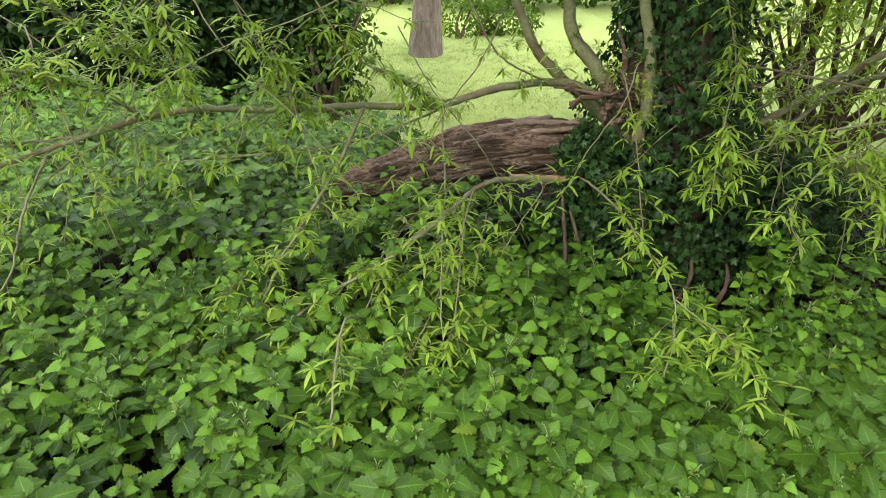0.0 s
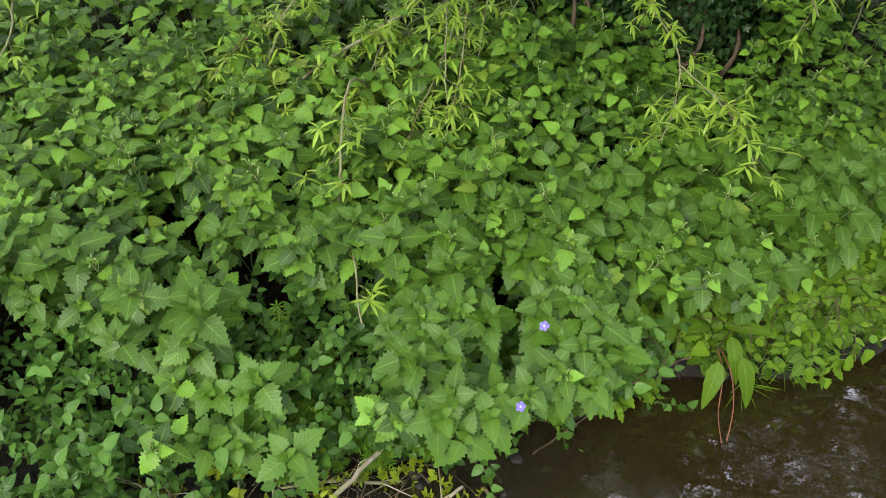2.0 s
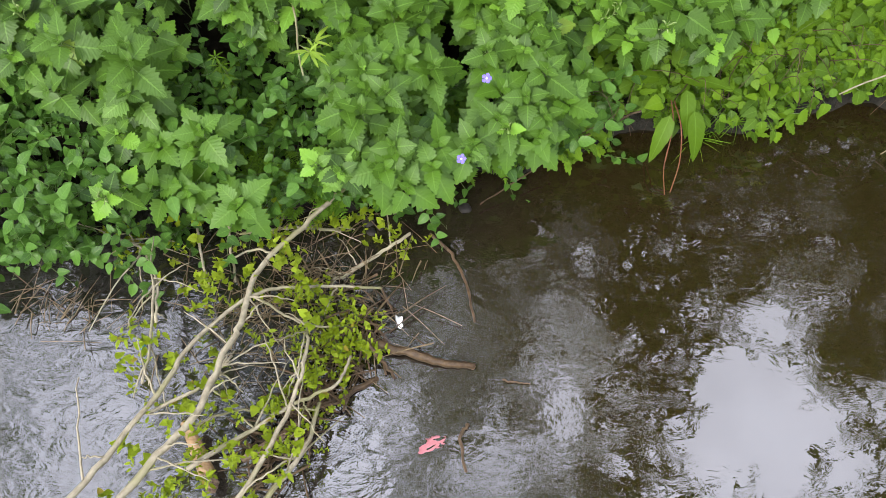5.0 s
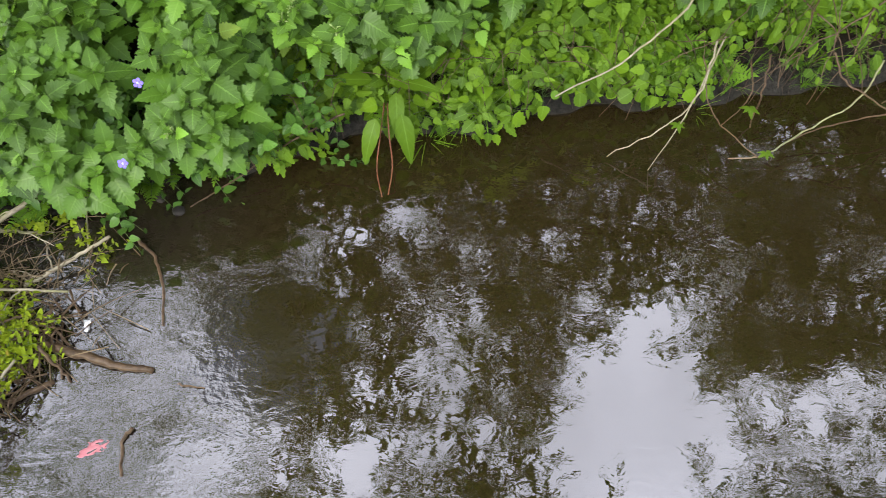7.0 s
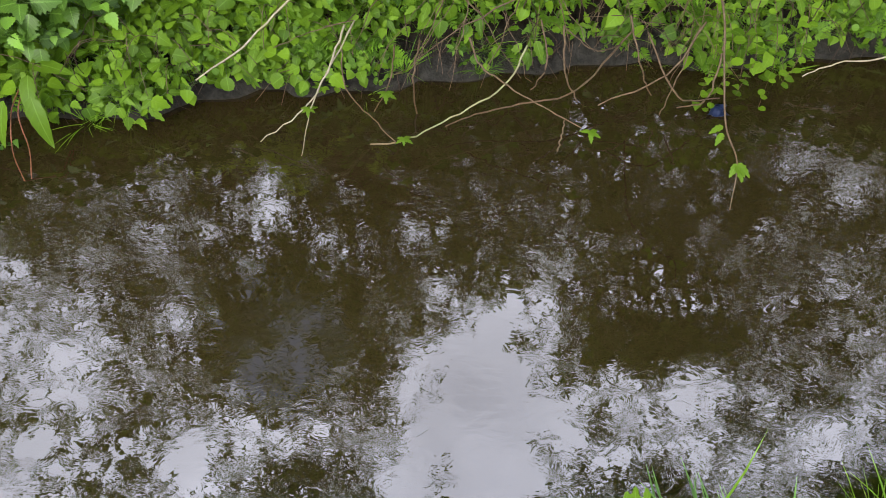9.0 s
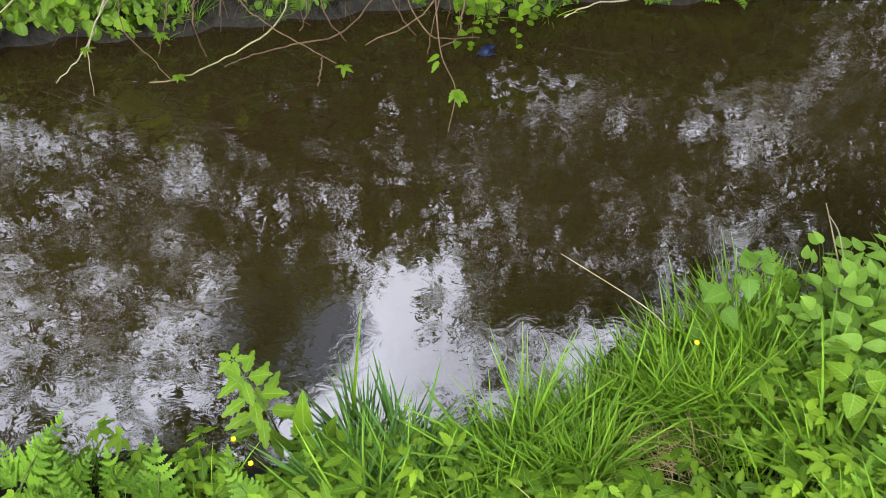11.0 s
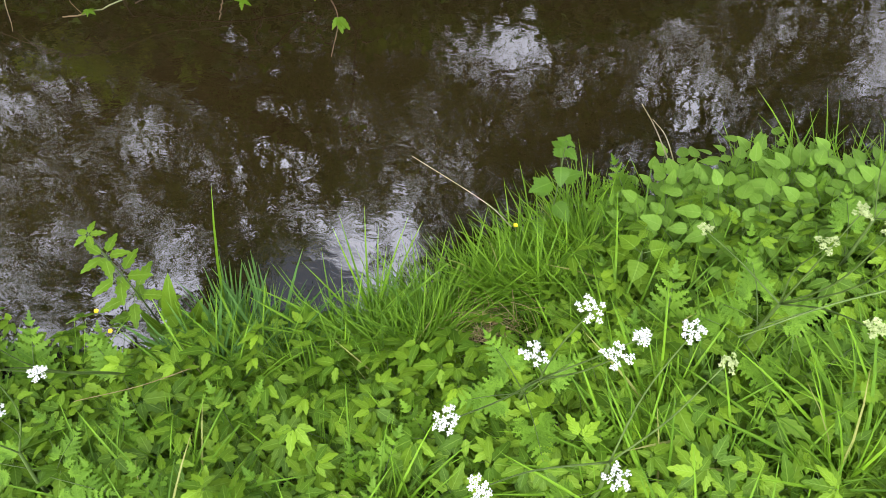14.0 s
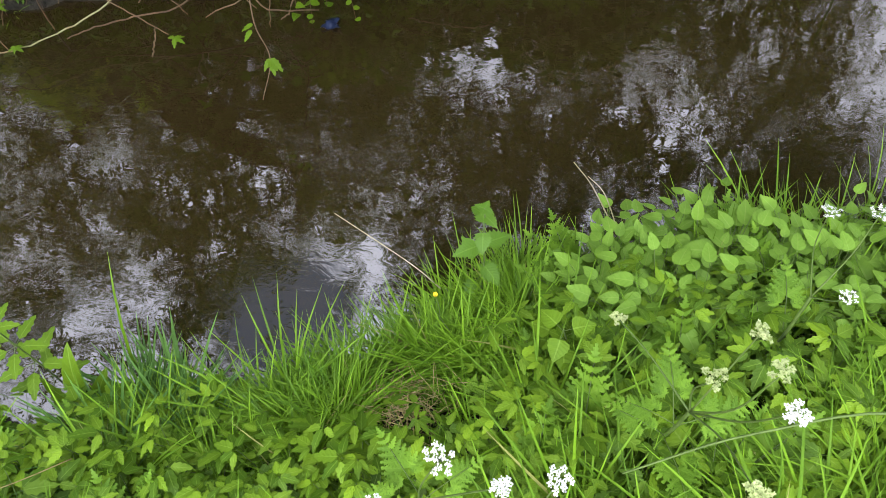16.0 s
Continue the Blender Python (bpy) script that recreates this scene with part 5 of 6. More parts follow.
bush("evergreen_shrub", (-2.3, 6.7, 0.48), [((-1.35, 6.6, 1.25), (0.62, 0.6, 0.95)), ((-2.2, 6.5, 1.45), (0.8, 0.7, 1.1)), ((-3.1, 6.4, 1.4), (0.8, 0.7, 1.1)), ((-1.7, 6.9, 2.2), (0.8, 0.6, 0.8)), ((-2.8, 6.9, 2.3), (0.9, 0.6, 0.8))], 7500, 0.1, SHRUB, "dense dark green evergreen shrub beyond the nettles", 6)
bush("evergreen_shrub", (-4.4, 6.3, 0.48), [((-3.9, 6.2, 1.3), (0.8, 0.7, 1.0)), ((-4.8, 6.2, 1.5), (0.9, 0.7, 1.2)), ((-4.3, 6.4, 2.3), (0.9, 0.6, 0.8))], 6500, 0.1, SHRUB, "dense dark green evergreen shrub beyond the nettles", 5)
bush("elder_bush", (-0.95, 6.0, 0.48), [((-0.95, 5.9, 0.85), (0.4, 0.4, 0.4)), ((-0.8, 6.1, 1.15), (0.3, 0.35, 0.3))], 420, 0.075, HEDGE, "light green leafy bush beside the dark shrub", 4)
bush("willow_bush", (2.6, 5.0, 0.48), [((2.3, 4.9, 1.1), (0.6, 0.5, 0.55)), ((3.1, 4.9, 1.3), (0.7, 0.5, 0.7)), ((2.7, 5.2, 1.8), (0.9, 0.5, 0.5)), ((3.9, 4.6, 1.3), (0.8, 0.5, 0.8))], 700, 0.09, WILLOW, "sunlit willow regrowth with tangled stems", 26, WILLOW_LEAF)
bush("holly_bush", (1.75, 4.7, 0.48), [((1.7, 4.6, 1.2), (0.35, 0.35, 0.7)), ((1.55, 4.7, 1.8), (0.4, 0.35, 0.5))], 1500, 0.06, IVY, "dark ivy-grown bush behind the willow", 4)
for cx, cy, s in ((-3.2, 14.5, 1.3), (-1.0, 15.6, 1.0), (0.9, 14.2, 0.9), (2.6, 15.5, 1.1), (4.6, 14.0, 1.2), (7.0, 13.0, 1.4), (9.5, 11.5, 1.5)):
    bush("hedge_bush", (cx, cy, 0.5), [((cx, cy, 0.5 + 0.7 * s), (1.1 * s, 0.8, 0.8 * s)), ((cx + 0.8 * s, cy + 0.3, 0.5 + 1.1 * s), (0.9 * s, 0.8, 0.9 * s)), ((cx - 0.7 * s, cy + 0.5, 0.5 + 1.5 * s), (0.9 * s, 0.8, 1.1 * s))], 900, 0.17, HEDGE, "light green hedge bush along the far side of the meadow", 4, CHIP, "bush", "bushes along the meadow")
bush("low_bush", (0.35, 10.9, 0.5), [((0.3, 10.9, 0.75), (0.6, 0.35, 0.33)), ((1.0, 11.1, 0.7), (0.5, 0.35, 0.28))], 700, 0.08, HEDGE, "low rough growth at the meadow's far edge", 4, CHIP, "bush")

tagged(link("ivy", leafy_mass([((0.98, 2.93, 0.72), (0.40, 0.22, 0.40)), ((1.38, 3.0, 0.78), (0.36, 0.25, 0.42)), ((1.68, 3.1, 0.72), (0.3, 0.25, 0.32)), ((0.66, 2.98, 1.08), (0.13, 0.1, 0.14)), ((0.62, 2.95, 0.78), (0.16, 0.1, 0.2)), ((0.25, 3.12, 0.68), (0.3, 0.12, 0.16))], 1700, IVY_LEAF, 0.055), IVY), "dark ivy skirt spreading from the trunk's foot", "ivy", kind="stuff")
meadow_tree = thing("meadow_tree", (-0.2, 9.3, 0.5), "grey-brown tree with a furrowed trunk standing in the meadow", "tree")
part("trunk", trunk_shape((-0.2, 9.3, 0.42), (-0.12, 9.35, 3.6), 0.165, 0.15, 22, 30, 0.12), PALEBARK, meadow_tree, "furrowed grey-brown trunk")
part("crown", leafy_mass([((-0.2, 9.4, 4.6), (1.8, 1.6, 1.3)), ((1.0, 9.8, 5.2), (1.5, 1.4, 1.2)), ((-1.4, 9.8, 5.1), (1.5, 1.4, 1.2))], 1500, CHIP, 0.16), HEDGE, meadow_tree)

# sunlight is put into this grass colour, as in the turf below it
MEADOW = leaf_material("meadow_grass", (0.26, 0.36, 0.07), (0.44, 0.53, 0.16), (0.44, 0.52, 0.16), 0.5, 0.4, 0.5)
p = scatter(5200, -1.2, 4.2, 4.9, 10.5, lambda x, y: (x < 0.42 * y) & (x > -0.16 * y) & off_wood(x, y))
spread("meadow_grass", [tuft(9, 0.08, 0.06, SHORT_BLADE), tuft(8, 0.1, 0.06, SHORT_BLADE)], p, rng.uniform(0.5, 1.0, len(p)), MEADOW, "short meadow grass, full light painted into its pale colour", "grass")

# leaf litter beside the trunk
p = scatter(2200, 1.2, 2.9, 2.5, 4.2, lambda x, y: ~((x < 1.4) & (abs(y - 3.2) < 0.3)))
p[:, 2] += 0.012
tagged(link("leaf_litter", placed(CHIP, frames(p, rng.normal(0, 1, p.shape) * [1, 1, 0.25], [0, 0, 1], rng.uniform(0.03, 0.07, len(p)))), ROOT), "brown dead leaves below the willow", "leaf litter", kind="stuff")
for k in range(18):
    x, y = rng.uniform(1.25, 2.6), rng.uniform(2.6, 3.6)
    a = rng.uniform(0, 6.3)
    z = land(x, y)
    tagged(link("dead_twig", tube([(x, y, z + 0.02), (x + 0.2 * math.cos(a), y + 0.2 * math.sin(a), z + 0.10), (x + 0.45 * math.cos(a), y + 0.45 * math.sin(a), z + 0.06)], 0.005, 0.002, 5, 5, 0.05, 0.004), DARKWOOD), "thin dark dead twig on the bank", "twig", "twigs below the willow")
for a, b in (((0.62, 2.75, 0.52), (0.55, 2.8, 0.9)), ((0.5, 2.72, 0.45), (0.52, 2.85, 0.95)), ((1.0, 2.72, 0.48), (1.1, 2.85, 0.75)), ((1.2, 2.75, 0.46), (1.25, 2.86, 0.72))):
    tagged(link("dead_stake", tube([a, (0.5 * (a[0] + b[0]) + 0.02, a[1], 0.5 * (a[2] + b[2])), b], 0.014, 0.006, 6, 5, 0.2), BARK), "broken upright splinter of brown wood by the trunk", "splinter", "splinters by the trunk")

# ---- brushwood caught in the stream ----
heap = thing("brushwood_heap", (-0.35, 0.65, 0.0), "bleached fallen branches caught on the riffle, sprouting small leaves", "branches")
HEAP = (
    ([(-0.10, 1.17, 0.12), (-0.22, 1.0, 0.15), (-0.34, 0.82, 0.17), (-0.36, 0.64, 0.2), (-0.39, 0.54, 0.22), (-0.42, 0.38, 0.25), (-0.49, 0.27, 0.27), (-0.62, 0.02, 0.32)], 0.011, 0.015),
    ([(0.0, 0.82, 0.06), (-0.24, 0.8, 0.1), (-0.36, 0.75, 0.14), (-0.48, 0.6, 0.18), (-0.54, 0.43, 0.22), (-0.63, 0.24, 0.26), (-0.72, 0.04, 0.32)], 0.006, 0.013),
    ([(0.08, 1.01, 0.06), (-0.04, 0.93, 0.04), (-0.16, 0.85, 0.02)], 0.008, 0.010),
    ([(-0.07, 0.59, 0.1), (-0.1, 0.5, 0.13), (-0.2, 0.44, 0.15), (-0.31, 0.35, 0.18), (-0.42, 0.25, 0.24)], 0.006, 0.010),
    ([(-0.14, 0.45, 0.12), (-0.16, 0.33, 0.15), (-0.22, 0.22, 0.17), (-0.32, 0.07, 0.2)], 0.008, 0.012),
    ([(-0.14, 1.02, 0.05), (-0.28, 1.03, 0.05), (-0.45, 1.0, 0.05)], 0.008, 0.006),
    ([(-0.61, 0.66, 0.15), (-0.65, 0.81, 0.13), (-0.72, 0.91, 0.12), (-0.82, 0.95, 0.1)], 0.007, 0.005),
    ([(-0.59, 0.47, 0.2), (-0.61, 0.6, 0.16), (-0.65, 0.8, 0.14)], 0.006, 0.006),
    ([(-0.19, 0.67, 0.15), (-0.18, 0.56, 0.18), (-0.21, 0.39, 0.2), (-0.33, 0.08, 0.25)], 0.006, 0.011),
    ([(-0.37, 0.55, 0.2), (-0.44, 0.47, 0.19), (-0.56, 0.39, 0.2)], 0.005, 0.008),
    ([(-0.45, 0.85, 0.02), (-0.46, 0.96, 0.13), (-0.46, 1.02, 0.2)], 0.006, 0.005),
    ([(-0.57, 0.99, 0.1), (-0.54, 0.88, 0.07), (-0.53, 0.84, 0.02)], 0.006, 0.005),
    ([(-0.36, 0.75, 0.14), (-0.2, 0.68, 0.1), (-0.1, 0.7, 0.06)], 0.006, 0.004),
    ([(-0.3, 0.87, 0.16), (-0.38, 0.9, 0.14), (-0.5, 0.86, 0.1)], 0.006, 0.004),
    ([(-0.45, 0.33, 0.26), (-0.35, 0.42, 0.14), (-0.27, 0.43, 0.06)], 0.005, 0.004),
    ([(-0.1, 1.15, 0.1), (-0.3, 1.12, 0.07), (-0.52, 1.06, 0.04)], 0.004, 0.003),
)
for line, r0, r1 in HEAP:
    part("branch", tube(line, r0 * 0.66, r1 * 0.66, 7, 7, 0.06, 0.002), BLEACHED, heap)
for k in range(80):
    line, r0, r1 = HEAP[int(rng.integers(0, 10))]
    c = smooth_line(line, 6)
    c = c[int(rng.integers(1, len(c)))]
    d = rng.normal(0, 1, 3) * [0.09, 0.09, 0.05]
    part("twig", tube([c, c + d * 0.5 + [0, 0, 0.012], c + d + [0, 0, -0.01]], 0.003, 0.0014, 4, 4, 0.05, 0.002), BLEACHED, heap)

# fresh small leaves sprouting in clumps on the heap
pos = []
for c, s, n in (((-0.22, 0.78, 0.10), 0.06, 240), ((-0.12, 0.72, 0.07), 0.05, 200), ((-0.3, 0.93, 0.12), 0.045, 150), ((-0.45, 0.8, 0.1), 0.06, 150), ((-0.6, 0.92, 0.08), 0.07, 130), ((-0.16, 0.6, 0.09), 0.06, 220), ((-0.08, 0.66, 0.06), 0.05, 160), ((0.02, 0.99, 0.05), 0.06, 120), ((-0.36, 0.3, 0.18), 0.09, 260), ((-0.52, 0.22, 0.2), 0.08, 200), ((-0.24, 0.3, 0.14), 0.06, 140), ((-0.62, 0.56, 0.12), 0.06, 110), ((-0.46, 0.55, 0.12), 0.06, 120), ((-0.12, 1.05, 0.06), 0.04, 90), ((-0.78, 0.95, 0.07), 0.04, 60), ((-0.2, 0.48, 0.1), 0.05, 120)):
    pos.append(np.asarray(c) + rng.normal(0, 1, (int(n * 0.135), 3)) * [s, s, 0.03])
pos = np.concatenate(pos)
pos[:, 2] = np.maximum(pos[:, 2] - 0.01, 0.006)
SPROUTS = [shoot([(0, 0, 0), (0.012, 0, 0.02), (0.04, 0.005, 0.03)], LEAFLET, 9, 0.022, 0.9, 0.2, 0.0008), shoot([(0, 0, 0), (0.02, 0, 0.012), (0.06, -0.005, 0.012)], LEAFLET, 12, 0.02, 0.9, 0.2, 0.0008), shoot([(0, 0, 0), (0.0, 0.01, 0.02), (0.01, 0.02, 0.04)], HEART_LEAF, 6, 0.022, 0.9, 0.2, 0.0008)]
spread("sprouting_leaves", SPROUTS, pos, rng.uniform(0.6, 1.35, len(pos)), [WEED, STEM], "yellow-green small leaves sprouting on the caught branches", "leaves", rng.normal(0, 0.4, pos.shape) * [1, 1, 0])
STALKMAT = plain_material("sodden_stalk", (0.05, 0.035, 0.018), (0.22, 0.165, 0.09), 60, 0.6, 0.001)
mat = []
for k in range(420):
    c = np.array([rng.normal(-0.24, 0.17), rng.normal(0.80, 0.14), abs(rng.normal(0.015, 0.02)) + 0.004])
    if k % 8 == 0:
        c = np.array([rng.normal(-0.95, 0.14), rng.normal(0.78, 0.05), 0.012])
    a = rng.uniform(0, 6.3)
    r = rng.uniform(0.02, 0.09)
    d = np.array([math.cos(a) * r, math.sin(a) * r, rng.normal(0, 0.015)])
    mat.append(tube([c - d, c + [0, 0, 0.008], c + d], rng.uniform(0.0008, 0.0028), 0.0008, 4, 3))
for k in range(230):
    q = rng.uniform(0, 1)
    c = np.array([0.0 - 0.32 * q + rng.normal(0, 0.045), 0.78 - 0.5 * q + rng.normal(0, 0.05), abs(rng.normal(0.02, 0.02)) + 0.004])
    a, r = rng.uniform(0, 6.3), rng.uniform(0.02, 0.07)
    d = np.array([math.cos(a) * r, math.sin(a) * r, rng.normal(0, 0.015)])
    mat.append(tube([c - d, c + [0, 0, 0.008], c + d], rng.uniform(0.002, 0.005), 0.0012, 5, 3, 0.1).use(1))
tagged(link("dead_stalks", merged(mat), [STALKMAT, DARKWOOD]), "mat of dead brown stalks caught under the branches", "stalks", kind="stuff")

STICKS = (
    ([(0.28, 0.6, 0.002), (0.18, 0.61, 0.012), (0.06, 0.64, 0.02), (-0.06, 0.665, 0.03)], 0.010, 0.016, DARKWOOD, "dark wet stick lying in the water"),
    ([(0.05, 0.56, 0.0), (-0.03, 0.64, 0.08)], 0.004, 0.006, DARKWOOD, "short dark twig standing in the water"),
    ([(0.0, 0.56, 0.0), (-0.12, 0.49, 0.015), (-0.24, 0.44, 0.03)], 0.008, 0.011, DARKWOOD, "dark wet stick lying in the water"),
    ([(0.26, 0.43, 0.01), (0.24, 0.39, 0.004), (0.255, 0.3, 0.0)], 0.006, 0.004, DARKWOOD, "crooked twig breaking the water surface"),
    ([(0.14, 1.03, 0.02), (0.2, 0.98, 0.004), (0.25, 0.89, 0.0), (0.28, 0.74, -0.002)], 0.006, 0.004, DARKWOOD, "dark root trailing in the current"),
    ([(-0.34, 0.31, 0.06), (-0.25, 0.38, 0.05), (-0.18, 0.44, 0.04)], 0.011, 0.009, LOGBARK, "brown stick under the bleached branches"),
    ([(0.44, 0.55, 0.004), (0.36, 0.56, 0.004)], 0.002, 0.003, DEAD, "pale straw floating on the water"),
)
for line, r0, r1, mat_, label in STICKS:
    tagged(link("stick", tube(line, r0, r1, 7, 6, 0.08, 0.002), mat_), label, "stick", "sticks in the stream")


def crumpled(name, place, size, mat_, label, category, height=0.2):
    """A small crumpled sheet with thickness."""
    n = 9
    u = np.linspace(-0.5, 0.5, n)
    gx, gy = np.meshgrid(u, u, indexing="ij")
    r = np.maximum(abs(gx), abs(gy)) * 2
    th = np.arctan2(gy, gx) + place[0] * 9
    k = 1 - 0.22 * r * (1 + np.sin(2 * th)) - 0.12 * r * (1 + np.sin(3 * th + 1)) - 0.07 * r * np.sin(11 * th)
    hz_ = height * (np.sin(7 * gx + 2) * np.sin(6 * gy + 1) * 0.5 + 0.5) + rng.normal(0, 0.03, gx.shape)
    top = np.stack([gx * k * size[0], gy * k * size[1], hz_ * size[0]], -1).reshape(-1, 3)
    bottom = top - [0, 0, 0.002]
    i, j = np.meshgrid(np.arange(n - 1), np.arange(n - 1), indexing="ij")
    a = (i * n + j).ravel()
    f1 = np.concatenate([np.stack([a, a + n, a + n + 1], 1), np.stack([a, a + n + 1, a + 1], 1)])
    ring = np.concatenate([np.arange(n - 1), np.arange(n - 1) * n + n - 1, (n * n - 1) - np.arange(n - 1), (n - 1 - np.arange(n - 1)) * n])
    nxt = np.roll(ring, -1)
    f3 = np.concatenate([np.stack([ring, nxt, nxt + n * n], 1), np.stack([ring, nxt + n * n, ring + n * n], 1)])
    s = Shape(np.concatenate([top, bottom]) + place, np.concatenate([f1, f1[:, ::-1] + n * n, f3]))
    return tagged(link(name, s, mat_), label, category)


RED_FILM = plain_material("red_film", (0.28, 0.09, 0.1), (0.4, 0.16, 0.17), 25, 0.35, 0.002)
WHITE_FILM = plain_material("white_film", (0.55, 0.55, 0.53), (0.78, 0.78, 0.76), 25, 0.4, 0.002)
BLUE_FILM = plain_material("blue_film", (0.05, 0.25, 0.42), (0.12, 0.42, 0.6), 25, 0.4, 0.002)
NAVY_FILM = plain_material("navy_film", (0.005, 0.009, 0.028), (0.014, 0.022, 0.055), 25, 0.35, 0.002)
crumpled("plastic_scrap", (0.165, 0.375, -0.0008), (0.085, 0.055), RED_FILM, "torn red plastic scrap lying in the water", "litter", 0.04)
crumpled("plastic_scrap", (0.055, 0.735, 0.003), (0.032, 0.045), WHITE_FILM, "crumpled white scrap on the water", "litter", 0.25)
crumpled("plastic_scrap", (-0.67, 0.62, 0.06), (0.035, 0.04), BLUE_FILM, "small bright blue scrap caught in the branches", "litter", 0.3)
crumpled("plastic_scrap", (3.24, 1.57, 0.003), (0.1, 0.06), NAVY_FILM, "dark blue plastic half sunk by the bank", "litter", 0.12)
wood_piece = thing("broken_branch", (-0.46, 0.33, 0.05), "short broken branch end with tan bare wood", "wood")
part("wood", tube([(-0.50, 0.40, 0.09), (-0.47, 0.35, 0.08), (-0.43, 0.27, 0.05)], 0.014, 0.022, 9, 6, 0.08), FRESHWOOD, wood_piece, "tan bare wood")
part("bark_end", tube([(-0.432, 0.275, 0.052), (-0.41, 0.235, 0.04)], 0.024, 0.016, 9, 4, 0.15), LOGBARK, wood_piece, "dark red-brown torn end")

# stones in the riffle by the far bank
for k in range(16):
    x = rng.uniform(-1.1, 0.35)
    y = far_edge(x) - rng.uniform(0.0, 0.14)
    r = rng.uniform(0.008, 0.022)
    d = unit(rng.normal(0, 1, (14, 3)))
    bm = bmesh.new()
    bmesh.ops.create_icosphere(bm, subdivisions=2, radius=1)
    for v in bm.verts:
        v.co = v.co * r * (1 + 0.25 * noise.noise(v.co * 1.7 + Vector((k, 0, 0))))
        v.co.z *= 0.45
    me = bpy.data.meshes.new("stone")
    bm.to_mesh(me)
    bm.free()
    me.polygons.foreach_set("use_smooth", np.ones(len(me.polygons), bool))
    me.materials.append(SILT)
    ob = new("stone", me)
    ob.location = (x, y, 0.0)
    tagged(ob, "small grey wet stone at the water's edge", "stone", "stones in the riffle")

# ---- dead twigs, roots and the dock on the far bank ----
TWIGS = (
    ([(2.05, 1.33, 0.09), (2.15, 1.33, 0.11), (2.31, 1.43, 0.11), (2.48, 1.52, 0.17), (2.55, 1.62, 0.25)], 0.004, 0.006, TWIG),
    ([(2.14, 1.32, 0.11), (2.04, 1.42, 0.13), (1.97, 1.47, 0.2), (1.95, 1.6, 0.28)], 0.003, 0.004, DEAD),
    ([(2.36, 1.6, 0.3), (2.4, 1.53, 0.25), (2.47, 1.48, 0.23), (2.6, 1.41, 0.2), (2.72, 1.35, 0.18)], 0.006, 0.003, DEAD),
    ([(2.29, 1.43, 0.06), (2.41, 1.48, 0.08), (2.56, 1.50, 0.11), (2.72, 1.54, 0.13), (2.9, 1.7, 0.25)], 0.004, 0.006, DARKWOOD),
    ([(2.65, 1.3, 0.12), (2.67, 1.38, 0.18)], 0.005, 0.004, DEAD),
    ([(2.65, 1.6, 0.36), (2.67, 1.53, 0.23), (2.73, 1.52, 0.1)], 0.006, 0.004, DEAD),
    ([(2.58, 1.62, 0.36), (2.61, 1.55, 0.25), (2.57, 1.52, 0.15)], 0.005, 0.004, DEAD),
    ([(3.1, 1.65, 0.34), (3.01, 1.56, 0.2), (2.8, 1.51, 0.1)], 0.006, 0.004, DEAD),
    ([(3.07, 1.52, 0.08), (3.13, 1.48, 0.19), (3.16, 1.6, 0.32)], 0.004, 0.006, DEAD),
    ([(2.92, 1.62, 0.32), (3.03, 1.47, 0.2), (3.21, 1.55, 0.1)], 0.005, 0.004, DEAD),
    ([(2.86, 1.65, 0.36), (2.92, 1.56, 0.22), (2.98, 1.55, 0.1)], 0.005, 0.003, DEAD),
    ([(3.09, 1.65, 0.32), (3.04, 1.55, 0.15), (3.02, 1.52, 0.04)], 0.004, 0.003, DEAD),
    ([(1.97, 1.6, 0.34), (1.92, 1.46, 0.28), (1.84, 1.40, 0.17), (1.67, 1.38, 0.02)], 0.006, 0.003, BLEACHED),
    ([(2.0, 1.62, 0.34), (1.88, 1.40, 0.22), (1.81, 1.34, 0.0)], 0.005, 0.002, BLEACHED),
    ([(1.95, 1.75, 0.5), (1.82, 1.6, 0.44), (1.66, 1.52, 0.32), (1.48, 1.5, 0.18)], 0.007, 0.004, BLEACHED),
    ([(2.12, 1.62, 0.24), (2.11, 1.5, 0.2), (2.05, 1.47, 0.08)], 0.005, 0.003, DARKWOOD),
    ([(2.2, 1.66, 0.22), (2.18, 1.56, 0.15), (2.19, 1.53, 0.0)], 0.007, 0.004, DARKWOOD),
    ([(3.9, 1.8, 0.2), (3.79, 1.71, 0.15), (3.63, 1.7, 0.12), (3.53, 1.68, 0.07)], 0.006, 0.004, BLEACHED),
    ([(2.86, 1.66, 0.22), (2.75, 1.56, 0.3), (2.64, 1.56, 0.4)], 0.005, 0.003, DEAD),
    ([(2.0, 1.6, 0.36), (1.9, 1.54, 0.38), (1.77, 1.48, 0.36)], 0.003, 0.002, DEAD),
    ([(0.3, 1.14, 0.03), (0.45, 1.24, 0.06), (0.62, 1.34, 0.12), (0.8, 1.38, 0.22)], 0.004, 0.006, DARKWOOD),
    ([(0.62, 1.34, 0.15), (0.72, 1.36, 0.24), (0.68, 1.42, 0.34)], 0.003, 0.002, DEAD),
)
for line, r0, r1, mat_ in TWIGS:
    tagged(link("dead_twig", tube(line, r0 * 0.6, r1 * 0.6, 6, 6, 0.06, 0.002), mat_), {"dead_stalk": "dry brown dead twig hanging over the water", "wet_wood": "dark wet root at the undercut bank", "bleached_bark": "pale bleached twig reaching down to the water", "willow_bark": "greenish twig dipping into the stream"}[mat_.name], "twig", "dead twigs on the bank")
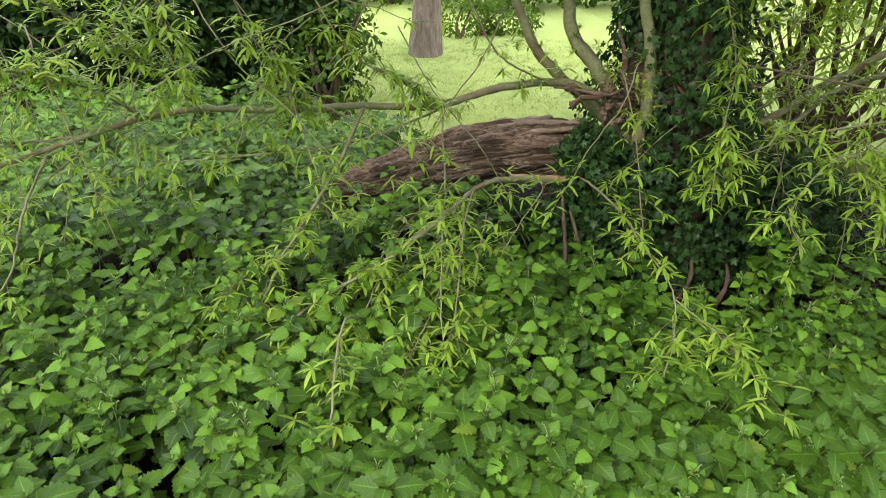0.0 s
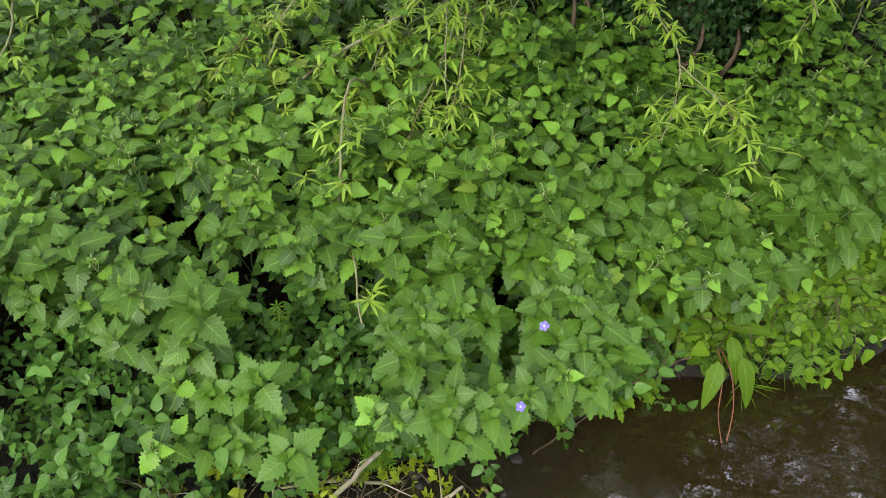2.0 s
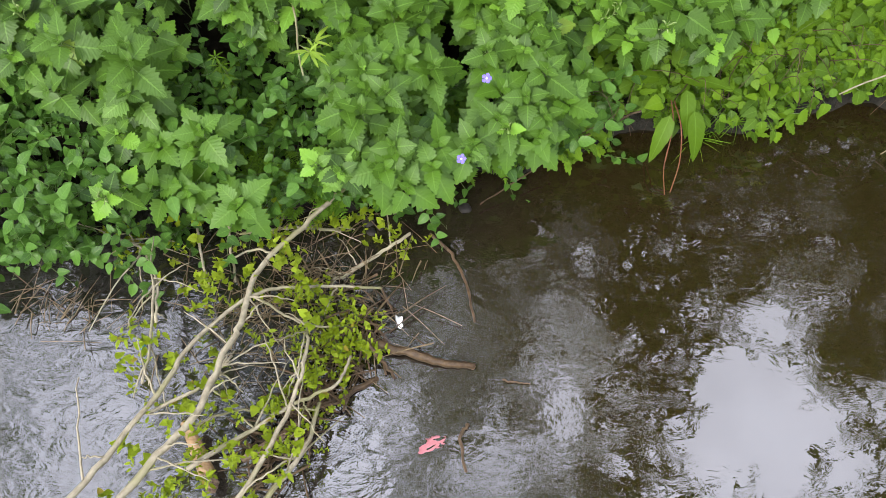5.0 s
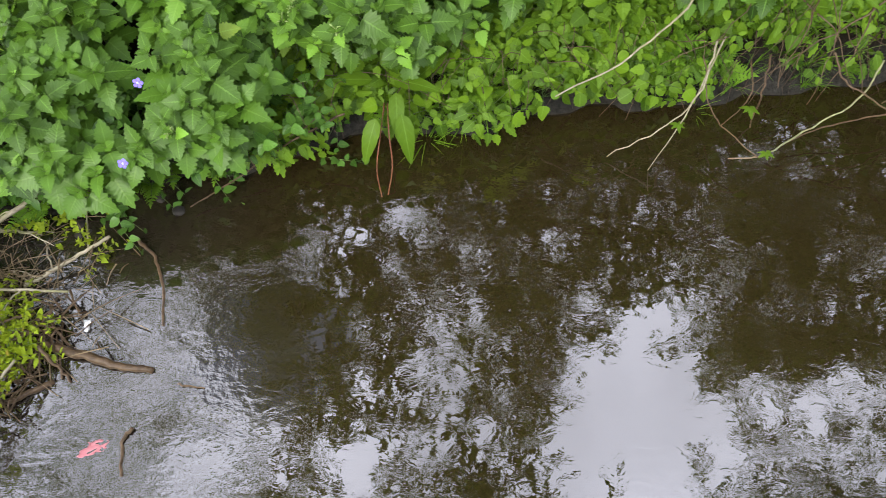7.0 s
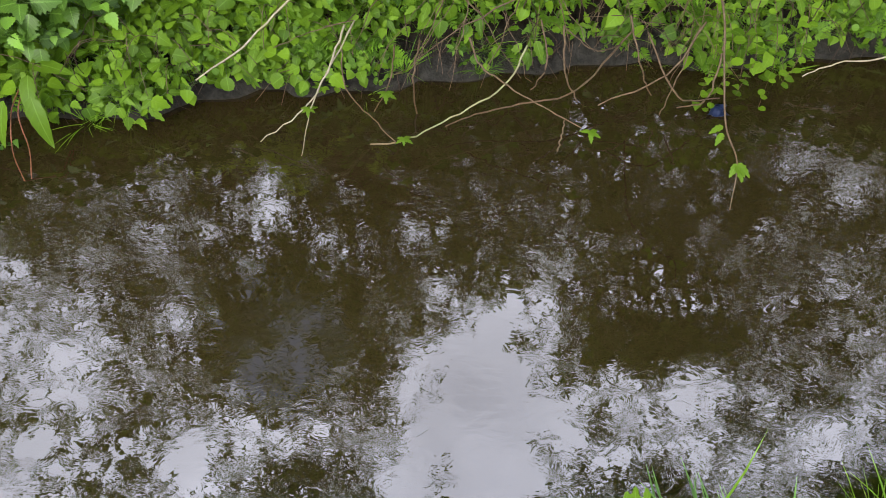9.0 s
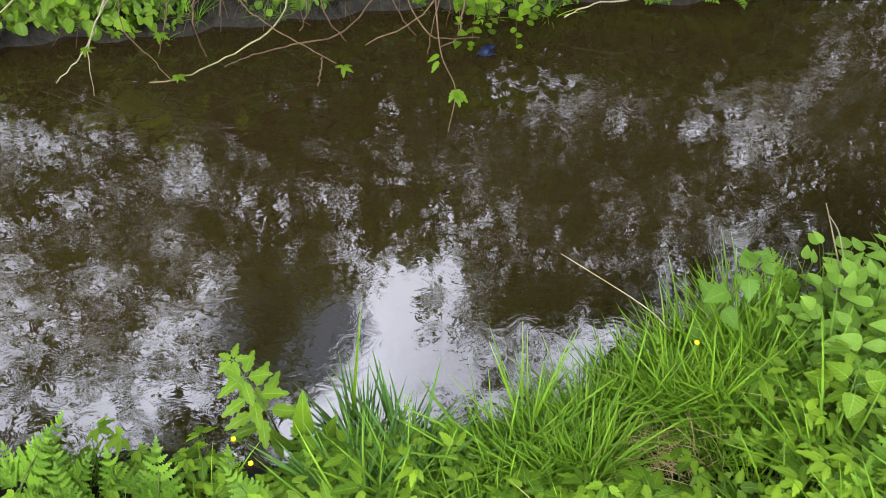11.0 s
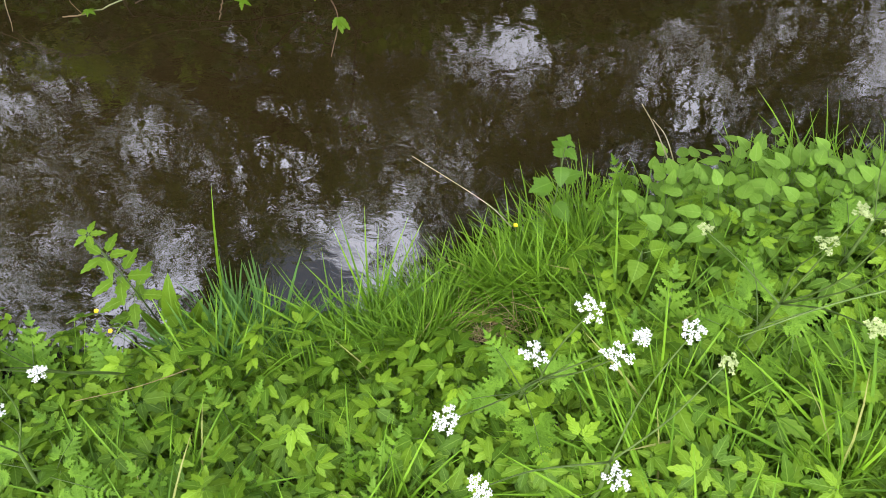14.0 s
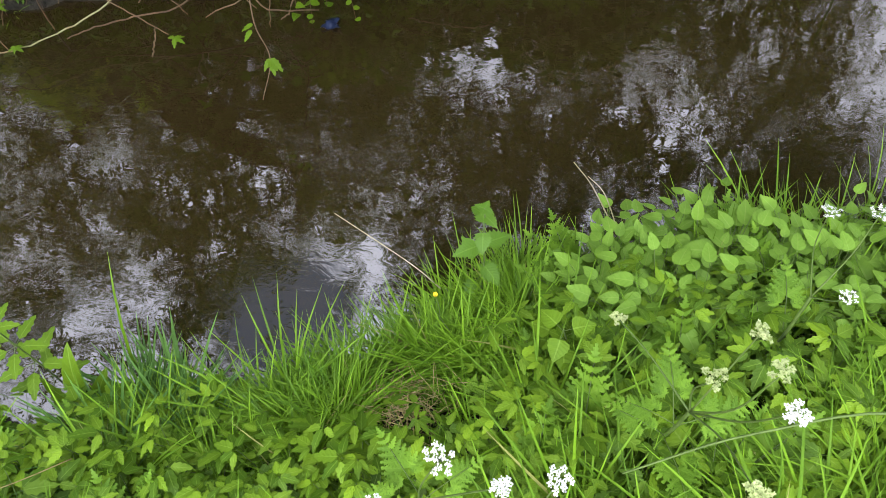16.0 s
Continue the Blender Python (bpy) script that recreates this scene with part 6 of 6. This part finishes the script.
for k in range(34):
    x = rng.uniform(2.2, 3.5)
    y = far_edge(x) + rng.uniform(0.0, 0.22)
    dx, dy = rng.normal(0, 0.2), -rng.uniform(0.05, 0.22)
    z = rng.uniform(0.22, 0.46)
    tagged(link("dead_twig", tube([(x, y + 0.1, z), (x + dx * 0.5, y + dy * 0.4, z - 0.05), (x + dx, y + dy, max(0.0, z - rng.uniform(0.12, 0.3)))], rng.uniform(0.0015, 0.0035), 0.001, 5, 5, 0.05, 0.004), DEAD if k % 3 else DARKWOOD), "thin dry twig in the tangle under the bank", "twig", "dead twigs on the bank")
roots = []
for k in range(150):
    x = rng.uniform(0.9, 3.9)
    e, z = float(far_edge(x)), rng.uniform(0.06, 0.3)
    d = np.array([rng.normal(0, 0.05), -rng.uniform(0.01, 0.07), -rng.uniform(0.05, 0.2)])
    c = np.array([x, e + rng.uniform(0.01, 0.08) + 0.3 * max(0.0, z - 0.1), z])
    roots.append(tube([c, c + d * 0.5 + [rng.normal(0, 0.015), -0.012, 0.01], c + d], rng.uniform(0.0008, 0.0026), 0.0007, 4, 4, 0.05, 0.002))
tagged(link("hanging_roots", merged(roots), ROOT), "dark fine roots and dead stalks under the bank's edge", "roots", kind="stuff")
straw = [tube([(x, far_edge(x) + o, z), (x + dx, far_edge(x) + o - 0.05, z + 0.05), (x + 2 * dx, far_edge(x) + o - 0.12, z - 0.02)], 0.0016, 0.001, 3, 4) for x, o, z, dx in zip(rng.uniform(0.3, 3.6, 170), rng.uniform(0.03, 0.3, 170), rng.uniform(0.08, 0.3, 170), rng.normal(0, 0.06, 170))]
tagged(link("dry_straw", merged(straw), DEAD), "dry pale straw among the bank plants", "straw", kind="stuff")

dock = thing("dock_plant", (0.93, 1.5, 0.14), "broad-leaved dock leaning over the water with red stalks", "plant")
for a in ([(0.92, 1.46, 0.18), (0.915, 1.36, 0.17), (0.90, 1.27, 0.08), (0.915, 1.21, 0.0)], [(0.93, 1.46, 0.18), (0.94, 1.35, 0.17), (0.95, 1.28, 0.08), (0.935, 1.22, 0.0)]):
    part("stalk", tube(a, 0.0022, 0.0016, 6, 6, 0.2), REDSTEM, dock, "red-brown hanging stalk")
for k, (base, d, size) in enumerate((((0.98, 1.40, 0.2), (0.25, -0.9, -0.75), 0.17), ((0.90, 1.38, 0.2), (-0.35, -0.8, -0.65), 0.16), ((0.96, 1.47, 0.22), (0.05, -0.9, -0.35), 0.15), ((0.95, 1.52, 0.22), (0.8, -0.3, 0.3), 0.16), ((0.88, 1.52, 0.22), (-0.8, -0.2, 0.35), 0.15), ((0.93, 1.54, 0.24), (0.1, 0.4, 0.8), 0.17), ((1.02, 1.54, 0.2), (0.6, 0.3, 0.6), 0.14), ((0.84, 1.55, 0.2), (-0.5, 0.4, 0.7), 0.13))):
    part("leaf", placed(LONG_LEAF, frames([base], [d], [[0, -0.2, 1]], size)), HERB, dock, "broad bright green leaf")

bramble = thing("bramble_shoot", (3.05, 1.75, 0.45), "trailing bramble shoot dangling leaves above the water", "bramble")
part("stem", tube([(3.05, 1.8, 0.5), (3.05, 1.5, 0.56), (3.06, 1.35, 0.48), (3.08, 1.22, 0.38), (3.125, 1.14, 0.31), (3.105, 1.02, 0.255)], 0.0035, 0.0015, 6, 6, 0.03), DEAD, bramble, "thin brown stem")
for base, d, size in (((3.075, 1.22, 0.375), (-0.8, -0.3, -0.2), 0.035), ((3.072, 1.2, 0.37), (-0.5, -0.8, -0.2), 0.034), ((3.125, 1.14, 0.31), (0.6, -0.5, -0.2), 0.045), ((3.125, 1.14, 0.31), (0.3, -0.9, -0.3), 0.045), ((3.125, 1.14, 0.31), (-0.4, -0.7, -0.3), 0.036), ((3.12, 1.13, 0.31), (0.9, -0.7, -0.4), 0.034)):
    part("leaf", placed(LEAFLET, frames([base], [d], [[0, 0, 1]], size * 1.25)), HERB, bramble)
for place, n, s in (((2.745, 1.33, 0.185), 4, 0.036), ((2.16, 1.33, 0.125), 5, 0.028), ((1.86, 1.38, 0.2), 5, 0.03), ((2.1, 1.45, 0.2), 5, 0.032)):
    t = thing("leaf_spray", place, "fresh green leaves sprouting on a twig over the water", "leaves", "leaf sprays on twigs")
    for k in range(n):
        a = 2.4 * k
        part("leaf", placed(LEAFLET, frames([place], [[math.cos(a), math.sin(a) - 0.4, -0.15]], [[0, 0, 1]], s * rng.uniform(0.8, 1.2))), HERB, t)
for x, low, n in ((3.10, 0.10, 20), (3.17, 0.05, 26), (3.22, 0.14, 24), (3.30, 0.08, 22), (3.38, 0.2, 18)):
    line = [(x - 0.05, 1.86, 0.42), (x + rng.normal(0, 0.03), 1.68, 0.44), (x + rng.normal(0, 0.03), 1.57, 0.3), (x + rng.normal(0.02, 0.03), 1.53, low)]
    tagged(link("ivy_trail", shoot(line, ROUND_LEAF if n % 4 else HEART_LEAF, n, 0.036, 0.95, 0.25), [HERB, DEAD]), "leafy trail hanging down the bank to the water", "ivy", "hanging leafy trails")

# periwinkle flowers
first = None
PETAL = blade(0.012, 0.011, lambda u: min(1.0, 0.3 + 1.6 * u) if u < 0.97 else 0.7, 4, 0.05, 0.1)
for x, y, z in ((0.291, 1.235, 0.52), (-0.689, 1.32, 0.31), (-0.697, 1.185, 0.21), (0.228, 1.075, 0.37), (-0.75, 1.42, 0.42), (-0.98, 1.28, 0.32), (-0.52, 1.1, 0.14), (-0.66, 1.2, 0.24), (0.2, 1.24, 0.16), (-0.87, 1.35, 0.36), (0.18, 1.22, 0.14), (0.40, 1.74, 0.46)):
    m = pose(x, y, z, rng.uniform(35, 70), rng.uniform(-15, 15), rng.uniform(-20, 20))
    if first is None:
        first = thing("periwinkle_flower", (0, 0, 0), "violet-blue five-petalled periwinkle flower among the leaves", "flower", "periwinkle flowers")
        for k in range(5):
            a = k * 2 * math.pi / 5
            part("petal", placed(PETAL, frames([[0.003 * math.cos(a), 0.003 * math.sin(a), 0]], [[math.cos(a), math.sin(a), 0.1]], [[0, 0, 1]], 1.0)), BLUE_PETAL, first)
        part("throat", tube([(0, 0, -0.02), (0, 0, 0.0005)], 0.0015, 0.0035, 6, 2), WHITE_PETAL, first, "pale throat")
        first.matrix_world = m
    else:
        copy_thing(first, m)

# ---- flowering plants of the near bank ----
FLORET = merged([placed(blade(0.0017, 0.0015, roundish, 2, 0.1, 0.05), frames([[0, 0, 0]], [[math.cos(a), math.sin(a), 0.15]], [[0, 0, 1]], 1.0)) for a in np.linspace(0, 2 * np.pi, 5, endpoint=False)])
BUDLET = merged([placed(blade(0.0028, 0.002, roundish, 2, 0.5, 0.3), frames([[0, 0, 0]], [[math.cos(a), math.sin(a), 0.6]], [[0, 0, 1]], 1.0)) for a in np.linspace(0, 2 * np.pi, 4, endpoint=False)])


def umbel(radius, floret, rays=9):
    """Rays that each end in a small separate head of florets."""
    rods, pos = [], []
    for k in range(rays):
        a, r = 2.4 * k + rng.normal(0, 0.15), radius * 1.25 * math.sqrt((k + 0.35) / rays)
        c = np.array([r * math.cos(a), r * math.sin(a), radius * 0.9 - r * r * 9 + rng.normal(0, 0.0025)])
        rods.append(tube([(0, 0, 0), c * [0.5, 0.5, 0.6], c - [0, 0, 0.002]], 0.0006, 0.0005, 3, 2).use(1))
        for j in range(8):
            b, q = 2.4 * j, 0.0042 * math.sqrt((j + 0.2) / 8)
            pos.append(c + [q * math.cos(b), q * math.sin(b), rng.normal(0.001, 0.0008)])
    m = upright(np.array(pos), rng.uniform(0, 6.3, len(pos)), rng.uniform(0.7, 1.25, len(pos)), rng.normal(0, 0.3, (len(pos), 3)))
    return merged([placed(floret, m)] + rods)


def chervil(base, heads, label, leaves=5):
    """A stalk that forks to its flower heads, with ferny leaves below."""
    z0 = float(land(base[0], base[1]))
    t = thing("cow_parsley", (base[0], base[1], z0), label, "flowering plant", "cow parsley on the bank")
    c = np.mean([h[:3] for h in heads], 0)
    fork = np.array([base[0] * 0.45 + c[0] * 0.55, base[1] * 0.45 + c[1] * 0.55, z0 + (c[2] - z0) * 0.62])
    part("stalk", tube([(base[0], base[1], z0 - 0.02), (base[0] * 0.8 + fork[0] * 0.2, base[1] * 0.8 + fork[1] * 0.2, z0 + (fork[2] - z0) * 0.5), fork], 0.0042, 0.003, 7, 6, 0.03), STEM, t)
    for x, y, z, r, kind in heads:
        mid = fork * 0.45 + np.array([x, y, z]) * 0.55 + np.array([rng.normal(0, 0.01), rng.normal(0, 0.01), -0.015])
        part("flower_stalk", tube([fork, mid, (x, y, z - 0.015)], 0.0018, 0.001, 5, 5), STEM, t)
        part("umbel", placed(umbel(r * 0.78, FLORET if kind else BUDLET, 12 if kind else 8), upright([[x, y, z - 0.015]], np.array([rng.uniform(0, 6)]), 1.0, rng.normal(0, 0.15, (1, 3)))), [WHITE_PETAL if kind else BUD, STEM], t, "white flower head" if kind else "cream flower head in bud")
    for k in range(leaves):
        a = 2.4 * k + rng.normal(0, 0.3)
        u = rng.uniform(0.05, 0.75)
        at = np.array([base[0] + (fork[0] - base[0]) * u, base[1] + (fork[1] - base[1]) * u, z0 + (fork[2] - z0) * u])
        part("leaf", placed(fern_leaf(1.0, 8), frames([at], [[math.cos(a), math.sin(a), rng.uniform(0.1, 0.5)]], [[0, 0, 1]], rng.uniform(0.10, 0.16))), [FERNY, STEM], t)


chervil((3.66, -0.2), [(3.69, -0.245, 1.28, 0.019, 1), (3.615, -0.30, 1.26, 0.018, 1), (3.71, -0.315, 1.31, 0.019, 1), (3.76, -0.27, 1.25, 0.012, 1), (3.51, -0.39, 1.295, 0.017, 1)], "cow parsley with white flower heads on forked stalks")
chervil((3.78, -0.42), [(3.55, -0.46, 1.25, 0.016, 1), (3.71, -0.45, 1.25, 0.018, 1), (3.83, -0.26, 1.25, 0.016, 1), (3.87, -0.3, 1.24, 0.013, 0)], "cow parsley with white flower heads on forked stalks")
chervil((2.76, -0.12), [(2.758, -0.222, 1.04, 0.016, 1), (2.64, -0.25, 1.02, 0.015, 1), (2.72, -0.28, 1.02, 0.016, 1), (2.85, -0.27, 1.02, 0.014, 1)], "short cow parsley with small white flower heads")
chervil((2.70, -0.42), [(2.71, -0.33, 1.02, 0.013, 1), (2.80, -0.34, 1.02, 0.017, 1), (2.78, -0.28, 1.02, 0.012, 1)], "short cow parsley with small white flower heads")
chervil((4.42, 0.12), [(4.37, 0.235, 0.99, 0.019, 1), (4.49, 0.26, 0.95, 0.018, 1), (4.42, 0.115, 0.9, 0.016, 1)], "cow parsley with white flower heads by the water")
chervil((4.12, -0.1), [(4.09, -0.08, 1.25, 0.013, 0), (4.01, -0.15, 1.28, 0.015, 0), (4.06, -0.16, 1.35, 0.014, 0), (4.05, -0.21, 1.38, 0.013, 1), (4.0, 0.06, 0.92, 0.013, 0), (4.02, -0.28, 1.33, 0.012, 0)], "cow parsley still in cream bud")
tagged(link("fallen_stalk", tube([(3.92, -0.24, 1.16), (4.07, -0.2, 1.22), (4.25, -0.19, 1.27), (4.45, -0.3, 1.2), (4.6, -0.5, 0.7)], 0.0012, 0.0024, 6, 6, 0.03), STEM), "long leaning greenish stalk across the grass", "stalk")


def tall_plant(name, base, top, leaf_shape, mats, label, category, whorls):
    """A single upright plant: a stalk and its leaves, each leaf a part."""
    t = thing(name, base, label, category)
    b, e = np.asarray(base, float), np.asarray(top, float)
    part("stalk", tube([b - [0, 0, 0.02], b * 0.5 + e * 0.5 + [0.01, 0, 0], e], 0.003, 0.0015, 6, 6), STEM, t)
    for u, n, size, reach in whorls:
        for k in range(n):
            a = 2 * math.pi * k / n + u * 9
            at = b + (e - b) * u
            d = np.array([math.cos(a), math.sin(a), rng.normal(0.1, 0.15)])
            part("leaf", merged([placed(leaf_shape, frames([at + d * reach], [d], [[0, 0, 1]], size)), tube([at, at + d * reach], 0.001, 0.0008, 3, 2).use(1)]), mats, t)
    return t


tall_plant("nettle", (3.79, 0.40, float(land(3.79, 0.40))), (3.775, 0.37, 0.74), NETTLE_LEAF, [NETTLE_YOUNG, STEM], "single stinging nettle standing at the water's edge", "nettle", ((0.45, 2, 0.055, 0.014), (0.6, 2, 0.062, 0.016), (0.74, 2, 0.062, 0.014), (0.87, 2, 0.05, 0.012), (0.96, 2, 0.036, 0.006), (1.0, 4, 0.022, 0.002)))
tall_plant("goldenrod", (2.66, 0.09, float(land(2.66, 0.06))), (2.675, 0.15, 0.66), LEAFLET, [PALE_HERB, STEM], "upright leafy herb with pale green pointed leaves", "herb", ((0.4, 4, 0.07, 0.03), (0.55, 5, 0.072, 0.026), (0.7, 5, 0.066, 0.02), (0.85, 5, 0.055, 0.012), (1.0, 5, 0.036, 0.004)))
tall_plant("garlic_mustard", (3.98, 0.14, float(land(3.98, 0.1))), (3.94, 0.12, 0.68), HEART_LEAF, [PALE_HERB, STEM], "low plant with round kidney-shaped leaves", "herb", ((0.55, 3, 0.05, 0.035), (0.75, 3, 0.055, 0.03), (0.95, 3, 0.05, 0.02)))
for a in ([(3.68, 0.34, 0.36), (3.6, 0.38, 0.43), (3.4, 0.51, 0.45)], [(4.16, 0.52, 0.34), (4.07, 0.57, 0.5), (4.0, 0.57, 0.62)], [(4.17, 0.5, 0.34), (4.11, 0.57, 0.46), (4.05, 0.58, 0.54)]):
    tagged(link("dry_stem", tube(a, 0.0022, 0.001, 4, 6), BLEACHED), "dry pale grass stem leaning over the water", "stem", "dry stems")
tagged(link("dry_stem", tube([(2.95, -0.15, 0.62), (2.9, -0.22, 0.74), (2.84, -0.28, 0.86)], 0.0012, 0.0008, 4, 5), STRAW), "dry pale grass stem in the herbs", "stem", "dry stems")
tagged(link("reed_blade", placed(GRASS_UPRIGHT, frames([[2.87, 0.14, 0.2]], [[0.12, 0.14, 0.95]], [[0, -1, 0.2]], 0.46)), GRASS), "tall grey-green grass blade by the water", "grass")
dry = []
for k in range(150):
    x, y = 3.6 + rng.normal(0, 0.05), 0.02 + rng.normal(0, 0.05)
    a, r = rng.uniform(0, 6.3), rng.uniform(0.02, 0.05)
    z = float(land(x, y)) + rng.uniform(0.02, 0.14)
    dry.append(tube([(x - r * math.cos(a), y - r * math.sin(a), z), (x, y, z + 0.012), (x + r * math.cos(a), y + r * math.sin(a), z - 0.004)], 0.0009, 0.0006, 3, 3))
tagged(link("dry_straw", merged(dry), STRAW), "patch of flattened straw in the bank grass", "straw", kind="stuff")

# cleavers climbing through the nettles, and a fallen dark branch
for base, top in (((-1.0, 1.66, float(land(-1.0, 1.66))), (-1.0, 1.58, 0.72)), ((-0.93, 1.7, float(land(-0.93, 1.7))), (-0.92, 1.6, 0.66)), ((-0.47, 1.4, float(land(-0.47, 1.4))), (-0.46, 1.31, 0.5))):
    tall_plant("cleavers", base, top, WILLOW_LEAF, [HERB, STEM], "scrambling cleavers with starry whorls of narrow leaves", "cleavers", ((0.55, 7, 0.035, 0.002), (0.7, 7, 0.035, 0.002), (0.84, 7, 0.032, 0.002), (1.0, 7, 0.026, 0.002)))
tagged(link("fallen_branch", tube([(-1.42, 2.42, 0.62), (-1.2, 2.36, 0.6), (-1.02, 2.3, 0.56), (-0.9, 2.3, 0.47)], 0.02, 0.012, 8, 6, 0.1, 0.006), DARKWOOD), "dark fallen branch lying in the nettles", "branch")

# a dock and two buttercups at the edge of the near bank
near_dock = thing("dock_plant", (2.77, 0.07, float(land(2.77, 0.07))), "upright dock with a long blade-like leaf at the water's edge", "plant")
for base, d, size in (((2.77, 0.07, 0.3), (0.06, 0.22, 1.0), 0.15), ((2.80, 0.06, 0.26), (0.35, 0.1, 0.8), 0.12), ((2.74, 0.05, 0.25), (-0.5, 0.1, 0.7), 0.11), ((2.79, 0.03, 0.26), (0.2, -0.6, 0.6), 0.11)):
    foot = (2.77, 0.05, float(land(2.77, 0.05)) - 0.01)
    part("leaf", merged([placed(LONG_LEAF, frames([base], [d], [[0, -0.9, 0.5]], size)), tube([foot, base], 0.0022, 0.0016, 5, 3).use(1)]), [PALE_HERB, STEM], near_dock)
YELLOW = plain_material("yellow_petal", (0.6, 0.42, 0.01), (0.75, 0.58, 0.03), 80, 0.4, 0.0002)
for x, y, z in ((2.655, 0.02, 0.5), (2.70, -0.03, 0.5), (3.67, 0.24, 0.56)):
    cup = thing("buttercup", (x, y, float(land(x, y))), "small yellow buttercup among the bank herbs", "flower", "buttercups")
    part("stalk", tube([(x, y, float(land(x, y)) - 0.01), (x + 0.01, y, z * 0.6 + 0.1), (x, y, z)], 0.001, 0.0008, 4, 4), STEM, cup)
    for k in range(5):
        a = k * 2 * math.pi / 5
        part("petal", placed(blade(0.008, 0.008, roundish, 4, 0.3, -0.3), frames([[x, y, z]], [[math.cos(a), math.sin(a), 0.5]], [[0, 0, 1]], 1.0)), YELLOW, cup)
